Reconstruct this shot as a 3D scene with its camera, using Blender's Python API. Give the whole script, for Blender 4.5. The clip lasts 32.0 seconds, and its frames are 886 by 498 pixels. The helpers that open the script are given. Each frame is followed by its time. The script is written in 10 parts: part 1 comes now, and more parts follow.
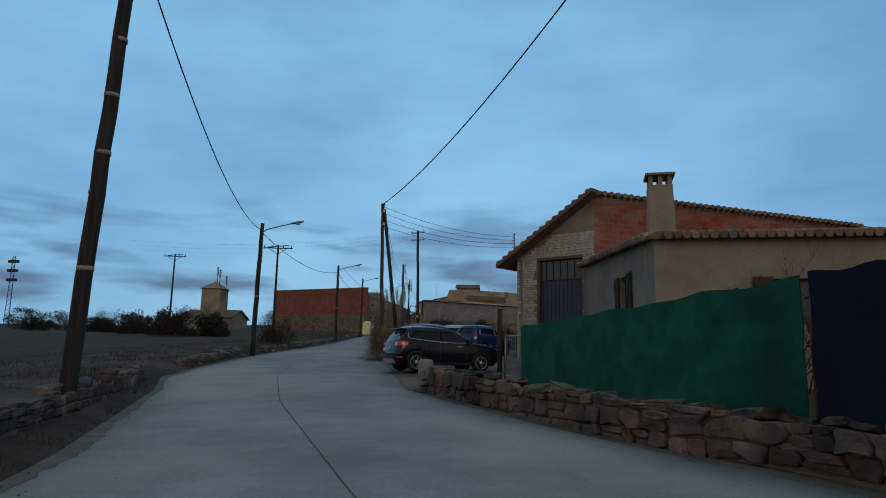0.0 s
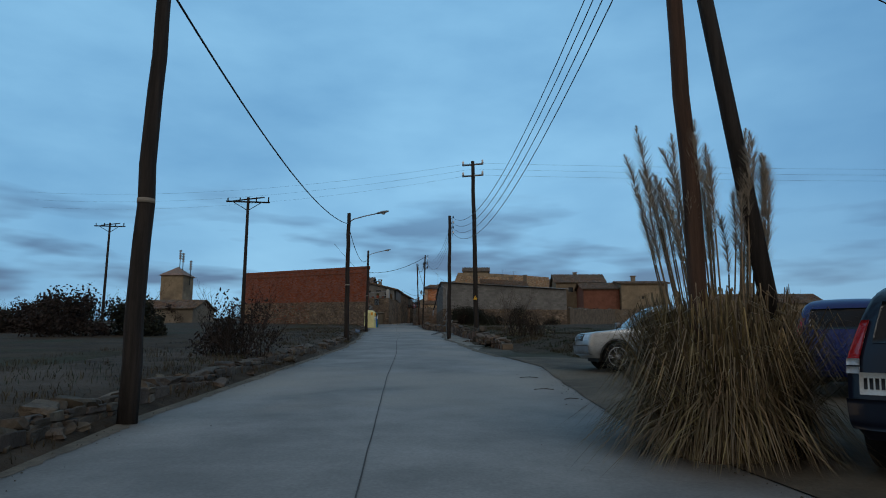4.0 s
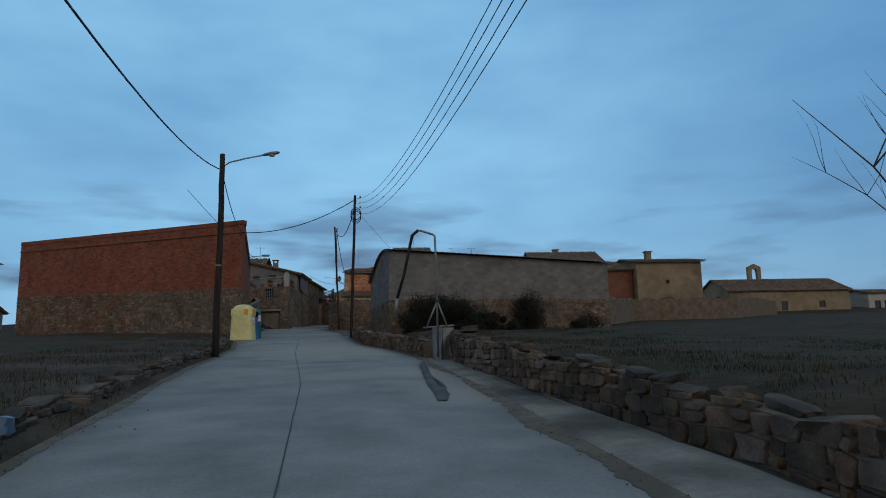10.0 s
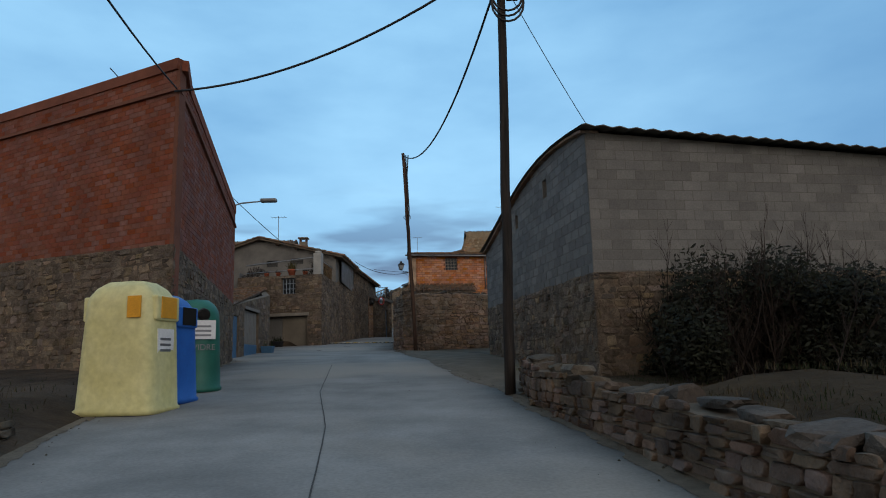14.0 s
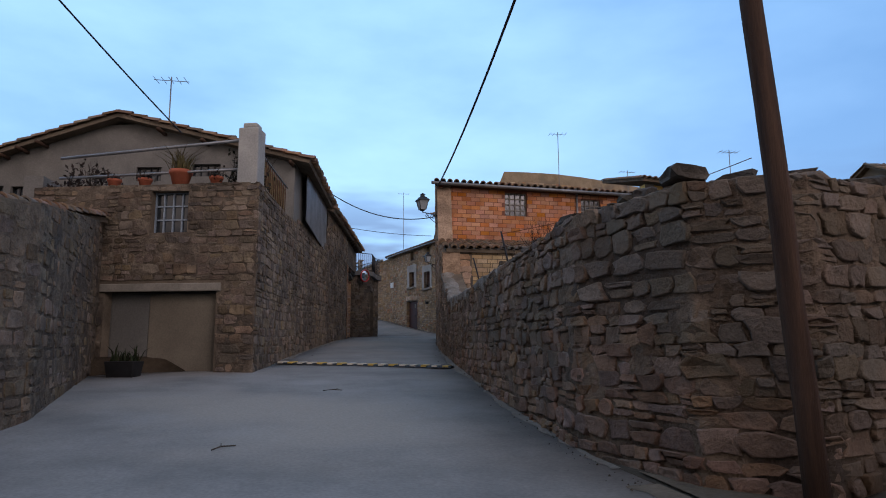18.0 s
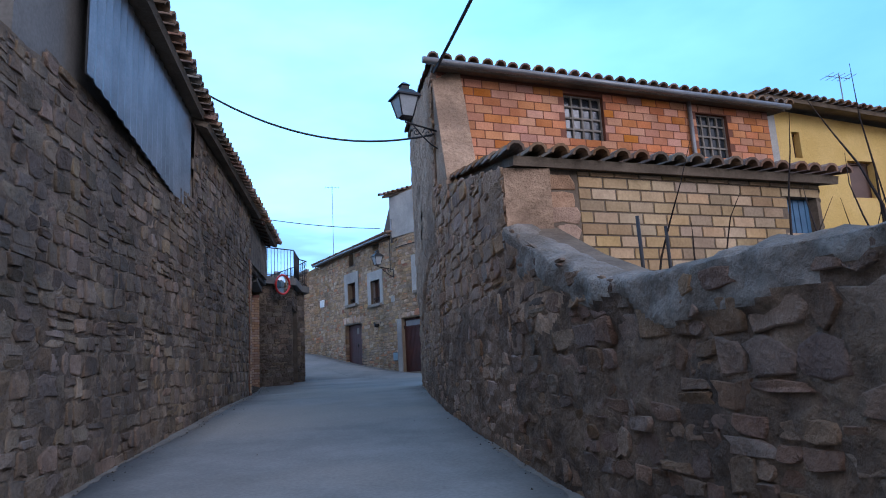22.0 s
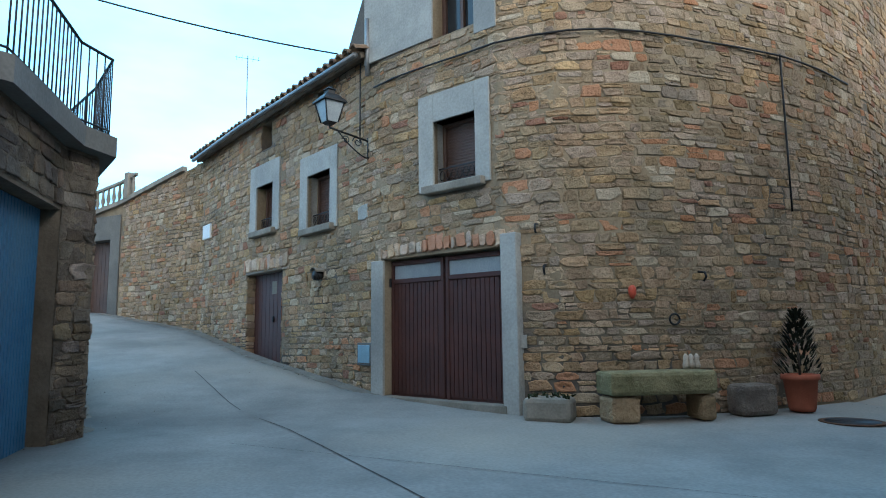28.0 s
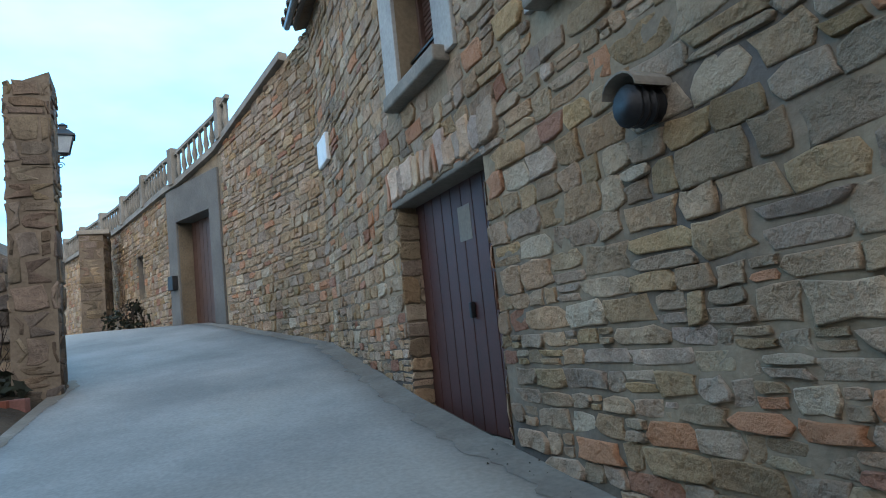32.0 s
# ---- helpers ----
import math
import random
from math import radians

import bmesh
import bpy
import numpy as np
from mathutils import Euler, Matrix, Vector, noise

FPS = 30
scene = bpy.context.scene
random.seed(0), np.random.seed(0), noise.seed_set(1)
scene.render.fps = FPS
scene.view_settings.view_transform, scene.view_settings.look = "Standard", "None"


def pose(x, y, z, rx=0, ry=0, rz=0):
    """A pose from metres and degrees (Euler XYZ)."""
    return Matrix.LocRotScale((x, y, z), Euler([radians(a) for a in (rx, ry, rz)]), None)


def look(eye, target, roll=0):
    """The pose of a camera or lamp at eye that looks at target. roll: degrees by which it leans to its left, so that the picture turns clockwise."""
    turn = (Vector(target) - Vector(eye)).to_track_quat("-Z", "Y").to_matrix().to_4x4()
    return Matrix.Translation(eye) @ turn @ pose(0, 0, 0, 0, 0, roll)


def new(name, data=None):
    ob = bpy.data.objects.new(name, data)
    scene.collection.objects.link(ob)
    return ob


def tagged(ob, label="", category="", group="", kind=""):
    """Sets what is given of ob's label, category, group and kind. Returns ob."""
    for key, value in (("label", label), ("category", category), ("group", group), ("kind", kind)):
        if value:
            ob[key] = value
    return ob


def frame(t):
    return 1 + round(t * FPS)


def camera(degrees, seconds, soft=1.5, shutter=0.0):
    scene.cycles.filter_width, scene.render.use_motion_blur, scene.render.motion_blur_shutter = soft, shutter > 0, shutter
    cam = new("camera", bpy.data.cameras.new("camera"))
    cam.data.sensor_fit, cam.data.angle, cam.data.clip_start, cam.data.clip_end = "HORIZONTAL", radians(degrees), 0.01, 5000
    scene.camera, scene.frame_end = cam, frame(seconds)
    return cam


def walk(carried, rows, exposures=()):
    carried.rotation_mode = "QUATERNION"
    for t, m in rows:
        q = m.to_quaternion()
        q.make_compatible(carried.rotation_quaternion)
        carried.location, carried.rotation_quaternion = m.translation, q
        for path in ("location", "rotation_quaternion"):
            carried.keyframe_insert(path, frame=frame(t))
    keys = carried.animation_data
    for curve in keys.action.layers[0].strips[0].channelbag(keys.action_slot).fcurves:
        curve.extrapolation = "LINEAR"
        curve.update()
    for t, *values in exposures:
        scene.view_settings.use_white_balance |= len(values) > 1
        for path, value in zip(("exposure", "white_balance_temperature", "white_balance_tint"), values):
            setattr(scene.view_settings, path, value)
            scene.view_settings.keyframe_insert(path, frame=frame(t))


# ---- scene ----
cam = camera(68.57, 32.0, 1.0)
PATH = [
    (0.0, 0.00, -0.00, 1.30, 5.08, 9.77, -1.03),
    (0.5, -0.92, 2.88, 1.47, 8.98, 9.70, -0.55),
    (1.0, -1.94, 5.61, 1.58, 10.17, 8.42, -0.16),
    (1.5, -2.97, 8.34, 1.66, 10.54, 8.30, -0.00),
    (2.0, -4.00, 11.12, 1.73, 10.35, 7.96, 0.52),
    (2.5, -5.01, 13.90, 1.82, 10.06, 8.01, 1.10),
    (3.0, -5.95, 16.69, 1.96, 8.28, 8.50, 0.88),
    (3.5, -6.73, 19.35, 2.10, 5.79, 8.48, 0.14),
    (4.0, -7.32, 22.02, 2.25, 3.21, 9.00, -0.15),
    (4.5, -7.82, 24.96, 2.40, 0.61, 9.03, 0.24),
    (6.5, -9.17, 36.89, 3.01, -3.83, 9.17, 0.52),
    (7.0, -9.47, 39.61, 3.18, -4.09, 9.46, 0.82),
    (7.5, -9.75, 42.27, 3.35, -4.17, 9.28, 0.80),
    (8.0, -10.03, 44.94, 3.53, -4.26, 8.95, 0.69),
    (8.5, -10.32, 47.59, 3.68, -4.32, 9.00, 0.68),
    (9.0, -10.64, 50.36, 3.83, -4.33, 8.66, 0.90),
    (9.5, -10.97, 53.18, 3.98, -4.39, 8.97, 1.45),
    (10.0, -11.38, 56.40, 4.15, -4.62, 8.67, 1.28),
    (10.5, -11.78, 59.67, 4.33, -4.74, 8.63, 1.33),
    (11.0, -12.06, 62.78, 4.49, -4.46, 8.47, 1.38),
    (11.5, -12.31, 65.83, 4.64, -4.13, 8.73, 1.40),
    (12.0, -12.54, 68.69, 4.78, -3.31, 8.82, 1.10),
    (12.5, -12.98, 71.99, 4.94, -2.46, 8.75, 1.19),
    (13.0, -13.51, 75.30, 5.11, -1.94, 8.75, 1.22),
    (13.5, -14.06, 78.62, 5.26, -1.42, 9.10, 0.97),
    (14.0, -14.66, 81.85, 5.43, -0.87, 9.42, 1.60),
    (14.5, -15.25, 85.04, 5.63, -0.44, 9.72, 1.73),
    (15.0, -15.80, 88.16, 5.86, -0.14, 9.23, 1.67),
    (15.5, -16.30, 91.16, 6.06, -0.17, 9.13, 1.55),
    (17.5, -17.96, 101.77, 6.67, -4.41, 8.52, 0.06),
    (18.0, -18.18, 104.16, 6.77, -5.52, 8.38, 0.26),
    (18.5, -18.35, 106.47, 6.87, -6.28, 8.63, 0.65),
    (19.0, -18.47, 108.58, 6.99, -7.28, 8.77, 1.28),
    (19.5, -18.51, 110.53, 7.11, -8.87, 9.01, 1.97),
    (20.0, -18.51, 112.20, 7.21, -10.25, 8.85, 2.40),
    (20.5, -18.51, 113.34, 7.27, -11.31, 9.11, 2.80),
    (21.0, -18.48, 114.41, 7.32, -11.71, 9.33, 2.92),
    (21.5, -18.46, 115.41, 7.38, -11.90, 9.41, 2.89),
    (22.0, -18.43, 116.73, 7.46, -12.10, 10.31, 3.11),
    (22.5, -18.41, 117.77, 7.52, -12.16, 9.03, 2.54),
    (23.0, -18.39, 118.78, 7.58, -12.33, 8.65, 2.51),
    (23.5, -18.32, 120.09, 7.65, -12.24, 9.84, 2.61),
    (24.0, -18.25, 121.42, 7.75, -12.29, 9.36, 2.32),
    (24.5, -18.16, 122.84, 7.84, -12.35, 9.44, 2.43),
    (25.0, -18.11, 124.18, 7.94, -13.10, 9.48, 2.47),
    (25.5, -18.03, 125.65, 8.03, -14.50, 9.29, 2.48),
    (27.5, -17.11, 131.33, 8.30, -17.90, 7.38, 0.60),
    (28.0, -16.90, 132.49, 8.33, -18.65, 7.21, 0.66),
    (28.5, -16.68, 133.59, 8.35, -19.31, 7.49, 0.42),
    (29.0, -16.47, 134.71, 8.37, -19.35, 6.90, 0.84),
    (29.5, -16.29, 135.80, 8.39, -19.08, 6.69, 1.14),
    (30.0, -16.16, 136.89, 8.42, -18.18, 7.34, 1.74),
    (30.5, -16.11, 138.00, 8.46, -15.85, 7.90, 2.62),
    (31.0, -16.08, 139.26, 8.52, -11.79, 7.78, 2.48),
    (31.5, -16.11, 140.25, 8.55, -6.75, 6.17, 3.65),
    (32.0, -16.29, 141.72, 8.56, -2.03, 6.33, 5.92),
]
U = 1.2  # plan units to metres
walk(cam, [(t, pose(U * x, U * y, U * z, 90 + pitch, roll, yaw)) for t, x, y, z, yaw, pitch, roll in PATH],
     exposures=[(0.0, -0.2, 6100, 9), (8.0, -0.2, 6050, 9), (13.0, 0.0, 6250, 10), (15.0, 0.35, 6550, 16), (17.5, 0.48, 6400, 23), (20.0, 0.95, 5850, 36), (21.0, 1.12, 5250, 29), (22.5, 1.37, 5350, 19), (25.0, 1.7, 5850, 5),
                (27.5, 1.9, 5500, 2), (30.0, 1.95, 5500, 2), (32.0, 1.83, 5600, 7)])

# ---- world, sun ----
world = bpy.data.worlds.new("world")
scene.world = world
world.use_nodes = True
SUN_EL, SUN_AZ = radians(24), radians(-150)


def build_sky():
    nt = world.node_tree
    N, K = nt.nodes, nt.links
    N.clear()
    out, bg = N.new("ShaderNodeOutputWorld"), N.new("ShaderNodeBackground")
    sky = N.new("ShaderNodeTexSky")
    sky.sky_type, sky.sun_disc, sky.sun_elevation, sky.sun_rotation = "NISHITA", False, SUN_EL, SUN_AZ
    sky.air_density, sky.dust_density = 1.4, 1.0
    tc, mp = N.new("ShaderNodeTexCoord"), N.new("ShaderNodeMapping")
    mp.inputs["Scale"].default_value = (1.0, 1.0, 2.6)
    K.new(tc.outputs["Generated"], mp.inputs["Vector"])
    n1 = N.new("ShaderNodeTexNoise")
    n1.inputs["Scale"].default_value, n1.inputs["Detail"].default_value = 2.3, 6.0
    n1.inputs["Roughness"].default_value = 0.5
    K.new(mp.outputs["Vector"], n1.inputs["Vector"])
    r1 = N.new("ShaderNodeValToRGB")
    r1.color_ramp.elements[0].position, r1.color_ramp.elements[1].position = 0.3, 0.72
    r1.color_ramp.elements[0].color = (0.16, 0.40, 0.68, 1)
    r1.color_ramp.elements[1].color = (0.37, 0.72, 1.0, 1)
    K.new(n1.outputs["Fac"], r1.inputs["Fac"])
    # darker stratus low over the horizon
    mp2 = N.new("ShaderNodeMapping")
    mp2.inputs["Scale"].default_value = (1.0, 1.0, 5.0)
    K.new(tc.outputs["Generated"], mp2.inputs["Vector"])
    n2 = N.new("ShaderNodeTexNoise")
    n2.inputs["Scale"].default_value, n2.inputs["Detail"].default_value = 4.6, 3.5
    K.new(mp2.outputs["Vector"], n2.inputs["Vector"])
    r2 = N.new("ShaderNodeValToRGB")
    r2.color_ramp.elements[0].position, r2.color_ramp.elements[1].position = 0.52, 0.68
    K.new(n2.outputs["Fac"], r2.inputs["Fac"])
    sep = N.new("ShaderNodeSeparateXYZ")
    K.new(tc.outputs["Generated"], sep.inputs["Vector"])
    low = N.new("ShaderNodeMapRange")
    low.inputs["From Min"].default_value, low.inputs["From Max"].default_value = 0.27, 0.15
    K.new(sep.outputs["Z"], low.inputs["Value"])
    mul = N.new("ShaderNodeMath")
    mul.operation = "MULTIPLY"
    K.new(r2.outputs["Color"], mul.inputs[0])
    K.new(low.outputs["Result"], mul.inputs[1])
    mul2 = N.new("ShaderNodeMath")
    mul2.operation = "MULTIPLY"
    mul2.inputs[1].default_value = 0.9
    K.new(mul.outputs[0], mul2.inputs[0])
    mix = N.new("ShaderNodeMixRGB")
    mix.inputs["Color2"].default_value = (0.07, 0.145, 0.30, 1)
    K.new(mul2.outputs[0], mix.inputs["Fac"])
    K.new(r1.outputs["Color"], mix.inputs["Color1"])
    # thinner, bluer cover to the east
    east = N.new("ShaderNodeMapRange")
    east.inputs["From Min"].default_value, east.inputs["From Max"].default_value = 0.1, 0.75
    east.inputs["To Max"].default_value = 0.65
    K.new(sep.outputs["X"], east.inputs["Value"])
    blue = N.new("ShaderNodeMixRGB")
    blue.inputs["Color2"].default_value = (0.085, 0.245, 0.48, 1)
    K.new(east.outputs["Result"], blue.inputs["Fac"])
    K.new(mix.outputs["Color"], blue.inputs["Color1"])
    mix = blue
    # clear sky behind the cloud cover
    sc = N.new("ShaderNodeMixRGB")
    sc.blend_type = "MULTIPLY"
    sc.inputs["Fac"].default_value = 1.0
    sc.inputs["Color2"].default_value = (0.1, 0.1, 0.1, 1)
    K.new(sky.outputs["Color"], sc.inputs["Color1"])
    # the cloud cover is paler and warmer towards the low sun behind
    back = N.new("ShaderNodeMapRange")
    back.inputs["From Min"].default_value, back.inputs["From Max"].default_value = 0.35, -0.5
    K.new(sep.outputs["Y"], back.inputs["Value"])
    pale = N.new("ShaderNodeMixRGB")
    pale.inputs["Color2"].default_value = (0.43, 0.385, 0.35, 1)
    K.new(back.outputs["Result"], pale.inputs["Fac"])
    K.new(mix.outputs["Color"], pale.inputs["Color1"])
    mix = pale
    both = N.new("ShaderNodeMixRGB")
    both.inputs["Fac"].default_value = 0.85
    K.new(sc.outputs["Color"], both.inputs["Color1"])
    K.new(mix.outputs["Color"], both.inputs["Color2"])
    K.new(both.outputs["Color"], bg.inputs["Color"])
    bg.inputs["Strength"].default_value = 1.0
    K.new(bg.outputs["Background"], out.inputs["Surface"])


build_sky()
sun = new("sun", bpy.data.lights.new("sun", "SUN"))
sun.data.energy, sun.data.angle, sun.data.color = 0.5, radians(25), (1.0, 0.93, 0.85)
sun.rotation_euler = (radians(66), 0, radians(30))


# ---- materials ----
def mat(name, a, b, scale=2.0, rough=0.85, bump=0.3, fine=30.0, c=None, metal=0.0, per="none", spread=0.25, stain=0.0, bump_dist=0.01, stretch=(1, 1, 1), odd=()):
    """Two-scale noise between colours a and b, patches of c, grain bump; per: 'object' or 'island' random tint."""
    m = bpy.data.materials.new(name)
    m.use_nodes = True
    nt = m.node_tree
    N, K = nt.nodes, nt.links
    bsdf = N["Principled BSDF"]
    bsdf.inputs["Roughness"].default_value = rough
    bsdf.inputs["Metallic"].default_value = metal
    if rough > 0.7:
        bsdf.inputs["Specular IOR Level"].default_value = 0.2
    geo = N.new("ShaderNodeNewGeometry")
    mp = N.new("ShaderNodeMapping")
    mp.inputs["Scale"].default_value = stretch
    K.new(geo.outputs["Position"], mp.inputs["Vector"])
    n1 = N.new("ShaderNodeTexNoise")
    n1.inputs["Scale"].default_value, n1.inputs["Detail"].default_value = scale, 8
    n1.inputs["Roughness"].default_value = 0.62
    K.new(mp.outputs["Vector"], n1.inputs["Vector"])
    r = N.new("ShaderNodeValToRGB")
    r.color_ramp.elements[0].position, r.color_ramp.elements[1].position = 0.33, 0.68
    r.color_ramp.elements[0].color, r.color_ramp.elements[1].color = (*a, 1), (*b, 1)
    K.new(n1.outputs["Fac"], r.inputs["Fac"])
    col = r.outputs["Color"]
    if c:
        n3 = N.new("ShaderNodeTexNoise")
        n3.inputs["Scale"].default_value, n3.inputs["Detail"].default_value = scale * 0.27, 5
        K.new(mp.outputs["Vector"], n3.inputs["Vector"])
        r3 = N.new("ShaderNodeValToRGB")
        r3.color_ramp.elements[0].position, r3.color_ramp.elements[1].position = 0.5, 0.64
        K.new(n3.outputs["Fac"], r3.inputs["Fac"])
        mx = N.new("ShaderNodeMixRGB")
        mx.inputs["Color2"].default_value = (*c, 1)
        K.new(r3.outputs["Color"], mx.inputs["Fac"])
        K.new(col, mx.inputs["Color1"])
        col = mx.outputs["Color"]
    n2 = N.new("ShaderNodeTexNoise")
    n2.inputs["Scale"].default_value, n2.inputs["Detail"].default_value = fine, 6
    K.new(mp.outputs["Vector"], n2.inputs["Vector"])
    r2 = N.new("ShaderNodeMapRange")
    k_ = 0.42 if bump >= 0.8 else 0.28
    n2.inputs["Roughness"].default_value = 0.68 if bump >= 0.8 else 0.5
    r2.inputs["To Min"].default_value, r2.inputs["To Max"].default_value = 1 - k_, 1 + k_
    K.new(n2.outputs["Fac"], r2.inputs["Value"])
    g = N.new("ShaderNodeMixRGB")
    g.blend_type = "MULTIPLY"
    g.inputs["Fac"].default_value = 1.0
    K.new(col, g.inputs["Color1"])
    K.new(r2.outputs["Result"], g.inputs["Color2"])
    col = g.outputs["Color"]
    if per != "none":
        if per == "object":
            src = N.new("ShaderNodeObjectInfo").outputs["Random"]
        else:
            src = geo.outputs["Random Per Island"]
        hsv = N.new("ShaderNodeHueSaturation")
        mr = N.new("ShaderNodeMapRange")
        mr.inputs["To Min"].default_value, mr.inputs["To Max"].default_value = 1 - spread, 1 + spread
        K.new(src, mr.inputs["Value"])
        K.new(mr.outputs["Result"], hsv.inputs["Value"])
        w = N.new("ShaderNodeTexWhiteNoise")
        w.noise_dimensions = "1D"
        K.new(src, w.inputs["W"])
        mh = N.new("ShaderNodeMapRange")
        mh.inputs["To Min"].default_value, mh.inputs["To Max"].default_value = 0.5 - 0.012 * spread / 0.25, 0.5 + 0.008 * spread / 0.25
        K.new(w.outputs["Value"], mh.inputs["Value"])
        K.new(mh.outputs["Result"], hsv.inputs["Hue"])
        ms = N.new("ShaderNodeMapRange")
        ms.inputs["To Min"].default_value, ms.inputs["To Max"].default_value = 0.7, 1.25
        K.new(w.outputs["Color"], ms.inputs["Value"])
        K.new(ms.outputs["Result"], hsv.inputs["Saturation"])
        K.new(col, hsv.inputs["Color"])
        col = hsv.outputs["Color"]
        for lo, hi, oc in odd:
            cmp_ = N.new("ShaderNodeMath")
            cmp_.operation = "COMPARE"
            cmp_.inputs[1].default_value, cmp_.inputs[2].default_value = (lo + hi) / 2, (hi - lo) / 2
            K.new(w.outputs["Value"], cmp_.inputs[0])
            f_ = N.new("ShaderNodeMath")
            f_.operation = "MULTIPLY"
            f_.inputs[1].default_value = 0.65
            K.new(cmp_.outputs[0], f_.inputs[0])
            om = N.new("ShaderNodeMixRGB")
            om.inputs["Color2"].default_value = (*oc, 1)
            K.new(f_.outputs[0], om.inputs["Fac"])
            K.new(col, om.inputs["Color1"])
            col = om.outputs["Color"]
    K.new(col, bsdf.inputs["Base Color"])
    if bump:
        bp = N.new("ShaderNodeBump")
        bp.inputs["Strength"].default_value, bp.inputs["Distance"].default_value = bump, bump_dist
        K.new(n2.outputs["Fac"], bp.inputs["Height"])
        b2 = N.new("ShaderNodeBump")
        b2.inputs["Strength"].default_value, b2.inputs["Distance"].default_value = bump * 0.8, bump_dist * 6
        K.new(n1.outputs["Fac"], b2.inputs["Height"])
        K.new(bp.outputs["Normal"], b2.inputs["Normal"])
        K.new(b2.outputs["Normal"], bsdf.inputs["Normal"])
    return m


def plain(name, c, rough=0.5, metal=0.0, coat=0.0):
    m = mat(name, tuple(v * 0.88 for v in c), tuple(min(1, v * 1.12) for v in c), scale=3.0, rough=rough, bump=0.05, fine=60, metal=metal)
    m.node_tree.nodes["Principled BSDF"].inputs["Coat Weight"].default_value = coat
    return m




M_ROAD = mat("concrete_road", (0.16, 0.156, 0.147), (0.268, 0.26, 0.243), 0.55, 0.88, 0.25, 26, c=(0.28, 0.255, 0.22), bump_dist=0.006)
M_APRON = mat("gravel_forecourt", (0.06, 0.048, 0.034), (0.12, 0.095, 0.066), 1.2, 0.95, 0.6, 22, c=(0.14, 0.11, 0.076), bump_dist=0.014)
M_FIELD = mat("winter_field", (0.028, 0.0185, 0.0095), (0.062, 0.042, 0.022), 0.7, 0.98, 0.8, 6, c=(0.03, 0.029, 0.011), bump_dist=0.05)
M_GRASS = mat("dry_grass", (0.03, 0.026, 0.015), (0.085, 0.068, 0.04), 3.0, 0.95, 0.3, 30, per="island", spread=0.4)
M_GREEN_GRASS = mat("green_grass", (0.014, 0.02, 0.008), (0.03, 0.04, 0.016), 3.0, 0.95, 0.3, 30, per="island", spread=0.4)
M_MORTAR = mat("lime_mortar", (0.22, 0.17, 0.11), (0.33, 0.26, 0.175), 1.6, 0.95, 0.6, 24, c=(0.12, 0.105, 0.09), bump_dist=0.012)
M_MORTAR_DARK = mat("earth_mortar", (0.095, 0.075, 0.055), (0.18, 0.143, 0.105), 1.6, 0.95, 0.6, 24, bump_dist=0.015)
M_STONE = mat("sandstone_ochre", (0.28, 0.193, 0.118), (0.45, 0.325, 0.207), 2.2, 0.92, 1.0, 16, c=(0.26, 0.2, 0.13), per="object", spread=0.2, bump_dist=0.035, odd=((0.0, 0.05, (0.46, 0.2, 0.09)), (0.05, 0.1, (0.5, 0.42, 0.3)), (0.1, 0.13, (0.26, 0.1, 0.06))))
M_STONE_P = mat("pale_pink_stone", (0.36, 0.25, 0.175), (0.54, 0.415, 0.31), 2.4, 0.92, 0.9, 18, per="object", spread=0.25, bump_dist=0.025, odd=((0.0, 0.25, (0.46, 0.2, 0.1)),))
M_STONE_I = mat("sandstone_ochre_rubble", (0.28, 0.193, 0.118), (0.45, 0.325, 0.207), 2.2, 0.92, 1.0, 16, c=(0.26, 0.2, 0.13), per="island", spread=0.2, bump_dist=0.035, odd=((0.0, 0.05, (0.46, 0.2, 0.09)), (0.05, 0.1, (0.5, 0.42, 0.3)), (0.1, 0.13, (0.26, 0.1, 0.06))))
M_STONE_B = mat("brown_fieldstone", (0.105, 0.08, 0.058), (0.225, 0.172, 0.12), 2.2, 0.94, 0.9, 24, c=(0.085, 0.07, 0.055), per="object", spread=0.36, bump_dist=0.028)
M_STONE_BI = mat("brown_fieldstone_rubble", (0.105, 0.08, 0.058), (0.225, 0.172, 0.12), 2.2, 0.94, 0.9, 24, c=(0.085, 0.07, 0.055), per="island", spread=0.36, bump_dist=0.028)
M_STONE_V = mat("dark_verge_stone", (0.055, 0.046, 0.037), (0.14, 0.115, 0.088), 2.4, 0.94, 0.9, 22, c=(0.045, 0.04, 0.033), per="object", spread=0.3, bump_dist=0.02)
M_STONE_VI = mat("dark_verge_rubble", (0.055, 0.046, 0.037), (0.14, 0.115, 0.088), 2.4, 0.94, 0.9, 22, c=(0.045, 0.04, 0.033), per="island", spread=0.3, bump_dist=0.02)
M_STONE_F = mat("field_wall_stone", (0.075, 0.052, 0.038), (0.19, 0.132, 0.092), 2.4, 0.94, 0.9, 22, c=(0.06, 0.047, 0.038), per="object", spread=0.4, bump_dist=0.024)
M_STONE_FI = mat("field_wall_rubble", (0.075, 0.052, 0.038), (0.19, 0.132, 0.092), 2.4, 0.94, 0.9, 22, c=(0.06, 0.047, 0.038), per="island", spread=0.4, bump_dist=0.024)
M_STONE_R = mat("reddish_fieldstone", (0.155, 0.1, 0.069), (0.31, 0.205, 0.14), 2.2, 0.94, 0.9, 24, c=(0.15, 0.12, 0.09), per="object", spread=0.27, bump_dist=0.03)
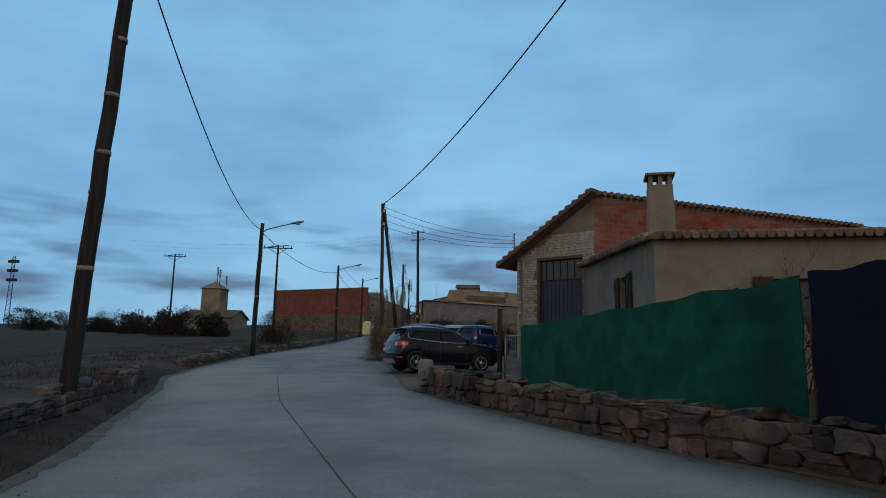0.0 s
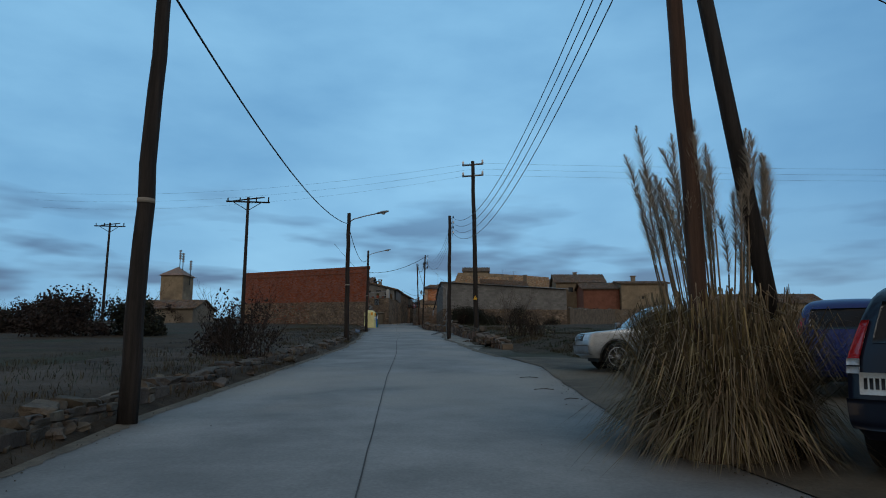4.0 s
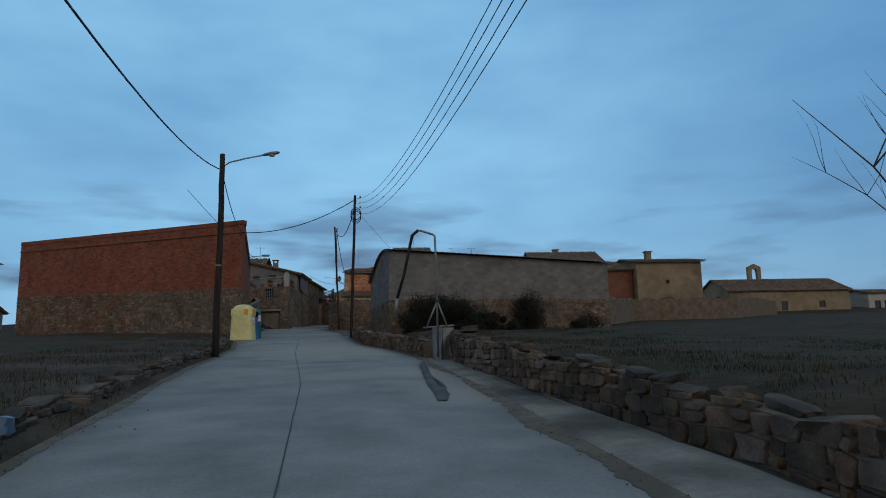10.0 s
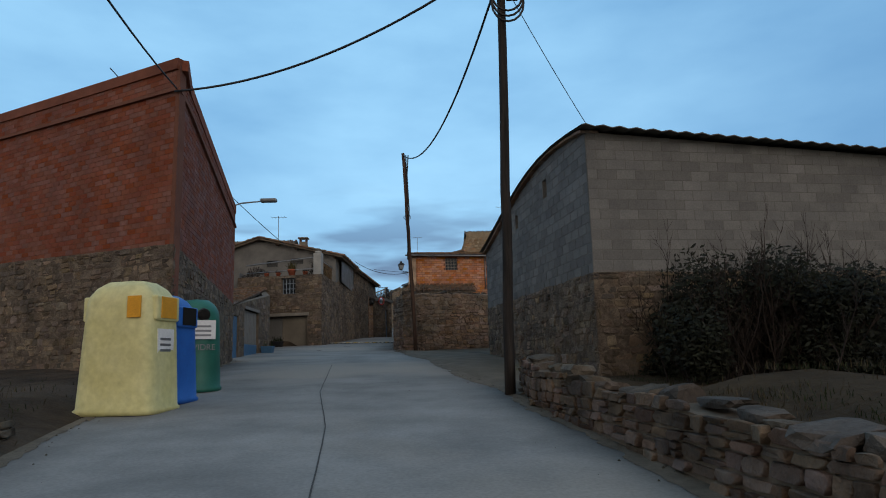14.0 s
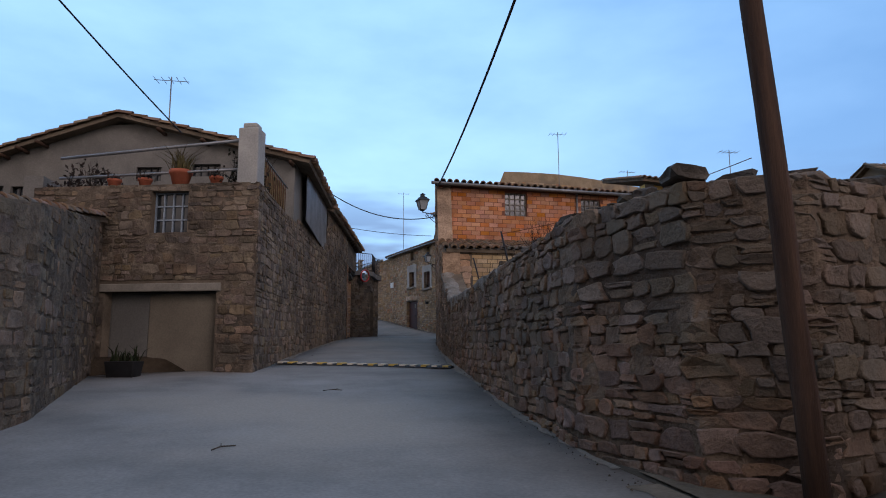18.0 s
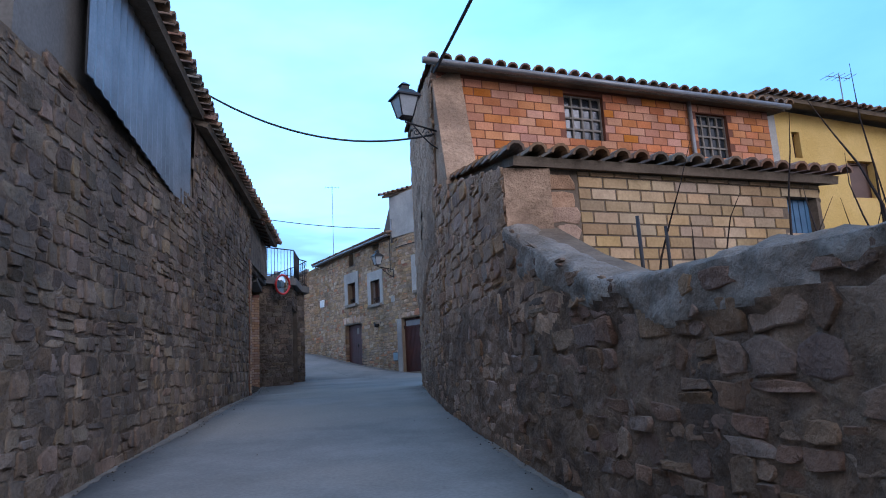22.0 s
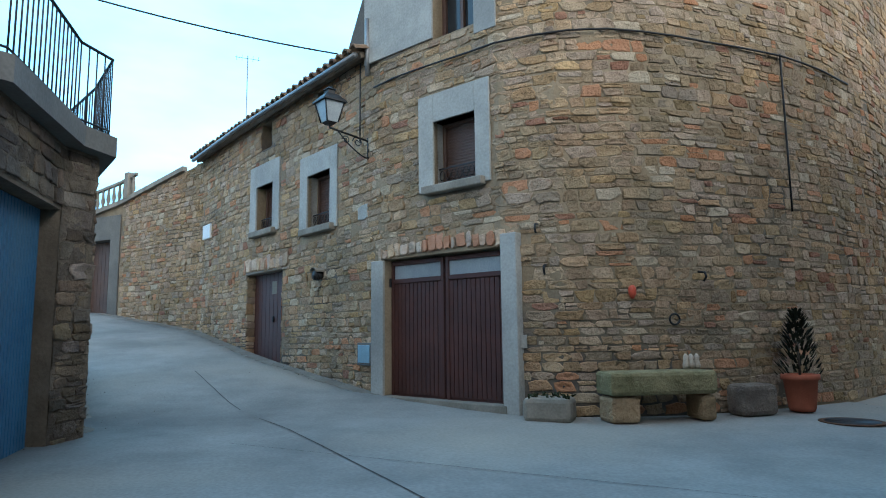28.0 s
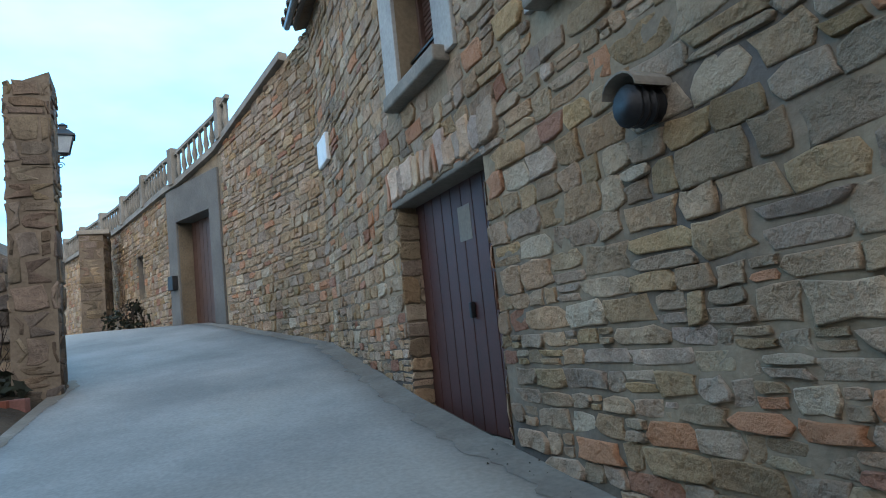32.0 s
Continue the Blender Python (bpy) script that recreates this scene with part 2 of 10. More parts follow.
M_STONE_RI = mat("reddish_fieldstone_rubble", (0.14, 0.095, 0.066), (0.28, 0.195, 0.135), 2.2, 0.94, 0.9, 24, c=(0.15, 0.12, 0.09), per="island", spread=0.27, bump_dist=0.03)
M_STONE_E = mat("earthy_rubble_stone", (0.25, 0.165, 0.108), (0.44, 0.305, 0.2), 2.2, 0.94, 0.9, 20, c=(0.27, 0.19, 0.13), per="object", spread=0.2, bump_dist=0.025)
M_STONE_EI = mat("earthy_rubble", (0.25, 0.165, 0.108), (0.44, 0.305, 0.2), 2.2, 0.94, 0.9, 20, c=(0.27, 0.19, 0.13), per="island", spread=0.2, bump_dist=0.025)
M_SMEAR_G = mat("brown_smeared_mortar", (0.085, 0.062, 0.045), (0.27, 0.198, 0.138), 3.2, 0.95, 1.0, 19, c=(0.1, 0.076, 0.058), bump_dist=0.03)
M_SMEAR_L = mat("grey_brown_smeared_mortar", (0.075, 0.058, 0.044), (0.215, 0.17, 0.125), 3.4, 0.95, 1.0, 20, c=(0.085, 0.068, 0.053), bump_dist=0.028)
M_EARTH_DARK = mat("dark_earth_render", (0.15, 0.106, 0.074), (0.3, 0.212, 0.148), 2.8, 0.93, 1.0, 16, c=(0.14, 0.1, 0.072), bump_dist=0.03)
M_CEMENT = mat("weathered_cement_cap", (0.12, 0.106, 0.088), (0.34, 0.312, 0.27), 3.0, 0.93, 1.0, 18, c=(0.16, 0.135, 0.108), bump_dist=0.025)
M_CLAYB = mat("tan_clay_brick", (0.26, 0.165, 0.1), (0.4, 0.26, 0.16), 1.6, 0.9, 0.5, 28, per="object", spread=0.2)
M_RENDER = mat("grey_cement_render", (0.12, 0.117, 0.11), (0.19, 0.182, 0.166), 0.9, 0.92, 0.3, 24, c=(0.12, 0.115, 0.105))
M_BLOCK = mat("grey_concrete_block", (0.12, 0.12, 0.117), (0.18, 0.177, 0.167), 0.7, 0.92, 0.4, 26, per="object", spread=0.2)
M_BLOCK_I = mat("grey_concrete_block_rows", (0.12, 0.12, 0.117), (0.18, 0.177, 0.167), 0.7, 0.92, 0.4, 26, per="island", spread=0.16)
M_BRICK = mat("red_brick", (0.15, 0.052, 0.033), (0.235, 0.084, 0.051), 1.3, 0.9, 0.4, 30, per="object", spread=0.1)
M_BRICK_I = mat("red_brick_courses", (0.15, 0.052, 0.033), (0.235, 0.084, 0.051), 0.9, 0.9, 0.4, 30, per="island", spread=0.1)
M_BRICK_DK = mat("brick_joint", (0.14, 0.06, 0.04), (0.2, 0.09, 0.06), 1.3, 0.95, 0.4, 30)
M_OBRICK_I = mat("orange_hollow_brick", (0.36, 0.15, 0.07), (0.52, 0.24, 0.12), 1.4, 0.9, 0.4, 30, per="island", spread=0.22)
M_OBRICK = mat("orange_hollow_brick_piece", (0.36, 0.15, 0.07), (0.52, 0.24, 0.12), 1.4, 0.9, 0.4, 30, per="object", spread=0.22)
M_PALEBRICK = mat("pale_ochre_brick", (0.3, 0.215, 0.12), (0.45, 0.335, 0.2), 1.8, 0.9, 0.5, 28, per="object", spread=0.22)
M_PALEBRICK_I = mat("pale_ochre_brick_courses", (0.3, 0.215, 0.12), (0.45, 0.335, 0.2), 1.8, 0.9, 0.5, 28, per="island", spread=0.22)
M_TILE = mat("clay_roof_tile", (0.13, 0.085, 0.055), (0.25, 0.155, 0.098), 2.2, 0.9, 0.5, 26, per="island", spread=0.32, c=(0.15, 0.13, 0.10))
M_TILE_O = mat("clay_ridge_tile", (0.13, 0.085, 0.055), (0.25, 0.155, 0.098), 2.2, 0.9, 0.5, 26, per="object", spread=0.32, c=(0.15, 0.13, 0.10))
M_PLASTER = mat("beige_plaster", (0.17, 0.145, 0.11), (0.24, 0.207, 0.158), 0.9, 0.92, 0.3, 26, c=(0.14, 0.12, 0.092))
M_EARTH = mat("brown_earth_render", (0.27, 0.187, 0.125), (0.48, 0.337, 0.227), 2.6, 0.95, 1.0, 15, c=(0.24, 0.168, 0.115), bump_dist=0.03)
M_YELLOW = mat("yellow_plaster", (0.52, 0.36, 0.11), (0.62, 0.45, 0.17), 0.9, 0.9, 0.2, 26)
M_GREYP = mat("pale_grey_plaster", (0.30, 0.30, 0.28), (0.42, 0.41, 0.38), 1.3, 0.9, 0.25, 24, c=(0.25, 0.25, 0.24))
M_WOODPOLE = mat("tarred_wood_pole", (0.014, 0.012, 0.011), (0.04, 0.033, 0.028), 2.0, 0.85, 0.5, 30, stretch=(6, 6, 0.4))
M_WOODBROWN = mat("brown_wood_pole", (0.04, 0.024, 0.017), (0.09, 0.052, 0.034), 2.0, 0.85, 0.5, 30, stretch=(6, 6, 0.4))
M_OLDWOOD = mat("weathered_wood", (0.13, 0.12, 0.105), (0.26, 0.24, 0.21), 2.0, 0.9, 0.5, 30, stretch=(9, 9, 0.6))
M_GALV = mat("galvanised_steel", (0.16, 0.165, 0.17), (0.26, 0.265, 0.27), 1.6, 0.5, 0.15, 30, metal=0.6)
M_OLDWOODBEAM = mat("dark_beam_wood", (0.04, 0.03, 0.023), (0.085, 0.065, 0.048), 2.0, 0.9, 0.5, 30, stretch=(9, 0.6, 9))
M_IRON = mat("dark_iron", (0.012, 0.012, 0.013), (0.03, 0.03, 0.032), 3, 0.55, 0.15, 40, metal=0.4)
M_RUST = mat("rusted_iron", (0.06, 0.03, 0.018), (0.13, 0.065, 0.035), 6, 0.85, 0.4, 40)
M_CABLE = plain("black_cable", (0.012, 0.012, 0.013), 0.6)
M_MAROON = mat("maroon_door_paint", (0.045, 0.0155, 0.0115), (0.07, 0.024, 0.018), 2.0, 0.58, 0.08, 40)
M_BLUEDOOR = mat("blue_sheet_door", (0.025, 0.09, 0.18), (0.05, 0.15, 0.27), 2.0, 0.5, 0.1, 40, c=(0.05, 0.12, 0.2))
M_NAVYDOOR = mat("dark_blue_sheet_door", (0.006, 0.016, 0.04), (0.011, 0.026, 0.06), 2.0, 0.5, 0.1, 40)
M_SHUTTER = mat("brown_roller_shutter", (0.07, 0.038, 0.028), (0.10, 0.055, 0.04), 2.0, 0.55, 0.1, 40)
M_SILL = mat("cast_stone_sill", (0.17, 0.153, 0.125), (0.28, 0.252, 0.21), 2.2, 0.9, 0.3, 30, c=(0.2, 0.18, 0.15))
M_PANE = plain("dark_window_pane", (0.02, 0.026, 0.032), 0.08)
# near-black that paints the unlit inside of holes and recesses
M_DARK = plain("unlit_inside_black", (0.012, 0.011, 0.010), 0.95)
M_FROST = mat("dusty_glazing", (0.22, 0.25, 0.27), (0.32, 0.35, 0.37), 2.0, 0.3, 0.05, 40)
M_NETGREEN = mat("green_shade_netting", (0.004, 0.05, 0.029), (0.011, 0.1, 0.057), 1.6, 0.85, 0.6, 50, c=(0.006, 0.036, 0.024))
M_TARP = mat("dark_blue_tarpaulin", (0.003, 0.004, 0.014), (0.006, 0.008, 0.024), 1.6, 0.9, 0.4, 30)
M_BARK = mat("grey_bark", (0.05, 0.042, 0.035), (0.11, 0.095, 0.078), 4, 0.95, 0.6, 30)
M_LEAFDARK = mat("dark_evergreen_leaf", (0.008, 0.010, 0.006), (0.022, 0.024, 0.013), 3, 0.8, 0.1, 30, per="island", spread=0.45)
M_BRAMBLE = mat("winter_bramble", (0.016, 0.012, 0.01), (0.04, 0.03, 0.024), 3, 0.9, 0.1, 30, per="island", spread=0.45)
M_PLUME = mat("pampas_plume", (0.34, 0.28, 0.21), (0.5, 0.43, 0.34), 5, 0.95, 0.2, 50, per="island", spread=0.25)
M_REED = mat("dry_pampas_leaf", (0.085, 0.066, 0.036), (0.22, 0.168, 0.095), 3, 0.9, 0.2, 40, per="island", spread=0.4)
M_WHITE = plain("white_enamel", (0.72, 0.72, 0.7), 0.4)
M_TERRA = plain("terracotta", (0.34, 0.10, 0.055), 0.8)


# ---- mesh helpers ----
SPLIT_FACED = {"stone", "rubble", "arch_stone", "lintel_stone"}


def link(name, verts, faces, material, parent=None, label="", smooth=False):
    me = bpy.data.meshes.new(name)
    me.from_pydata([tuple(v) for v in verts], [], faces)
    me.update()
    if smooth:
        for p in me.polygons:
            p.use_smooth = p.loop_total < 8 or name not in SPLIT_FACED
    mats = material if isinstance(material, (list, tuple)) else [material]
    for m in mats:
        me.materials.append(m)
    ob = new(name, me)
    if parent:
        ob.parent = parent
    if label:
        ob["label"] = label
    return ob


def part(name, bm, material, parent=None, label="", smooth=False):
    me = bpy.data.meshes.new(name)
    bm.to_mesh(me)
    bm.free()
    if smooth:
        for p in me.polygons:
            p.use_smooth = True
    me.materials.append(material)
    ob = new(name, me)
    if parent:
        ob.parent = parent
    if label:
        ob["label"] = label
    return ob


def thing(name, label, category, at=(0, 0, 0), rz=0.0, group="", kind=""):
    ob = new(name)
    ob.matrix_basis = pose(*at, 0, 0, rz)
    ob.empty_display_size = 0.1
    return tagged(ob, label, category, group, kind)


def box_bm(bm, x0, x1, y0, y1, z0, z1, bevel=0.0, m=None):
    r = bmesh.ops.create_cube(bm, size=1)
    vs = r["verts"]
    bmesh.ops.scale(bm, verts=vs, vec=(x1 - x0, y1 - y0, z1 - z0))
    bmesh.ops.translate(bm, verts=vs, vec=((x0 + x1) / 2, (y0 + y1) / 2, (z0 + z1) / 2))
    if bevel:
        es = {e for v in vs for e in v.link_edges}
        r2 = bmesh.ops.bevel(bm, geom=list(es), offset=bevel, segments=2, affect="EDGES", profile=0.5)
        vs = list({v for f in r2["faces"] for v in f.verts} | {v for v in vs if v.is_valid})
    if m:
        bmesh.ops.transform(bm, matrix=m, verts=[v for v in vs if v.is_valid])
    return vs


def box(name, x0, x1, y0, y1, z0, z1, material, parent=None, bevel=0.01, label=""):
    bm = bmesh.new()
    box_bm(bm, x0, x1, y0, y1, z0, z1, bevel)
    return part(name, bm, material, parent, label)


def tube_data(pts, radii, seg=8, cap=True):
    pts = [Vector(p) for p in pts]
    if not isinstance(radii, (list, tuple)):
        radii = [radii] * len(pts)
    V, F = [], []
    up0 = None
    for i, p in enumerate(pts):
        d = (pts[min(i + 1, len(pts) - 1)] - pts[max(i - 1, 0)]).normalized()
        if up0 is None:
            up0 = d.orthogonal().normalized()
        u = (up0 - d * up0.dot(d)).normalized()
        up0 = u
        w = d.cross(u)
        for k in range(seg):
            a = 2 * math.pi * k / seg
            V.append(p + (u * math.cos(a) + w * math.sin(a)) * radii[i])
    for i in range(len(pts) - 1):
        for k in range(seg):
            a, b = i * seg + k, i * seg + (k + 1) % seg
            F.append((a, b, b + seg, a + seg))
    if cap:
        F.append(tuple(range(seg))[::-1])
        F.append(tuple(range((len(pts) - 1) * seg, len(pts) * seg)))
    return V, F


def tube(name, pts, radii, material, parent=None, seg=8, label=""):
    V, F = tube_data(pts, radii, seg)
    return link(name, V, F, material, parent, label, smooth=True)


def lathe(name, prof, material, parent=None, seg=20, at=(0, 0, 0), label="", squash=(1, 1)):
    V, F = [], []
    for r, z in prof:
        for k in range(seg):
            a = 2 * math.pi * k / seg
            V.append((at[0] + r * math.cos(a) * squash[0], at[1] + r * math.sin(a) * squash[1], at[2] + z))
    for i in range(len(prof) - 1):
        for k in range(seg):
            a, b = i * seg + k, i * seg + (k + 1) % seg
            F.append((a, b, b + seg, a + seg))
    F.append(tuple(range(seg))[::-1])
    F.append(tuple(range((len(prof) - 1) * seg, len(prof) * seg)))
    return link(name, V, F, material, parent, label, smooth=True)


def sag(a, b, drop, n=16):
    a, b = Vector(a), Vector(b)
    return [a.lerp(b, i / n) - Vector((0, 0, drop * 4 * (i / n) * (1 - i / n))) for i in range(n + 1)]


def cable(a, b, drop=0.6, r=0.014, label="black overhead cable slung between poles", n=18):
    ob = tube("overhead_cable", sag(a, b, drop, n), r, M_CABLE, None, 5)
    return tagged(ob, label, "cable", "overhead cables")


# ---- ground profile: the road climbs gently into the village ----
ROAD_Z = [(-60, -1.6), (0, 0.0), (10, 0.40), (20, 0.84), (30, 1.36), (40, 1.91), (50, 2.51), (60, 3.04), (70, 3.54), (80, 4.02), (90, 4.69),
          (100, 5.27), (110, 5.78), (120, 6.35), (130, 6.96), (141.7, 7.26), (146, 7.75), (150, 8.3), (155, 9.0), (158, 9.15), (175, 9.5), (200, 10.2), (300, 15.5), (520, 26.0)]


def zr(y):
    if y <= ROAD_Z[0][0]:
        return ROAD_Z[0][1]
    for (a, za), (b, zb) in zip(ROAD_Z, ROAD_Z[1:]):
        if y <= b:
            t = (y - a) / (b - a)
            return za + (zb - za) * t
    return ROAD_Z[-1][1]


LEFT_EDGE = [(-2.0, -30), (-2.4, 0), (-4.6, 6.6), (-7.5, 13.8), (-9.2, 17.2), (-10.5, 22.4), (-11.8, 30.3), (-12.3, 37.5), (-12.9, 48.8), (-14.2, 58.5), (-16.9, 74.8),
             (-17.9, 84), (-19.3, 90.5), (-20.2, 95), (-21.2, 103), (-21.5, 104.4), (-25.5, 106.5), (-26.0, 113.5), (-23.8, 117.9), (-20.75, 118.3), (-20.7, 119.6), (-20.4, 124.5), (-19.75, 130.6), (-19.6, 135), (-19.6, 139),
             (-18.4, 141.0), (-19.5, 146), (-20.55, 149.6), (-23.5, 154.5), (-28, 162), (-36, 170)]
RIGHT_EDGE = [(6.5, -30), (5.2, 0), (2.9, 6.4), (1.85, 7.8), (0.3, 10.4), (-1.9, 14.6), (-2.7, 17.8), (-3.6, 21.8), (-5.5, 29.8), (-5.7, 39.4), (-7.3, 46), (-8.0, 51), (-9.2, 58.4),
              (-9.8, 70), (-10.3, 76.5), (-10.8, 80), (-12.4, 85), (-13.3, 91.6), (-14.7, 101.5), (-16.3, 110), (-16.45, 119), (-16.35, 122.4), (-15.45, 133.1), (-8.0, 133.9), (-8.0, 141.2), (-14.5, 142.45),
              (-16.35, 147.3), (-17.5, 150.8), (-19.95, 154.4), (-21.6, 156.2), (-24.6, 160.5), (-34, 172)]


def edge_x(edge, y):
    if y <= edge[0][1]:
        return edge[0][0]
    for (xa, a), (xb, b) in zip(edge, edge[1:]):
        if a <= y <= b:
            return xa + (xb - xa) * (y - a) / (b - a)
    return edge[-1][0]


def gz(x, y):
    """Height of the open ground."""
    z = zr(y)
    l, r = edge_x(LEFT_EDGE, y), edge_x(RIGHT_EDGE, y)
    if x < l:
        d = l - x
        z += min(d, 1.0) * 0.30 - max(0, min(d - 12, 120)) * 0.006
    elif x > r:
        d = x - r
        k = 1.0 if 44 < y < 92 else 0.0
        z += max(0, min(d - 2.0, 1.5)) * 0.22 * k + max(0, min(d - 10, 120)) * 0.004
    else:
        z -= 0.12
    return z


def verge_noise(x, y):
    return noise.noise(Vector((x * 1.1, y * 1.1, 0))) * 0.05 + noise.noise(Vector((x * 4, y * 4, 1))) * 0.015


def build_ground():
    xs = sorted({-900, -600, -420, -300, -220, -160, -120, -95, -75, -60, -50, 60, 75, 95, 120, 160, 220, 300, 420, 600, 900} | {i * 2.0 for i in range(-24, 30)})
    ys = sorted({-60, -45, 520, 470, 420, 360, 300, 260, 230, 205} | {i * 2.0 for i in range(-18, 98)})
    V, F = [], []
    for y in ys:
        for x in xs:
            far = abs(x) > 60 or y > 200 or y < -40
            near = edge_x(LEFT_EDGE, y) - 3.6 < x < edge_x(RIGHT_EDGE, y) + 3.6
            e = -0.35 if near else noise.noise(Vector((x * 0.15, y * 0.15, 0))) * 0.12 * min(1, far + 1)
            V.append((x, y, gz(x, y) + e + (noise.noise(Vector((x * 0.01, y * 0.01, 3))) * 1.5 if far else 0)))
    n = len(xs)
    for j in range(len(ys) - 1):
        for i in range(n - 1):
            a = j * n + i
            F.append((a, a + 1, a + 1 + n, a + n))
    g = link("ground", V, F, M_FIELD, smooth=True)
    tagged(g, "dark winter field soil with patches of dry grass", "ground", kind="structure")


def strip(name, left, right, material, label, lift=0.0, y0=-30.0, y1=180.0, step=1.0, thick=0.3):
    """A paved strip between two edges, following the climb."""
    V, F = [], []
    n = int((y1 - y0) / step)
    cols = 6
    for i in range(n + 1):
        y = y0 + (y1 - y0) * i / n
        l, r = edge_x(left, y), edge_x(right, y)
        for k in range(cols + 1):
            t = k / cols
            V.append((l + (r - l) * t, y, zr(y) + lift + 0.02 * math.sin(math.pi * t)))
        V.append((r, y, zr(y) + lift - thick))
        V.append((l, y, zr(y) + lift - thick))
    w = cols + 3
    for i in range(n):
        for k in range(w):
            a, b = i * w + k, i * w + (k + 1) % w
            F.append((a, b, b + w, a + w))
    ob = link(name, V, F, material, smooth=False)
    for p in ob.data.polygons:
        p.use_smooth = abs(p.normal.z) > 0.8
    return tagged(ob, label, name, kind="structure")


def verge(name, side, label, material, width=6.0):
    """The strip of ground beside the road."""
    V, F = [], []
    us = [0, 0.12, 0.3, 0.55, 0.85, 1.2, 1.7, 2.4, 3.2, 4.2, 5.2, width]
    ys = [-36 + i * 0.75 for i in range(int(220 / 0.75))]
    for y in ys:
        for u in us:
            x = edge_x(LEFT_EDGE, y) - u if side < 0 else edge_x(RIGHT_EDGE, y) + u
            n = noise.noise(Vector((x * 1.1, y * 1.1, 0))) * 0.05 + noise.noise(Vector((x * 4, y * 4, 1))) * 0.015
            k = min(1, u / 1.2)
            drop = 0.25 * max(0, (u - 4.4) / (width - 4.4)) if u > 4.4 else 0
            V.append((x, y, gz(x - 0.001 * side * -1, y) + n * k - drop - (0.12 if side > 0 and y > 132 else 0.0)) if u > 0 else (x, y, zr(y) - 0.03))
    w = len(us)
    for j in range(len(ys) - 1):
        for i in range(w - 1):
            a = j * w + i
            f = (a, a + 1, a + 1 + w, a + w)
            F.append(f if side > 0 else f[::-1])
    ob = link(name, V, F, [material, M_FIELD], smooth=True)
    for p in ob.data.polygons:
        c = p.center
        if side > 0 and 44 < c.y < 96 and c.x > edge_x(RIGHT_EDGE, c.y) + 1.3:
            p.material_index = 1
    tagged(ob, label, "verge", kind="structure")


build_ground()
M_VERGE = mat("verge_earth", (0.026, 0.019, 0.012), (0.066, 0.047, 0.03), 1.3, 0.98, 0.9, 12, c=(0.08, 0.06, 0.042), bump_dist=0.03)
M_SIDE = mat("dusty_side_ground", (0.055, 0.047, 0.036), (0.105, 0.09, 0.068), 0.9, 0.96, 0.7, 14, c=(0.04, 0.038, 0.022), bump_dist=0.02)
verge("verge_west", -1, "dark earth verge with dry weeds beside the lane", M_VERGE)
verge("verge_east", 1, "dusty earth and gravel verge beside the lane", M_SIDE)
road = strip("road", LEFT_EDGE, RIGHT_EDGE, M_ROAD, "pale grey cast concrete lane with a centre joint")


# ---- masonry ----
class Run:
    """A wall line in plan; s runs along it, out points to the side that is seen."""

    def __init__(self, pts, side=1):
        self.p = [Vector((*q, 0)) for q in pts]
        self.side = side
        self.cum = [0.0]
        for a, b in zip(self.p, self.p[1:]):
            self.cum.append(self.cum[-1] + (b - a).length)
        self.length = self.cum[-1]

    def seg(self, s):
        for i in range(len(self.p) - 1):
            if s <= self.cum[i + 1] or i == len(self.p) - 2:
                return i

    def normal_of(self, i):
        d = (self.p[i + 1] - self.p[i]).normalized()
        return Vector((d.y, -d.x, 0)) * self.side

    def at(self, s, out=0.0, z=0.0):
        i = self.seg(s)
        d = (self.p[i + 1] - self.p[i]).normalized()
        q = self.p[i] + d * (s - self.cum[i])
        n = self.normal_of(i)
        e = 0.0
        if i + 1 < len(self.p) - 1 and s > self.cum[i + 1] - 0.3:
            n = (n + self.normal_of(i + 1) * ((s - self.cum[i + 1] + 0.3) / 0.6)).normalized()
        elif i > 0 and s < self.cum[i] + 0.3:
            n = (n + self.normal_of(i - 1) * ((self.cum[i] + 0.3 - s) / 0.6)).normalized()
        q = q + n * (out + e)
        return Vector((q.x, q.y, z))

    def frame_at(self, s, z, out=0.0):
        """A pose with x along the wall, y out of it, z up."""
        i = self.seg(s)
        d = (self.p[i + 1] - self.p[i]).normalized()
        n = self.normal_of(i)
        q = self.at(s, out, z)
        m = Matrix.Identity(4)
        m.col[0][:3], m.col[1][:3], m.col[2][:3], m.col[3][:3] = d, n, Vector((0, 0, 1)), q
        return m


def level(v):
    return v if callable(v) else (lambda s: v)


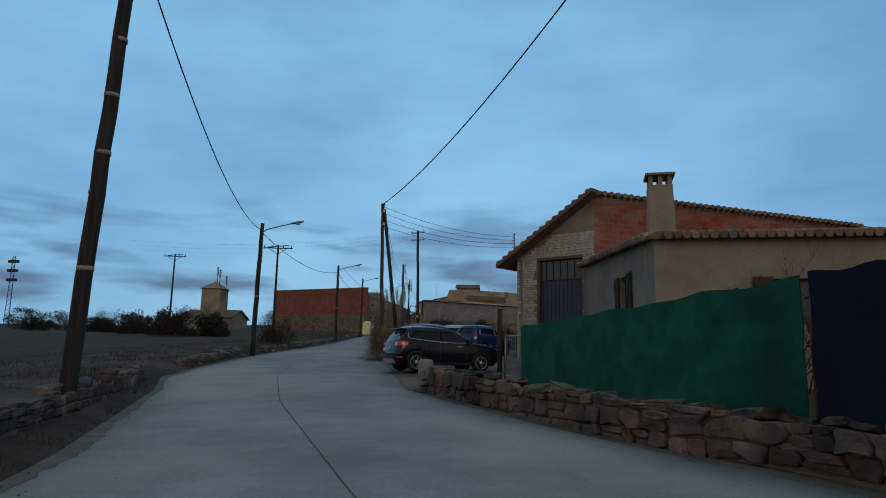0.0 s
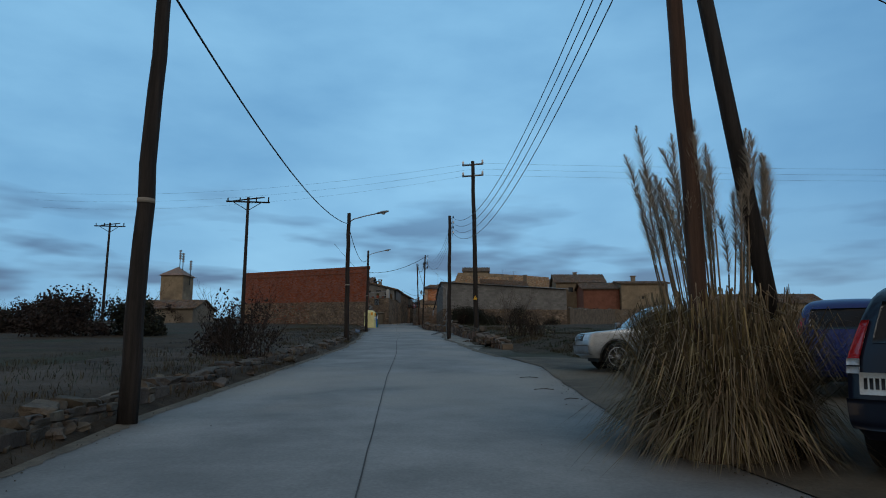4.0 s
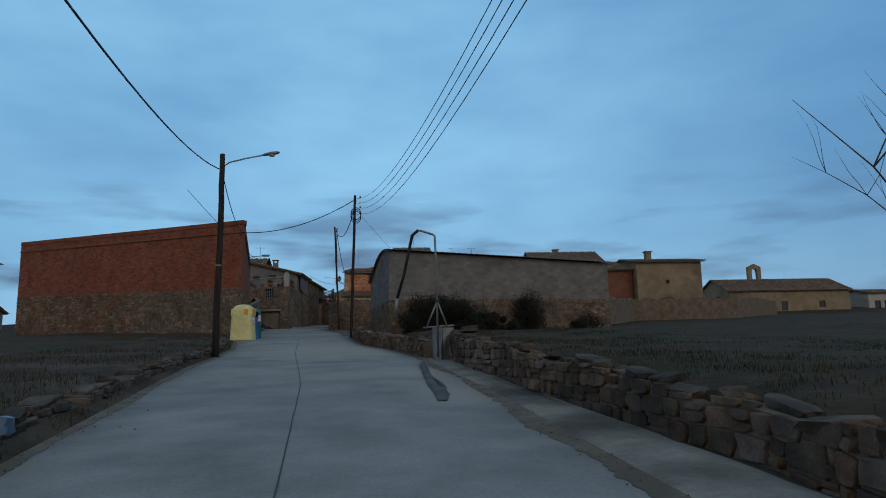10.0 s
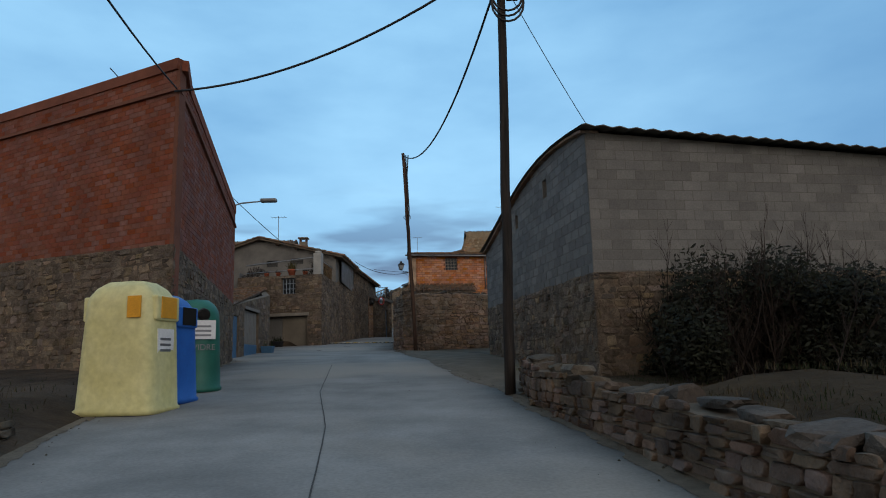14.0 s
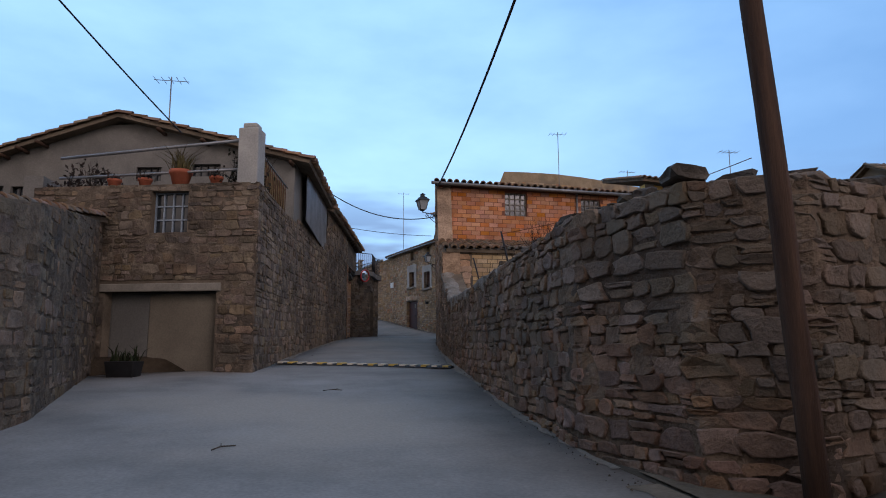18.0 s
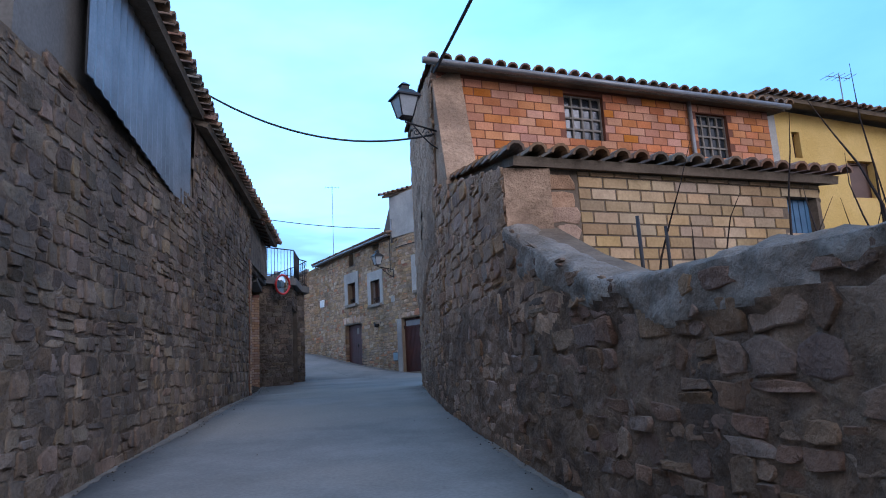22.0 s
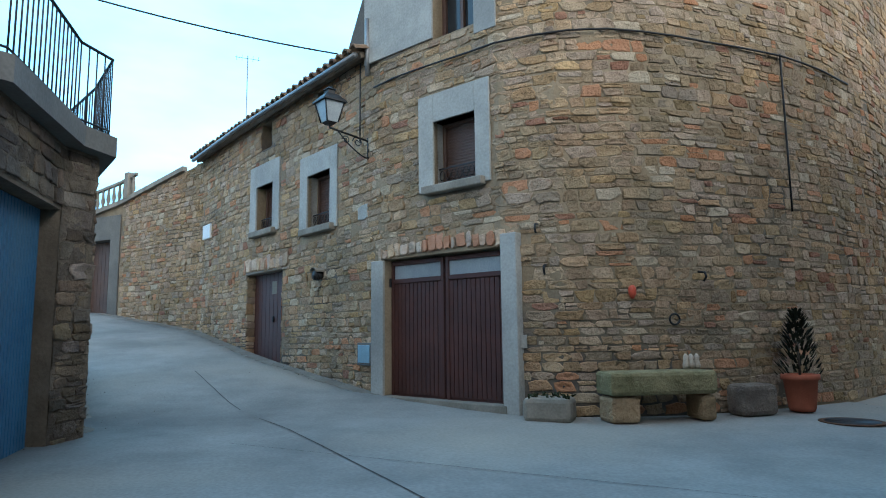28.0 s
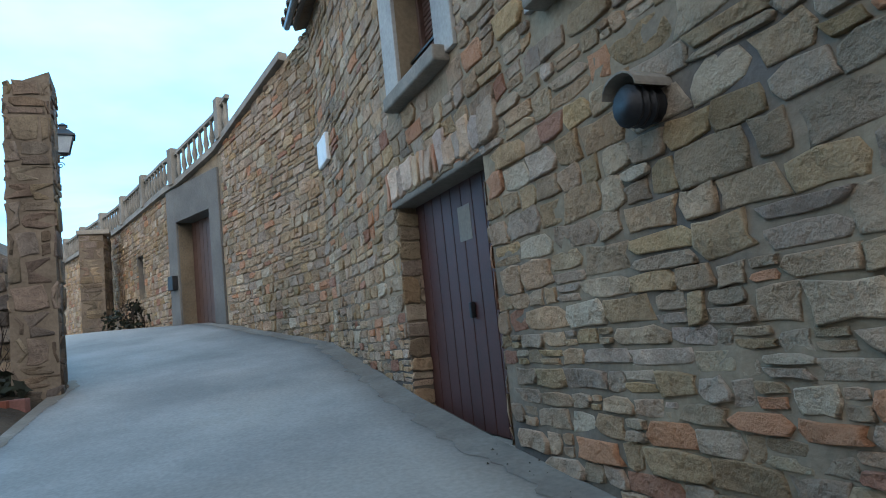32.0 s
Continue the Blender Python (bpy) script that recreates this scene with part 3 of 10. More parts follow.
def backing(name, run, z0, z1, thick, material, parent=None, openings=(), label="", step=1.0, rough=0.0, dig=0.5):
    """A solid wall along a run with openings cut through; openings: (s0, s1, za, zb)."""
    z0, z1 = level(z0), level(z1)
    cuts = {0.0, run.length} | {c for c in run.cum} | {o[0] for o in openings} | {o[1] for o in openings}
    n = max(1, int(run.length / step))
    cuts |= {run.length * i / n for i in range(n + 1)}
    cuts = sorted(c for c in cuts if 0 <= c <= run.length)
    cuts = [c for i, c in enumerate(cuts) if i == 0 or c - cuts[i - 1] > 1e-4]
    V, F = [], []
    for a, b in zip(cuts, cuts[1:]):
        m = (a + b) / 2
        holes = sorted((o[2], o[3]) for o in openings if o[0] < m < o[1])
        for_z = []
        lo = None
        for h in holes:
            for_z.append((lo, h[0]))
            lo = h[1]
        for_z.append((lo, None))
        for za, zb in for_z:
            a0, b0 = (z0(a) - dig, z0(b) - dig) if za is None else (za, za)
            a1, b1 = (z1(a), z1(b)) if zb is None else (zb, zb)
            if a1 - a0 < 0.005:
                continue
            k = len(V)
            V += [run.at(a, 0, a0), run.at(b, 0, b0), run.at(b, 0, b1), run.at(a, 0, a1),
                  run.at(a, -thick, a0), run.at(b, -thick, b0), run.at(b, -thick, b1), run.at(a, -thick, a1)]
            F += [(k, k + 1, k + 2, k + 3), (k + 5, k + 4, k + 7, k + 6), (k + 3, k + 2, k + 6, k + 7), (k + 1, k, k + 4, k + 5), (k, k + 3, k + 7, k + 4), (k + 2, k + 1, k + 5, k + 6)]
    if run.side < 0:
        F = [f[::-1] for f in F]
    bm = bmesh.new()
    vs = [bm.verts.new(v) for v in V]
    for f in F:
        bm.faces.new([vs[i] for i in f])
    bmesh.ops.remove_doubles(bm, verts=bm.verts, dist=0.0005)
    return part(name, bm, material, parent, label)


def piece_data(run, s0, s1, za, zb, depth, rng, jit, flat=False):
    """One stone in the wall face: a faceted block with worn edges."""
    w, h = s1 - s0, zb - za
    cs, cz = (s0 + s1) / 2, (za + zb) / 2
    if flat:
        out = [(-1, -1), (1, -1), (1, 1), (-1, 1)]
        ring = [(cs + x * w / 2, cz + y * h / 2) for x, y in out]
    else:
        c = 0.3
        out = [(-1 + c * rng.random(), -1), (0.1, -1), (1, -1 + c * rng.random()), (1, 0.1), (1 - c * rng.random(), 1), (-0.1, 1), (-1, 1 - c * rng.random()), (-1, -0.1)]
        ring = [(cs + (x + (rng.random() - 0.5) * jit) * w / 2, cz + (y + (rng.random() - 0.5) * jit) * h / 2) for x, y in out]
    n = len(ring)
    V = []
    tilt = (rng.random() - 0.5) * depth * 0.5, (rng.random() - 0.5) * depth * 0.4
    levels = ((1.0, -0.05), (0.985, 0.6), (0.95, 0.9), (0.86, 1.0)) if not flat else ((1.0, -0.5), (0.97, 1.0))
    for k, f in levels:
        for s, z in ring:
            o = depth * f
            if f > 0 and not flat:
                o += noise.noise(Vector((s * 7, z * 7, run.length))) * depth * 0.35 * f
                o += tilt[0] * (s - cs) / w * 2 + tilt[1] * (z - cz) / h * 2
                o = max(o, 0.004)
            V.append(run.at(min(max(cs + (s - cs) * k, 0), run.length), o, cz + (z - cz) * k))
    F = []
    for l in range(len(levels) - 1):
        for i in range(n):
            a, b = l * n + i, l * n + (i + 1) % n
            F.append((a, b, b + n, a + n))
    F.append(tuple(range((len(levels) - 1) * n, len(levels) * n)))
    if run.side < 0:
        F = [f[::-1] for f in F]
    return V, F


def lay(run, z0, z1, size, parent, mats, seed, depth=0.045, openings=(), single=None, gap=0.022, jit=0.22, name="stone", joined="rubble", flat=False, bond=False, wave=0.03, limit=280, skip=0.0, hvar=0.5, s_range=None):
    """Courses of stones, blocks or bricks on a wall face. single: (s0, s1, zmax) whose pieces are objects of their own."""
    rng = random.Random(seed)
    z0, z1 = level(z0), level(z1)
    sa, sb = s_range or (0, run.length)
    lows = [z0(sa + (sb - sa) * i / 20) for i in range(21)]
    tops = [z1(sa + (sb - sa) * i / 20) for i in range(21)]
    z, top, row = min(lows), max(tops), 0
    JV, JF, made = [], [], 0
    while z < top:
        h = size[1] * (1 if bond else 1 - hvar / 2 + hvar * rng.random())
        s = sa - (size[0] * 0.5 if bond and row % 2 else (0 if bond else rng.random() * size[0] * 0.6))
        while s < sb:
            w = size[0] * (1 if bond else 0.55 + 0.9 * rng.random())
            a, b = max(s, sa), min(s + w, sb)
            s += w
            if b - a < 0.05 or (skip and rng.random() < skip):
                continue
            m = (a + b) / 2
            wv = 0 if bond else wave * noise.noise(Vector((m * 0.6, row * 0.16, seed)))
            za, zb = z + wv + gap / 2, z + wv + h - gap / 2
            lo, hi = z0(m), z1(m)
            if zb < lo + 0.05 or za > hi - 0.04:
                continue
            za, zb = max(za, lo - 0.02), min(zb, hi + (0.0 if flat else 0.01))
            if zb - za < 0.04:
                continue
            bad = False
            for o in openings:
                if a < o[1] and b > o[0] and za < o[3] and zb > o[2]:
                    if o[0] <= m <= o[1] and o[2] <= (za + zb) / 2 <= o[3]:
                        bad = True
                    elif m < o[0] and za < o[3] - 0.03 and zb > o[2] + 0.03:
                        b = min(b, o[0])
                    elif m > o[1] and za < o[3] - 0.03 and zb > o[2] + 0.03:
                        a = max(a, o[1])
                    elif (za + zb) / 2 > o[3]:
                        za = max(za, o[3])
                    else:
                        zb = min(zb, o[2])
            if bad or b - a < 0.05 or zb - za < 0.035:
                continue
            cells = [(a, b, za, zb)]
            if not flat:
                r = rng.random()
                if r < 0.2 and zb - za > 0.11:
                    zm = za + (zb - za) * rng.uniform(0.35, 0.65)
                    cells = [(a, b, za, zm - gap / 2), (a, b, zm + gap / 2, zb)]
                elif r < 0.3 and b - a > 0.24:
                    xm, zm = a + (b - a) * rng.uniform(0.3, 0.7), za + (zb - za) * 0.5
                    cells = [(a, xm, za, zb), (xm, b, za, zm - gap / 2), (xm, b, zm + gap / 2, zb)]
            for ca, cb, cza, czb in cells:
                d = depth * (0.35 + 0.75 * rng.random()) if not flat else depth
                V, F = piece_data(run, ca + gap / 2, cb - gap / 2, cza, czb, d, rng, jit, flat)
                if single and made < limit and single[0] <= m <= single[1] and za < single[2]:
                    link(name, V, F, mats[0], parent, smooth=not flat)
                    made += 1
                else:
                    k = len(JV)
                    JV += V
                    JF += [tuple(i + k for i in f) for f in F]
        z += h
        row += 1
    if JV:
        ob = link(joined, JV, JF, mats[1], parent, smooth=not flat)
        ob["kind"] = "stuff"


def smear(name, run, z0, z1, parent, mats, out, amp, seed, step=0.07, s_range=None, openings=(), bias=None, pick=None, cap=0.0, scale=2.0, label=""):
    """Mortar and old render trowelled unevenly over a wall face; the stones show where it is thin. cap: how far it runs back over the wall's top."""
    z0, z1 = level(z0), level(z1)
    sa, sb = s_range or (0.0, run.length)
    n = max(2, int((sb - sa) / step))
    ss = sorted({sa + (sb - sa) * i / n for i in range(n + 1)} | {c for c in run.cum if sa < c < sb})
    m = max(2, int(max(z1(a) - z0(a) for a in ss) / step))
    back = [(0.05, 0.025), (0.16, 0.05), (0.32, 0.045), (cap, -0.05)] if cap else []
    V, F, tags = [], [], []
    for a in ss:
        lo, hi = z0(a), z1(a)
        o = out
        for j in range(m + 1):
            z = lo + (hi - lo) * j / m
            q = run.at(a, 0.0, z)
            k = noise.fractal(Vector((q.x, q.y, q.z * 1.4)) * scale, 0.75, 2.1, 5) + 0.55 * noise.fractal(Vector((q.x, q.y, q.z * 1.25)) * 6.5, 0.6, 2.1, 3)
            o = max(0.003, out + amp * k + (bias(a, z) if bias else 0.0))
            V.append(run.at(a, o, z))
        for d, dz in back:
            k = noise.fractal(Vector((a * 2.6, d * 7, seed + 5)), 0.75, 2.1, 4)
            V.append(run.at(a, o - d, hi + dz + 0.05 * k))
    w = m + 1 + len(back)
    for i in range(len(ss) - 1):
        for j in range(w - 1):
            if j < m:
                za = min(V[i * w + j].z, V[(i + 1) * w + j].z)
                zb = max(V[i * w + j + 1].z, V[(i + 1) * w + j + 1].z)
                if any(ss[i] < q[1] and ss[i + 1] > q[0] and za < q[3] and zb > q[2] for q in openings):
                    continue
            k = i * w + j
            f = (k, k + w, k + w + 1, k + 1)
            F.append(f if run.side > 0 else f[::-1])
            tags.append(pick((ss[i] + ss[i + 1]) / 2, V[k].z) if pick else 0)
    ob = link(name, V, F, mats, parent, label, smooth=True)
    ob.data.polygons.foreach_set("material_index", tags)
    return ob




def wbox(name, m, x0, x1, y0, y1, z0, z1, material, parent, label="", bevel=0.008):
    """A bevelled block in a wall's frame (x along, y out, z up)."""
    bm = bmesh.new()
    box_bm(bm, x0, x1, y0, y1, z0, z1, bevel)
    bmesh.ops.transform(bm, matrix=m, verts=bm.verts)
    if m.to_3x3().determinant() < 0:
        bmesh.ops.reverse_faces(bm, faces=bm.faces)
    return part(name, bm, material, parent, label)


def tiles(name, parent, ea, eb, ra, rb, spacing=0.24, length=0.42, seed=1, material=None, over=0.12, single=False):
    """A roof slope from eave ea-eb up to ridge ra-rb, covered with barrel tiles."""
    rng = random.Random(seed)
    ea, eb, ra, rb = map(Vector, (ea, eb, ra, rb))
    n = (eb - ea).cross(ra - ea).normalized()
    if n.z < 0:
        n = -n
    V = [ea, eb, rb, ra] + [v - n * 0.1 for v in (ea, eb, rb, ra)]
    F = [(0, 1, 2, 3), (7, 6, 5, 4), (0, 4, 5, 1), (1, 5, 6, 2), (2, 6, 7, 3), (3, 7, 4, 0)]
    slab = link(name, V, F, M_MORTAR_DARK, parent)
    cols = max(2, int((eb - ea).length / spacing))
    JV, JF = [], []
    seg = 5
    for c in range(cols + 1):
        t = c / cols
        a, b = ea.lerp(eb, t), ra.lerp(rb, t)
        d = (b - a)
        rows = max(1, int(d.length / length))
        dn = d.normalized()
        side = dn.cross(n).normalized()
        a = a - dn * over * (0.8 + 0.4 * rng.random())
        for r in range(rows + 1):
            p0 = a + dn * (r * (d.length + over) / (rows + 1)) + side * (rng.random() - 0.5) * 0.025
            p1 = p0 + dn * ((d.length + over) / (rows + 1) + 0.07)
            k = len(JV)
            lift = 0.012 * rng.random()
            for p, rad, up in ((p0, 0.10, 0.035 + lift), (p1, 0.078, 0.012)):
                for q in range(seg + 1):
                    an = math.pi * q / seg
                    JV.append(p + side * math.cos(an) * rad + n * (math.sin(an) * rad + up))
            for p, rad, up in ((p0, 0.075, 0.03 + lift), (p1, 0.055, 0.008)):
                for q in range(seg + 1):
                    an = math.pi * q / seg
                    JV.append(p + side * math.cos(an) * rad + n * (math.sin(an) * rad + up))
            w = seg + 1
            for q in range(seg):
                JF.append((k + q, k + q + 1, k + w + q + 1, k + w + q))
                JF.append((k + 2 * w + q + 1, k + 2 * w + q, k + 3 * w + q, k + 3 * w + q + 1))
                JF.append((k + q + 1, k + q, k + 2 * w + q, k + 2 * w + q + 1))
    tl = link("tiling", JV, JF, material or M_TILE, slab)
    tl["kind"] = "stuff"
    return slab


def grid_window(parent, m, w, h, nx, ny, frame_mat, recess=0.12, bar=0.035, label="metal window with small panes", name="window", pane_mat=None):
    """A glazed window with glazing bars in an opening; m is at its lower middle on the wall face."""
    f = wbox(name, m, -w / 2, w / 2, -recess - 0.05, -recess - 0.04, 0, h, pane_mat or M_PANE, parent, label, 0)
    for i in range(nx + 1):
        x = -w / 2 + w * i / nx
        t = bar * (1.4 if i in (0, nx) else 0.8) / 2
        wbox("frame" if i in (0, nx) else "glazing_bar", m, max(x - t, -w / 2), min(x + t, w / 2), -recess - 0.04, -recess, 0, h, frame_mat, f, bevel=0)
    for j in range(ny + 1):
        z = h * j / ny
        t = bar * (1.4 if j in (0, ny) else 0.8) / 2
        wbox("rail" if j in (0, ny) else "glazing_bar", m, -w / 2, w / 2, -recess - 0.042, -recess - 0.003, max(z - t, 0), min(z + t, h), frame_mat, f, bevel=0)
    return f


def plank_door(parent, m, w, h, n, material, recess=0.1, label="", name="door", rib=0.012):
    """A ribbed sheet or plank leaf; m at its lower middle on the wall face."""
    d = wbox(name, m, -w / 2, w / 2, -recess - 0.06, -recess - 0.02, 0, h, material, parent, label, 0)
    for i in range(n):
        x0, x1 = -w / 2 + w * i / n, -w / 2 + w * (i + 1) / n
        wbox("plank", m, x0 + 0.006, x1 - 0.006, -recess - 0.025, -recess - 0.025 + rib + 0.012, 0.01, h - 0.01, material, d, bevel=0.004)
    return d


# ---- stone house where the lane turns ----
END_PTS = [(-34.0, 172.0), (-24.6, 160.5), (-21.6, 156.2), (-19.95, 154.4), (-17.5, 150.8), (-16.38, 147.45), (-14.49, 142.47), (-13.35, 140.5), (-12.75, 140.0), (-12.0, 139.72), (-11.2, 139.6), (-10.2, 139.62), (-9.0, 139.75),
           (-8.0, 139.95), (-6.4, 140.5), (-3.5, 141.8), (1.0, 144.4), (6.0, 147.5)]


def end_top(q):
    """Top of the old terrace wall."""
    return max(12.0, 12.95 - 0.15 * (15.4 - q))


def end_house():
    run = Run(END_PTS, 1)
    o = run.cum[4] - 15.363
    h = thing("stone_house", "three-storey ochre rubble stone house with a rounded corner", "house")
    base = lambda s: zr(run.at(s).y) if run.at(s).y > 141 else zr(141)
    def top(s):
        q = s - o
        if q < 15.4:
            return end_top(q)
        return 12.95 if q < 23.75 else (14.6 if q < 28.5 else 16.5)
    ops = [(o + 18.85, o + 20.6, 7.0, 9.62), (o + 24.22, o + 26.5, 7.0, 9.46), (o + 19.28, o + 20.1, 10.52, 11.5), (o + 21.64, o + 22.5, 10.28, 11.3), (o + 25.3, o + 26.1, 10.48, 11.46),
           (o + 25.3, o + 26.1, 12.78, 13.82), (o + 19.45, o + 19.95, 12.3, 12.88), (o + 21.98, o + 22.5, 12.3, 12.88), (o + 9.0, o + 10.6, 8.0, 11.3), (o + 5.4, o + 6.0, 9.9, 11.0)]
    w = backing("wall", run, base, top, 0.45, M_MORTAR, h, ops, "ochre rubble stone wall in pale mortar")
    sur = [(o + 18.95, o + 20.42, 10.36, 11.98), (o + 21.34, o + 22.76, 10.1, 11.7), (o + 25.0, o + 26.36, 10.3, 11.9), (o + 25.0, o + 40, 15.9, 17), (o + 23.75, o + 26.5, 12.75, 17), (o + 23.95, o + 26.75, 7.0, 9.55), (o + 8.5, o + 11.1, 8.0, 14.0)]
    lay(run, base, top, (0.28, 0.13), w, (M_STONE, M_STONE_I), 5, 0.026, ops + sur, (o + 16.5, o + 29.5, 9.6), gap=0.013, jit=0.42, limit=300, hvar=0.85, wave=0.06)
    smear("mortar", run, base, lambda s: min(top(s), 14.5), w, [M_MORTAR], 0.005, 0.011, 7, 0.07, (o + 15.4, o + 34), ops + sur, None, None, 0.0, 3.0, "pale mortar smeared round the stones")
    # rendered bands round openings
    def surround(a, b, za, zb, oa, ob, oz, ot, mat_):
        m = run.frame_at((a + b) / 2, 0)
        c = (a + b) / 2
        k = 0.035
        wbox("window_surround", m, a - c, oa - c, -0.2, k, za, zb, mat_, w)
        wbox("window_surround", m, ob - c, b - c, -0.2, k, za, zb, mat_, w)
        wbox("lintel", m, oa - c, ob - c, -0.2, k, ot, zb, mat_, w)
    for (a, b, za, zb), (oa, ob, oz, ot) in (((o + 18.95, o + 20.42, 10.45, 11.98), ops[2]), ((o + 21.34, o + 22.76, 10.2, 11.7), ops[3]), ((o + 25.0, o + 26.36, 10.4, 11.9), ops[4])):
        surround(a, b, za, zb, oa, ob, oz, ot, M_GREYP)
        c = (oa + ob) / 2
        m = run.frame_at(c, oz)
        ww, hh = ob - oa, ot - oz
        win = wbox("window", m, -ww / 2, ww / 2, -0.3, -0.26, 0, hh, M_SHUTTER, h, "brown window with a lowered roller shutter", 0)
        for i in range(int(hh / 0.045)):
            wbox("slat", m, -ww / 2 + 0.04, ww / 2 - 0.04, -0.262, -0.245, i * 0.045 + 0.004, i * 0.045 + 0.041, M_SHUTTER, win, bevel=0.004)
        wbox("frame", m, -ww / 2, -ww / 2 + 0.05, -0.26, -0.2, 0, hh, M_SHUTTER, win)
        wbox("frame", m, ww / 2 - 0.05, ww / 2, -0.26, -0.2, 0, hh, M_SHUTTER, win)
        wbox("frame", m, -ww / 2 + 0.05, ww / 2 - 0.05, -0.26, -0.2, hh - 0.05, hh, M_SHUTTER, win)
        wbox("sill", m, -ww / 2 - 0.17, ww / 2 + 0.17, -0.25, 0.13, -0.13, -0.003, M_SILL, win, "worn cast stone sill", 0.02)
        rail = wbox("guard_rail", m, -ww / 2, ww / 2, -0.12, -0.1, 0.26, 0.28, M_IRON, win, "low scrolled iron guard rail", 0)
        wbox("bar", m, -ww / 2, ww / 2, -0.12, -0.1, 0.05, 0.07, M_IRON, rail, bevel=0)
        n = 7
        for i in range(n):
            x = -ww / 2 + ww * (i + 0.5) / n
            pts = [m @ Vector((x + 0.045 * math.cos(t), -0.11, 0.165 + 0.075 * math.sin(t))) for t in [k * math.pi / 5 for k in range(11)]]
            tube("scroll", pts, 0.007, M_IRON, rail, 5)
    # upper window in the plastered bay
    m = run.frame_at(o + 25.7, 12.78)
    up = wbox("window", m, -0.4, 0.4, -0.3, -0.27, 0, 1.04, M_PANE, h, "brown framed upper window with pale glass", 0)
    for x0, x1 in ((-0.4, -0.33), (0.33, 0.4), (-0.03, 0.03)):
        wbox("frame", m, x0, x1, -0.27, -0.21, 0, 1.04, M_SHUTTER, up)
    wbox("frame", m, -0.33, 0.33, -0.27, -0.21, 0.97, 1.04, M_SHUTTER, up)
    m = run.frame_at(o + 24.6, 0)
    wbox("plaster_bay", m, -0.85, 0.7, 0.0, 0.035, 12.8, 14.55, M_GREYP, w, "pale grey plastered bay")
    m = run.frame_at(o + 25.7, 0)
    wbox("plaster_bay", m, -0.4, 0.4, 0.0, 0.03, 13.83, 14.55, M_GREYP, w)
    m = run.frame_at(o + 26.3, 0)
    wbox("plaster_bay", m, -0.19, 0.2, 0.0, 0.032, 12.6, 14.55, M_GREYP, w)
    for a, b in ((19.45, 19.95), (21.98, 22.5)):
        m = run.frame_at(o + (a + b) / 2, 12.3)
        # black panel at the back paints the shade inside the vent
        wbox("vent_recess", m, -0.26, 0.26, -0.44, -0.4, 0, 0.58, M_DARK, w, bevel=0)
    # small plank door
    m = run.frame_at(o + 19.72, 7.7)
    d = plank_door(h, m, 1.74, 1.95, 9, M_MAROON, 0.18, "dark maroon plank door with a paper notice")
    wbox("notice", m, 0.02, 0.24, -0.185, -0.178, 1.45, 1.72, M_SILL, d, bevel=0)
    wbox("handle", m, 0.12, 0.16, -0.18, -0.14, 0.86, 0.98, M_IRON, d)
    wbox("threshold", m, -0.87, 0.87, -0.36, 0.04, -0.35, 0.0, M_SILL, h, "pale cement threshold", 0.02)
    for sj, out_in in ((18.852, -1), (20.598, 1)):
        jr = Run([tuple(run.at(o + sj, -0.2)[:2]), tuple(run.at(o + sj, 0.02)[:2])], out_in)
        lay(jr, 7.55, 9.6, (0.34, 0.19), w, (M_STONE, M_STONE_I), 8 + out_in, 0.03, (), (0, 1, 12), gap=0.012, jit=0.3, hvar=0.7)
    wbox("lintel", m, -0.95, 1.0, -0.3, 0.02, 1.9, 1.97, M_SILL, h, "thin pale stone lintel", 0.02)
    rng = random.Random(13)
    x = -1.05
    while x < 1.05:
        ww = rng.uniform(0.1, 0.24)
        V, F = piece_data(run, o + 19.72 + x + 0.008, o + 19.72 + x + ww - 0.008, 9.66, 9.66 + rng.uniform(0.2, 0.3), 0.045, rng, 0.4)
        link("lintel_stone", V, F, M_STONE_P, w, "pale or pink lintel stone", smooth=True)
        x += ww
    # double garage door
    m = run.frame_at(o + 25.36, 7.33)
    for sx, lab in ((-1, "tall maroon ribbed garage leaf with a dusty top light"), (1, "tall maroon ribbed garage leaf with a dusty top light")):
        x0, x1 = (-1.12, -0.02) if sx < 0 else (0.02, 1.12)
        leaf = wbox("garage_door", m, x0, x1, -0.2, -0.16, 0.02, 2.1, M_MAROON, h, lab, 0)
        for i in range(12):
            a = x0 + 0.05 + (x1 - x0 - 0.1) * i / 12
            wbox("plank", m, a + 0.006, a + (x1 - x0 - 0.1) / 12 - 0.006, -0.165, -0.142, 0.06, 1.74, M_MAROON, leaf, bevel=0.004)
        wbox("frame", m, x0, x0 + 0.06, -0.16, -0.125, 0.02, 2.1, M_MAROON, leaf)
        wbox("frame", m, x1 - 0.06, x1, -0.16, -0.125, 0.02, 2.1, M_MAROON, leaf)
        wbox("frame", m, x0 + 0.06, x1 - 0.06, -0.16, -0.125, 2.03, 2.1, M_MAROON, leaf)
        wbox("frame", m, x0 + 0.06, x1 - 0.06, -0.16, -0.125, 1.75, 1.82, M_MAROON, leaf)
        wbox("top_light", m, x0 + 0.06, x1 - 0.06, -0.158, -0.15, 1.82, 2.03, M_FROST, leaf, "dusty pale top light", 0)
        wbox("hinge", m, (x0 if sx < 0 else x1) - 0.02, (x0 if sx < 0 else x1) + 0.02, -0.125, -0.09, 1.7, 1.84, M_IRON, leaf)
    wbox("jamb", m, -1.42, -1.14, -0.2, 0.04, -0.3, 2.12, M_GREYP, h, "pale grey rendered door jamb", 0.015)
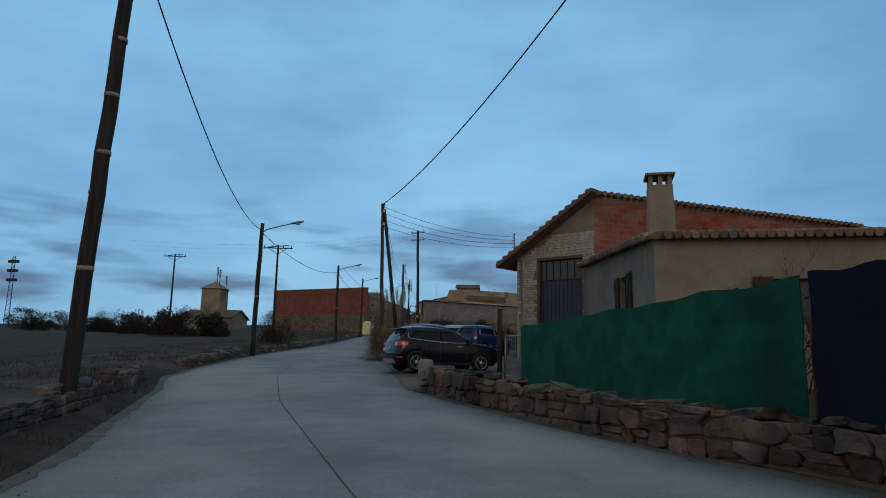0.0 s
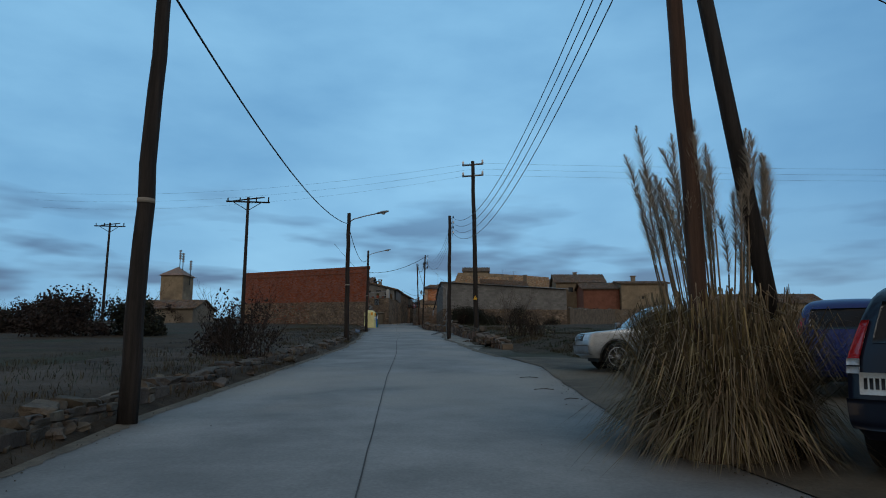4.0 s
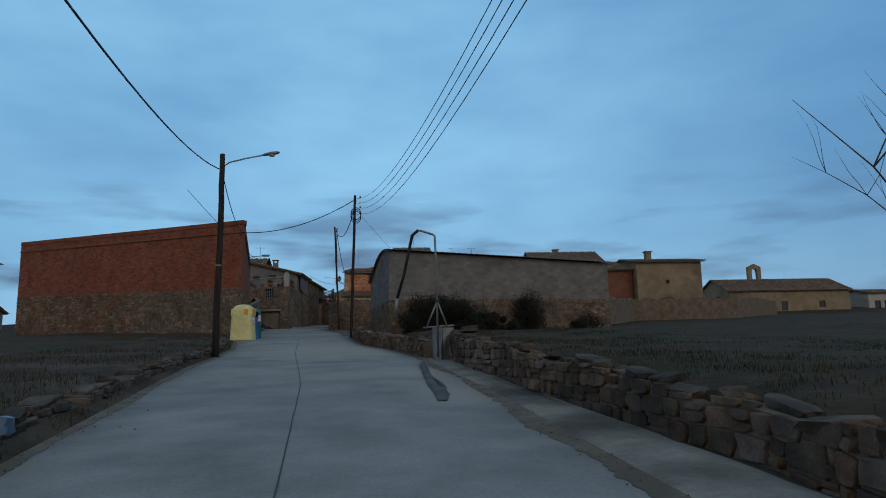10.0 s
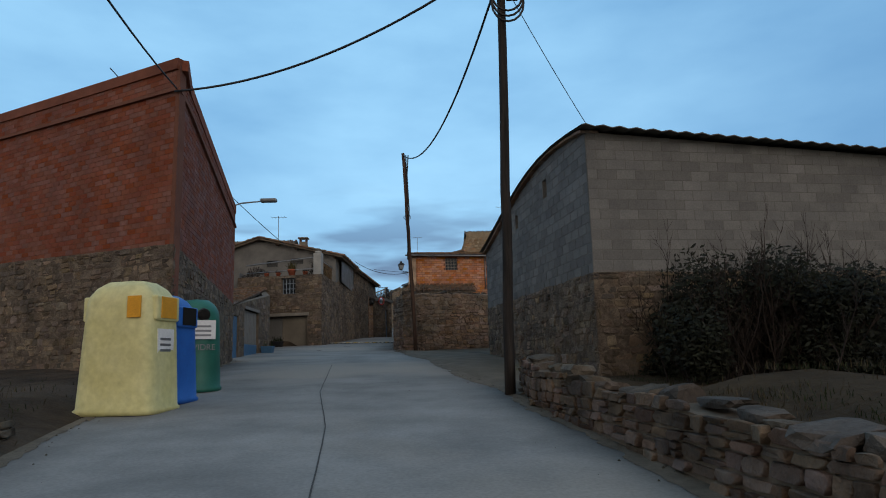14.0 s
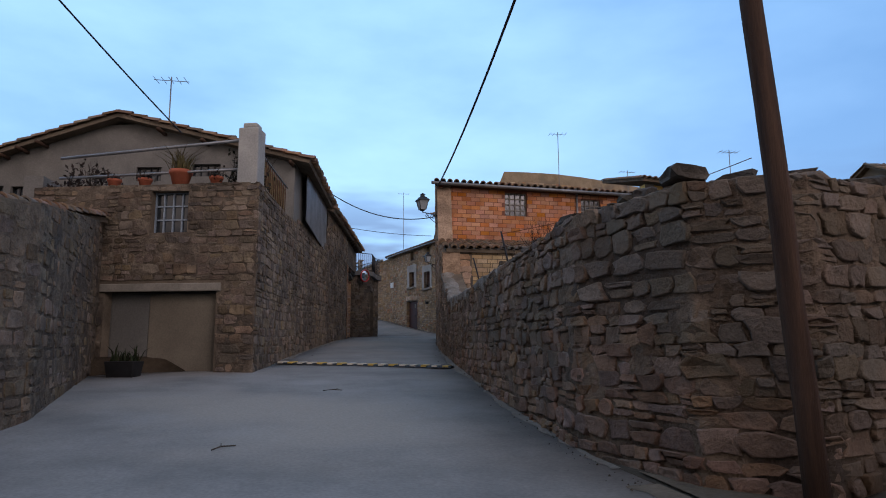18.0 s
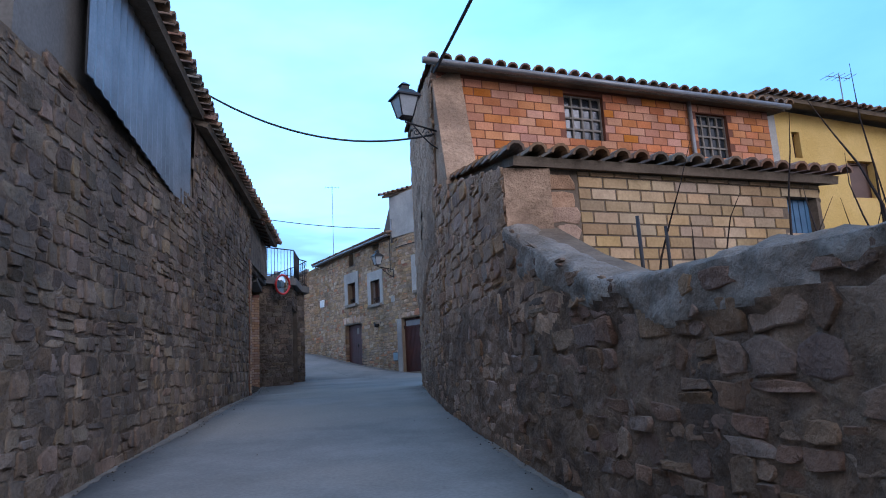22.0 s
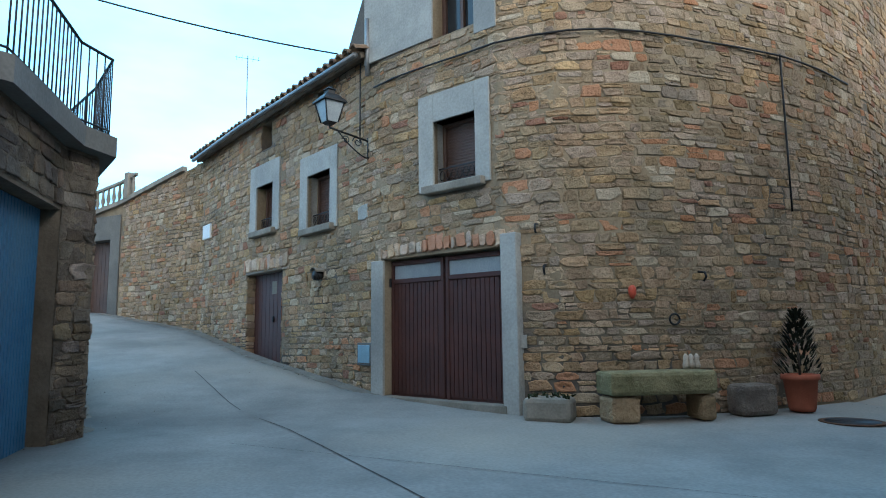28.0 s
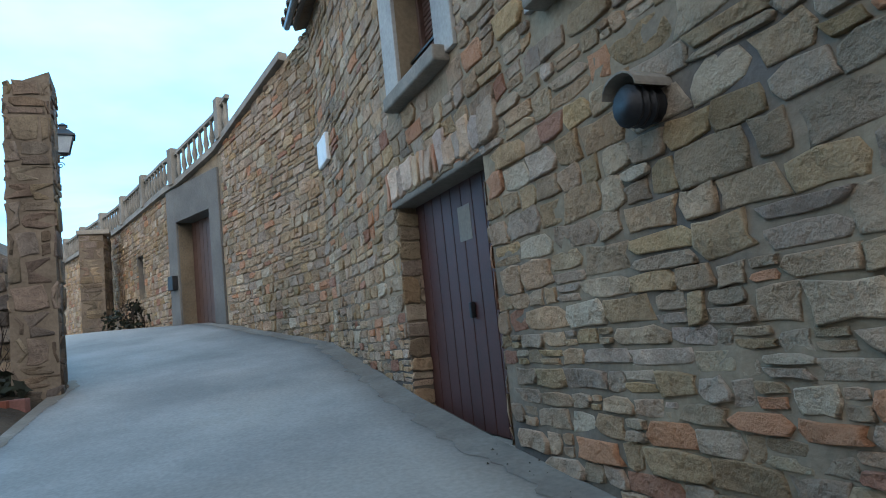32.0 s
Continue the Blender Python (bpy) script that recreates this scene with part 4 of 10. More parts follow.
    wbox("jamb", m, 1.14, 1.40, -0.2, 0.04, -0.3, 2.3, M_GREYP, h, "pale grey rendered door jamb", 0.015)
    wbox("threshold", m, -1.2, 1.2, -0.3, 0.05, -0.2, 0.02, M_SILL, h)
    # arch stones over the garage
    rng = random.Random(3)
    x = -1.3
    while x < 1.28:
        ww = rng.uniform(0.1, 0.19)
        zz = 9.45 + 0.07 * math.sin(math.pi * (x + 1.3) / 2.6)
        V, F = piece_data(run, o + 25.36 + x + 0.008, o + 25.36 + x + ww - 0.008, zz, zz + rng.uniform(0.14, 0.24), 0.036, rng, 0.28)
        link("arch_stone", V, F, M_STONE_P, w, "pale or pink arch stone", smooth=True)
        x += ww
    # eaves and roofs
    a, b = run.at(o + 15.4, 0.22, 12.98), run.at(o + 23.8, 0.22, 13.0)
    tiles("roof", h, a, b, run.at(o + 15.4, -4.5, 14.6), run.at(o + 23.8, -4.5, 14.6), seed=4)
    tube("gutter", [run.at(o + 15.4 + 8.4 * i / 10, 0.3, 12.93) for i in range(11)], 0.05, M_GALV, h, 8, "grey half-round gutter")
    tiles("roof", h, run.at(o + 23.6, 0.35, 14.62), run.at(o + 28.4, 0.35, 14.66), run.at(o + 23.6, -5, 15.9), run.at(o + 28.4, -5, 15.9), seed=6)
    m = run.frame_at(o + 23.75, 0)
    wbox("side_wall", m, -0.02, 0.25, -4.5, -0.46, 12.5, 14.6, M_GREYP, h, "pale plastered side wall above the lower roof", 0)
    tube("downpipe", [run.at(o + 23.85, 0.1, z) for z in (13.6, 13.0, 12.6)], 0.04, M_GALV, h)
    # back and inner closing walls
    bk = Run([END_PTS[-1], (3, 156), (-12, 172), END_PTS[0]], 1)
    backing("rear_wall", bk, lambda s: 8, lambda s: 12.0, 0.4, M_RENDER, h)
    return run, o, h


END_RUN, END_O, END_HOUSE = end_house()


M_MOSSY = mat("mossy_ochre_stone", (0.16, 0.135, 0.07), (0.3, 0.255, 0.14), 3.0, 0.93, 0.9, 20, c=(0.17, 0.16, 0.08), bump_dist=0.02)


def end_details():
    run, o = END_RUN, END_O
    # cornice and balustrade over the old wall
    t = thing("terrace_balustrade", "weathered cast balustrade along the terrace edge", "balustrade")
    def ztop(s):
        return end_top(s - o)
    pts = [run.at(s, 0.02, ztop(s) + 0.08) for s in [o - 9 + i * 0.87 for i in range(28)]]
    V, F = tube_data(pts, 0.1, 4)
    link("coping", V, F, M_SILL, t, "grey stone coping")
    pts = [p + Vector((0, 0, 0.66)) for p in pts]
    V, F = tube_data(pts[:25], 0.06, 4)
    link("handrail", V, F, M_SILL, t)
    for i in range(74):
        s = o - 8.0 + i * 0.27
        if i % 9 == 0:
            m = run.frame_at(s, ztop(s) + 0.1)
            wbox("pier", m, -0.11, 0.11, -0.1, 0.12, 0, 0.8, M_SILL, t)
        else:
            z = ztop(s) + 0.15
            lathe("baluster", [(0.045, 0), (0.03, 0.08), (0.062, 0.2), (0.04, 0.36), (0.03, 0.5), (0.045, 0.56)], M_SILL, t, 8, run.at(s, 0.02, z))
    # grey rendered bay and second garage in the old wall
    m = run.frame_at(o + 9.8, zr(run.at(o + 9.8).y))
    g = thing("side_garage", "grey rendered garage bay with a brown door", "garage")
    wbox("surround", m, -1.25, -0.8, -0.4, 0.05, -0.4, 3.0, M_RENDER, g, "grey cement surround")
    wbox("surround", m, 0.8, 1.25, -0.4, 0.05, -0.6, 3.0, M_RENDER, g)
    wbox("surround", m, -0.8, 0.8, -0.4, 0.05, 2.25, 3.0, M_RENDER, g)
    d = plank_door(g, m, 1.6, 2.25, 9, M_SHUTTER, 0.3, "brown ribbed garage door", "garage_door")
    wbox("letter_box", m, -1.1, -0.85, 0.05, 0.17, 0.8, 1.1, M_IRON, g, "dark letter box")
    # plaque, meter box, vent hood, wall niches
    m = run.frame_at(o + 16.0, 10.76)
    p = wbox("wall_plaque", m, -0.3, 0.3, 0.0, 0.07, 0, 0.37, M_WHITE, None, bevel=0.02)
    tagged(p, "blank white enamel plaque on the stone wall", "plaque")
    m = run.frame_at(o + 23.73, 7.8)
    mb = wbox("meter_box", m, -0.22, 0.2, 0.0, 0.06, 0, 0.36, M_BLOCK, None, bevel=0.01)
    tagged(mb, "light blue-grey metal meter box low on the wall", "meter box")
    wbox("lid", m, -0.18, 0.16, 0.06, 0.075, 0.04, 0.32, plain("meter_lid_blue", (0.22, 0.34, 0.42), 0.4), mb, "pale blue lid")
    m = run.frame_at(o + 22.22, 9.42) @ Matrix.Diagonal((0.75, 0.75, 0.75, 1))
    v = thing("flue_outlet", "short flue pipe under a bent tin hood", "flue")
    tube("pipe", [m @ Vector((0, -0.1, -0.07)), m @ Vector((0, 0.24, -0.09))], 0.075, M_IRON, v, 12)
    for i in range(3):
        tube("rib", [m @ Vector((0, 0.1 + i * 0.05, -0.085)), m @ Vector((0, 0.12 + i * 0.05, -0.086))], 0.09, M_IRON, v, 12)
    arc = [(0.14 * math.cos(a), 0.05 + 0.1 * math.sin(a) - 0.06) for a in [math.pi * k / 8 for k in range(9)]]
    V = [m @ Vector((x, y, z)) for y in (-0.02, 0.27) for x, z in arc] + [m @ Vector((x, y, z + 0.012)) for y in (-0.02, 0.27) for x, z in arc]
    F = [(i, i + 1, i + 10, i + 9) for i in range(8)] + [(i + 18, i + 27, i + 28, i + 19) for i in range(8)] + [(i + 9, i + 10, i + 28, i + 27) for i in range(8)]
    link("hood", V, F, M_SILL, v, "bent pale tin hood")
    # grey plaster patch between the windows
    m = run.frame_at(o + 23.6, 10.2)
    V, F = piece_data(run, o + 23.45, o + 23.75, 10.2, 10.45, 0.03, random.Random(9), 0.3)
    tagged(link("plaster_patch", V, F, M_GREYP), "pale plaster patch on the stone wall", "patch")
    # bench, blocks, pots
    m = run.frame_at(o + 28.3, zr(141) - 0.02, 0.12)
    b = thing("stone_bench", "mossy stone slab bench on two blocks", "bench")
    wbox("seat", m, -0.7, 0.7, 0.0, 0.46, 0.32, 0.6, M_MOSSY, b, "thick worn mossy ochre stone slab", 0.05)
    wbox("leg", m, -0.68, -0.3, 0.03, 0.42, 0, 0.31, M_STONE, b, "rough stone block", 0.05)
    wbox("leg", m, 0.48, 0.69, 0.03, 0.42, 0, 0.31, M_STONE, b, "rough stone block", 0.05)
    m = run.frame_at(o + 27.15, zr(141) - 0.03, 0.1)
    t = thing("stone_trough", "low hewn stone trough with moss", "trough")
    wbox("basin", m, -0.3, 0.3, 0.0, 0.4, 0, 0.3, M_SILL, t, "hewn stone basin", 0.06)
    moss = M_GREEN_GRASS
    rng = random.Random(2)
    for i in range(26):
        p = m @ Vector((rng.uniform(-0.24, 0.26), rng.uniform(0.05, 0.35), 0.29))
        tube("plant", [p, p + Vector((rng.uniform(-0.08, 0.08), rng.uniform(-0.08, 0.08), rng.uniform(0.03, 0.07)))], [0.02, 0.006], moss, t, 4)
    m = run.frame_at(o + 29.7, zr(141) - 0.03, 0.1)
    k = wbox("stone_block", m, -0.28, 0.28, 0, 0.35, 0, 0.4, M_STONE_B, None, bevel=0.07)
    tagged(k, "rough low stone block against the wall", "stone block")
    m = run.frame_at(o + 28.85, zr(141) + 0.58, 0.12)
    fg = thing("figurine", "small cream ceramic ornament standing on the bench", "ornament")
    for dx in (-0.07, 0.0, 0.08):
        lathe("figure", [(0.035, 0), (0.045, 0.05), (0.03, 0.11), (0.035, 0.15), (0.012, 0.19)], M_PLUME, fg, 10, m @ Vector((dx, 0.1, 0.0)))
    # potted conifer
    base = run.at(o + 30.5, 0.35, zr(141.2) - 0.02)
    p = thing("potted_conifer", "small dark conifer in a terracotta pot", "potted plant")
    lathe("pot", [(0.15, 0), (0.17, 0.05), (0.21, 0.4), (0.24, 0.41), (0.24, 0.48), (0.2, 0.48), (0.19, 0.4)], M_TERRA, p, 18, base, "terracotta pot")
    rng = random.Random(8)
    JV, JF = [], []
    for i in range(420):
        z = rng.random() ** 0.8
        r = 0.3 * (1 - z) ** 0.6 * (0.5 + 0.5 * rng.random()) + 0.02
        a = rng.random() * 6.28
        c = base + Vector((r * math.cos(a), r * math.sin(a), 0.45 + 0.85 * z))
        d = Vector((math.cos(a), math.sin(a), 1.2)).normalized() * 0.09
        sd = Vector((-math.sin(a), math.cos(a), 0)) * 0.018
        k = len(JV)
        JV += [c - sd, c + sd, c + d + sd * 0.3, c + d - sd * 0.3]
        JF.append((k, k + 1, k + 2, k + 3))
    link("foliage", JV, JF, M_LEAFDARK, p)
    tube("stem", [base + Vector((0, 0, 0.4)), base + Vector((0, 0, 1.1))], [0.02, 0.008], M_BARK, p, 6)

    # iron hooks, tile, flower holder and ring on the curved wall
    for s_, z, kind in ((27.1, 9.1, "hook"), (27.0, 9.65, "hook"), (29.2, 9.0, "hook"), (28.2, 8.72, "red"), (28.75, 8.45, "ring"), (26.75, 8.1, "tile")):
        m = run.frame_at(o + s_, z, 0.03)
        if kind == "tile":
            k = wbox("wall_tile", m, -0.08, 0.08, 0, 0.03, 0, 0.17, M_GREYP, None, bevel=0.005)
            tagged(k, "small pale grey tile set in the stone wall", "tile")
        elif kind == "red":
            k = lathe("wall_vase", [(0.02, 0), (0.05, 0.06), (0.055, 0.12), (0.03, 0.17)], plain("orange_red_glaze", (0.5, 0.07, 0.03), 0.5), None, 10, m.translation)
            tagged(k, "small orange-red vase hung on the stone wall", "vase")
        elif kind == "ring":
            k = tube("tether_ring", [m @ Vector((0.07 * math.cos(a), 0.04, 0.07 * math.sin(a))) for a in [j * math.pi / 6 for j in range(13)]], 0.014, M_IRON, None, 6)
            tagged(k, "rusty iron tether ring on the stone wall", "ring")
        else:
            k = tube("wall_hook", [m @ Vector(v) for v in ((0, -0.02, 0.08), (0, 0.1, 0.06), (0, 0.12, 0.0), (0, 0.07, -0.05))], 0.016, M_IRON, None, 6)
            tagged(k, "small dark iron hook on the stone wall", "hook", "wall hooks")
    # round manhole cover in the lane
    mc = thing("manhole_cover", "round dark iron manhole cover in the concrete", "manhole cover", (-9.7, 138.5, zr(138.5) + 0.012))
    lathe("cover", [(0.3, 0), (0.3, 0.014), (0.02, 0.016)], M_IRON, mc, 28)
    lathe("ring", [(0.36, 0), (0.36, 0.012), (0.31, 0.012)], M_RUST, mc, 28)
    # balcony and dark doorway where the wall runs into the side lane
    bal = thing("balcony", "small iron balcony on the stone wall", "balcony")
    m = run.frame_at(run.length - 8.5, 10.1)
    wbox("slab", m, -0.8, 0.8, 0, 0.55, -0.14, 0, M_SILL, bal, "thin stone slab")
    for i in range(15):
        tube("bar", [m @ Vector((-0.75 + 1.5 * i / 14, 0.5, 0)), m @ Vector((-0.75 + 1.5 * i / 14, 0.5, 0.9))], 0.011, M_IRON, bal, 5)
    for x in (-0.75, 0.75):
        for i in range(4):
            tube("bar", [m @ Vector((x, 0.1 + 0.12 * i, 0)), m @ Vector((x, 0.1 + 0.12 * i, 0.9))], 0.011, M_IRON, bal, 5)
    tube("handrail", [m @ Vector(v) for v in ((-0.75, 0, 0.9), (-0.75, 0.5, 0.9), (0.75, 0.5, 0.9), (0.75, 0, 0.9))], 0.018, M_IRON, bal, 6)
    m = run.frame_at(run.length - 8.2, zr(141) - 0.05, 0.06)
    # no opening is cut; a flat slab paints the doorway's unlit inside
    dd = wbox("side_door", m, -0.5, 0.5, -0.1, 0.0, 0, 2.1, M_DARK, END_HOUSE, "side doorway with its dark inside painted on a flat slab", 0.01)
    # conduit and cables along the curved wall
    tube("conduit", [run.at(o + 31.0, 0.06, z) for z in (10.0, 10.8, 11.6, 12.4)] , 0.015, M_IRON, END_HOUSE, 5)
    tube("wall_cable", [run.at(o + 24.0 + 0.5 * i, 0.07, 12.35 + 0.02 * math.sin(i)) for i in range(19)], 0.016, M_CABLE, END_HOUSE, 5)
    tube("wall_cable", [run.at(o + 23.6, 0.08, z) for z in (12.9, 12.4, 11.9, 11.5)], 0.013, M_CABLE, END_HOUSE, 5)
    # stove pipe on the lower roof
    fl = thing("stove_pipe", "short dark stove pipe with a cap on the tiled roof", "chimney pipe", tuple(run.at(o + 22.2, -1.4, 13.2)))
    lathe("pipe", [(0.1, 0), (0.1, 1.0), (0.08, 1.0)], M_IRON, fl, 12)
    lathe("cap", [(0.05, 1.08), (0.17, 1.1), (0.12, 1.2), (0.02, 1.22)], M_IRON, fl, 12)


end_details()


# ---- long stone house on the other side of the lane ----
LEFT_PTS = [(-25.6, 118.6), (-20.72, 117.7), (-20.62, 121.0), (-20.35, 124.6), (-19.9, 129.5), (-19.75, 131.5), (-19.64, 133.3)]


def left_house():
    run = Run(LEFT_PTS, 1)
    h = thing("terrace_house", "old rubble stone house with a roof terrace over the lane", "house")
    q = run.cum[1]
    base = lambda s: zr(run.at(s).y)
    def top(s):
        if s <= q + 0.01:
            return 10.15
        y = run.at(s).y
        return 10.15 if y < 122.4 else (10.3 if y < 127.4 else 11.58)
    # front openings: garage, barred window
    ops = [(1.75, 4.15, 5.3, 7.88), (2.65, 3.45, 9.12, 10.0)]
    w = backing("wall", run, base, top, 0.5, M_MORTAR_DARK, h, ops, "brown rubble stone wall")
    lay(run, base, top, (0.27, 0.17), w, (M_STONE_B, M_STONE_BI), 11, 0.036, ops + [(1.6, 4.3, 7.84, 8.12)], (q, q + 9, 9.0), limit=300, gap=0.02, jit=0.5, hvar=0.7, wave=0.06)
    smear("mortar", run, base, top, w, [M_SMEAR_L], 0.014, 0.018, 12, 0.06, None, ops + [(1.55, 4.35, 7.8, 8.12)], None, None, 0.0, 2.2, "grey-brown mortar smeared over the stones")
    m = run.frame_at(2.95, 5.85)
    d = wbox("garage_door", m, -1.2, 1.2, -0.3, -0.26, -0.3, 2.03, M_RENDER, h, "grey-brown canvas covered garage door", 0)
    for i, (x0, x1) in enumerate(((-1.17, -0.35), (-0.33, 1.16))):
        wbox("panel", m, x0, x1, -0.262, -0.235 + 0.02 * i, -0.1, 2.0, M_PLASTER if i else M_RENDER, d, bevel=0.015)
    wbox("lintel", m, -1.3, 1.3, -0.25, 0.06, 2.03, 2.2, M_SILL, h, "pale concrete lintel", 0.02)
    m = run.frame_at(3.05, 9.12)
    grid_window(h, m, 0.8, 0.88, 4, 3, plain("blue_grey_bars", (0.2, 0.25, 0.3), 0.5), 0.15, 0.04, "square window with pale bars")
    # terrace: corner pillar, rail, pots
    m = run.frame_at(q - 0.26, 10.1)
    p = wbox("pillar", m, -0.22, 0.22, -0.42, 0.02, 0, 1.25, M_GREYP, h, "pale plastered corner pillar", 0.03)
    wbox("pillar_top", m, -0.16, 0.16, -0.36, -0.04, 1.25, 1.38, M_GREYP, p, bevel=0.05)
    tube("rail", [run.at(0.4, -0.2, 10.85), run.at(q - 0.3, -0.2, 11.15)], 0.035, M_GALV, h)
    tube("rail", [run.at(0.4, -0.2, 10.4), run.at(q - 0.3, -0.2, 10.5)], 0.03, M_GALV, h)
    # terrace side railing with a reed screen along the lane
    for i in range(16):
        s = q + 0.2 + i * 0.24
        tube("rail_bar", [run.at(s, -0.15, 10.1), run.at(s, -0.15, 11.0)], 0.013, M_RUST, h, 5)
    tube("rail", [run.at(q + 0.1, -0.15, 11.0), run.at(q + 4.0, -0.15, 11.0)], 0.02, M_GALV, h)
    JV, JF = [], []
    rng = random.Random(4)
    for i in range(100):
        s = q + 0.8 + i * 0.032
        V, F = tube_data([run.at(s, -0.22, 10.12), run.at(s, -0.22, 10.95 + rng.random() * 0.08)], 0.013, 5)
        k = len(JV)
        JV += V
        JF += [tuple(a + k for a in f) for f in F]
    sc = link("reed_screen", JV, JF, M_REED, h, "dry reed screen tied to the railing")
    sc["kind"] = "stuff"
    # upper block behind the terrace with a corrugated side
    up = Run([(-29.9, 123.0), (-20.55, 121.87), (-20.3, 127.5)], 1)
    ql = up.cum[1]
    wins = [(0.55, 1.3, 10.63, 11.19), (1.5, 2.3, 10.6, 11.17), (5.0, 5.7, 11.28, 11.68), (6.55, 7.35, 11.4, 11.75)]
    backing("upper_wall", up, 8.5, lambda s: 11.75 if s > ql else 11.75 + 1.3 * (s / 4.5 if s < 4.5 else (ql - s) / (ql - 4.5)), 0.3, M_RENDER, h, wins, "grey-brown plastered gable")
    for a, b, za, zb in wins:
        grid_window(h, up.frame_at((a + b) / 2, za), b - a, zb - za, 4, 2, M_IRON, 0.1, 0.04)
    m = up.frame_at(up.cum[1] + 3.3, 0)
    cor = []
    JV, JF = [], []
    n = 40
    for i in range(n + 1):
        for z in (9.1, 11.6):
            JV.append(m @ Vector((-2.3 + 4.5 * i / n, 0.2 + (0.012 if i % 2 else -0.012), 11.68 if z > 10 else 10.3 - 0.3 * i / n)))
    JF = [(2 * i, 2 * i + 2, 2 * i + 3, 2 * i + 1) for i in range(n)]
    k = len(JV)
    JV += [v - m.col[1].to_3d() * 0.02 for v in JV]
    JF += [(f[3] + k, f[2] + k, f[1] + k, f[0] + k) for f in JF]
    link("corrugated_sheet", JV, JF, M_GALV, h, "grey corrugated sheet cladding")
    tiles("roof", h, (-20.1, 121.5, 11.75), (-19.9, 127.6, 11.75), (-25.4, 122.1, 13.12), (-25.3, 128, 13.12), seed=12)
    tiles("roof", h, (-30.3, 122.7, 11.62), (-30.2, 128, 11.62), (-25.4, 122.1, 13.12), (-25.3, 128, 13.12), seed=13)
    for i in range(9):
        f = i / 8
        p = Vector((-29.6, 122.85, 11.72)).lerp(Vector((-25.4, 122.3, 12.98)), f) if i < 5 else Vector((-25.4, 122.3, 12.98)).lerp(Vector((-20.6, 121.8, 11.72)), (i - 4) / 4)
        tube("purlin_end", [p + Vector((0.03, 0.2, -0.06)), p + Vector((-0.02, -0.42, -0.06))], 0.055, M_WOODBROWN, h, 4)
    # lower rear roof down the lane
    e0, e1 = (-19.85, 127.4, 11.62), (-19.1, 137.3, 11.5)
    tiles("roof", h, e0, e1, (-23.6, 127.4, 12.8), (-23.0, 137.3, 12.7), seed=14)
    for i in range(8):
        y = 133.6 + i * 0.5
        tube("rafter_end", [(-20.6, y, 11.78), (-19.3, y + 0.06, 11.44)], 0.055, M_WOODBROWN, h, 4)
    link("portal_wall", [(-20.0, 133.32, 10.35), (-19.66, 133.32, 10.35), (-19.42, 137.3, 10.4), (-19.8, 137.3, 10.4), (-20.0, 133.32, 11.5), (-19.66, 133.32, 11.5), (-19.42, 137.3, 11.4), (-19.8, 137.3, 11.4)],
         [(3, 2, 1, 0), (4, 5, 6, 7), (0, 1, 5, 4), (1, 2, 6, 5), (2, 3, 7, 6), (3, 0, 4, 7)], M_SMEAR_L, h, "earth-rendered wall over the portal beam")
    tube("portal_beam", [(-19.8, 133.1, 10.28), (-19.58, 137.5, 10.32)], 0.13, M_OLDWOODBEAM, h, 4, "dark timber beam over the portal")
    g = Run([(-26, 118.9), (-26.5, 135), (-20, 135.6)], -1)
    backing("rear_wall", g, lambda s: 6, lambda s: 10.5, 0.4, M_RENDER, h)
    ch = thing("chimney", "small square chimney with a tiled cap", "chimney", (-23.4, 126.2, 12.5))
    box("shaft", -0.25, 0.25, -0.25, 0.25, 0, 1.0, M_PLASTER, ch)
    for dx in (-0.2, 0.2):
        for dy in (-0.2, 0.2):
            box("post", dx - 0.04, dx + 0.04, dy - 0.04, dy + 0.04, 1.0, 1.22, M_BRICK_DK, ch)
    box("cap", -0.33, 0.33, -0.33, 0.33, 1.22, 1.3, M_TILE_O, ch)
    slab = link("terrace_slab", [(-25.6, 118.8, 10.1), (-20.85, 117.95, 10.1), (-20.75, 122.0, 10.1), (-25.9, 122.4, 10.1), (-25.6, 118.8, 9.9), (-20.85, 117.95, 9.9), (-20.75, 122.0, 9.9), (-25.9, 122.4, 9.9)],
                [(0, 1, 2, 3), (7, 6, 5, 4), (0, 4, 5, 1), (1, 5, 6, 2), (2, 6, 7, 3), (3, 7, 4, 0)], M_RENDER, h)
    return run, h


LEFT_RUN, LEFT_HOUSE = left_house()


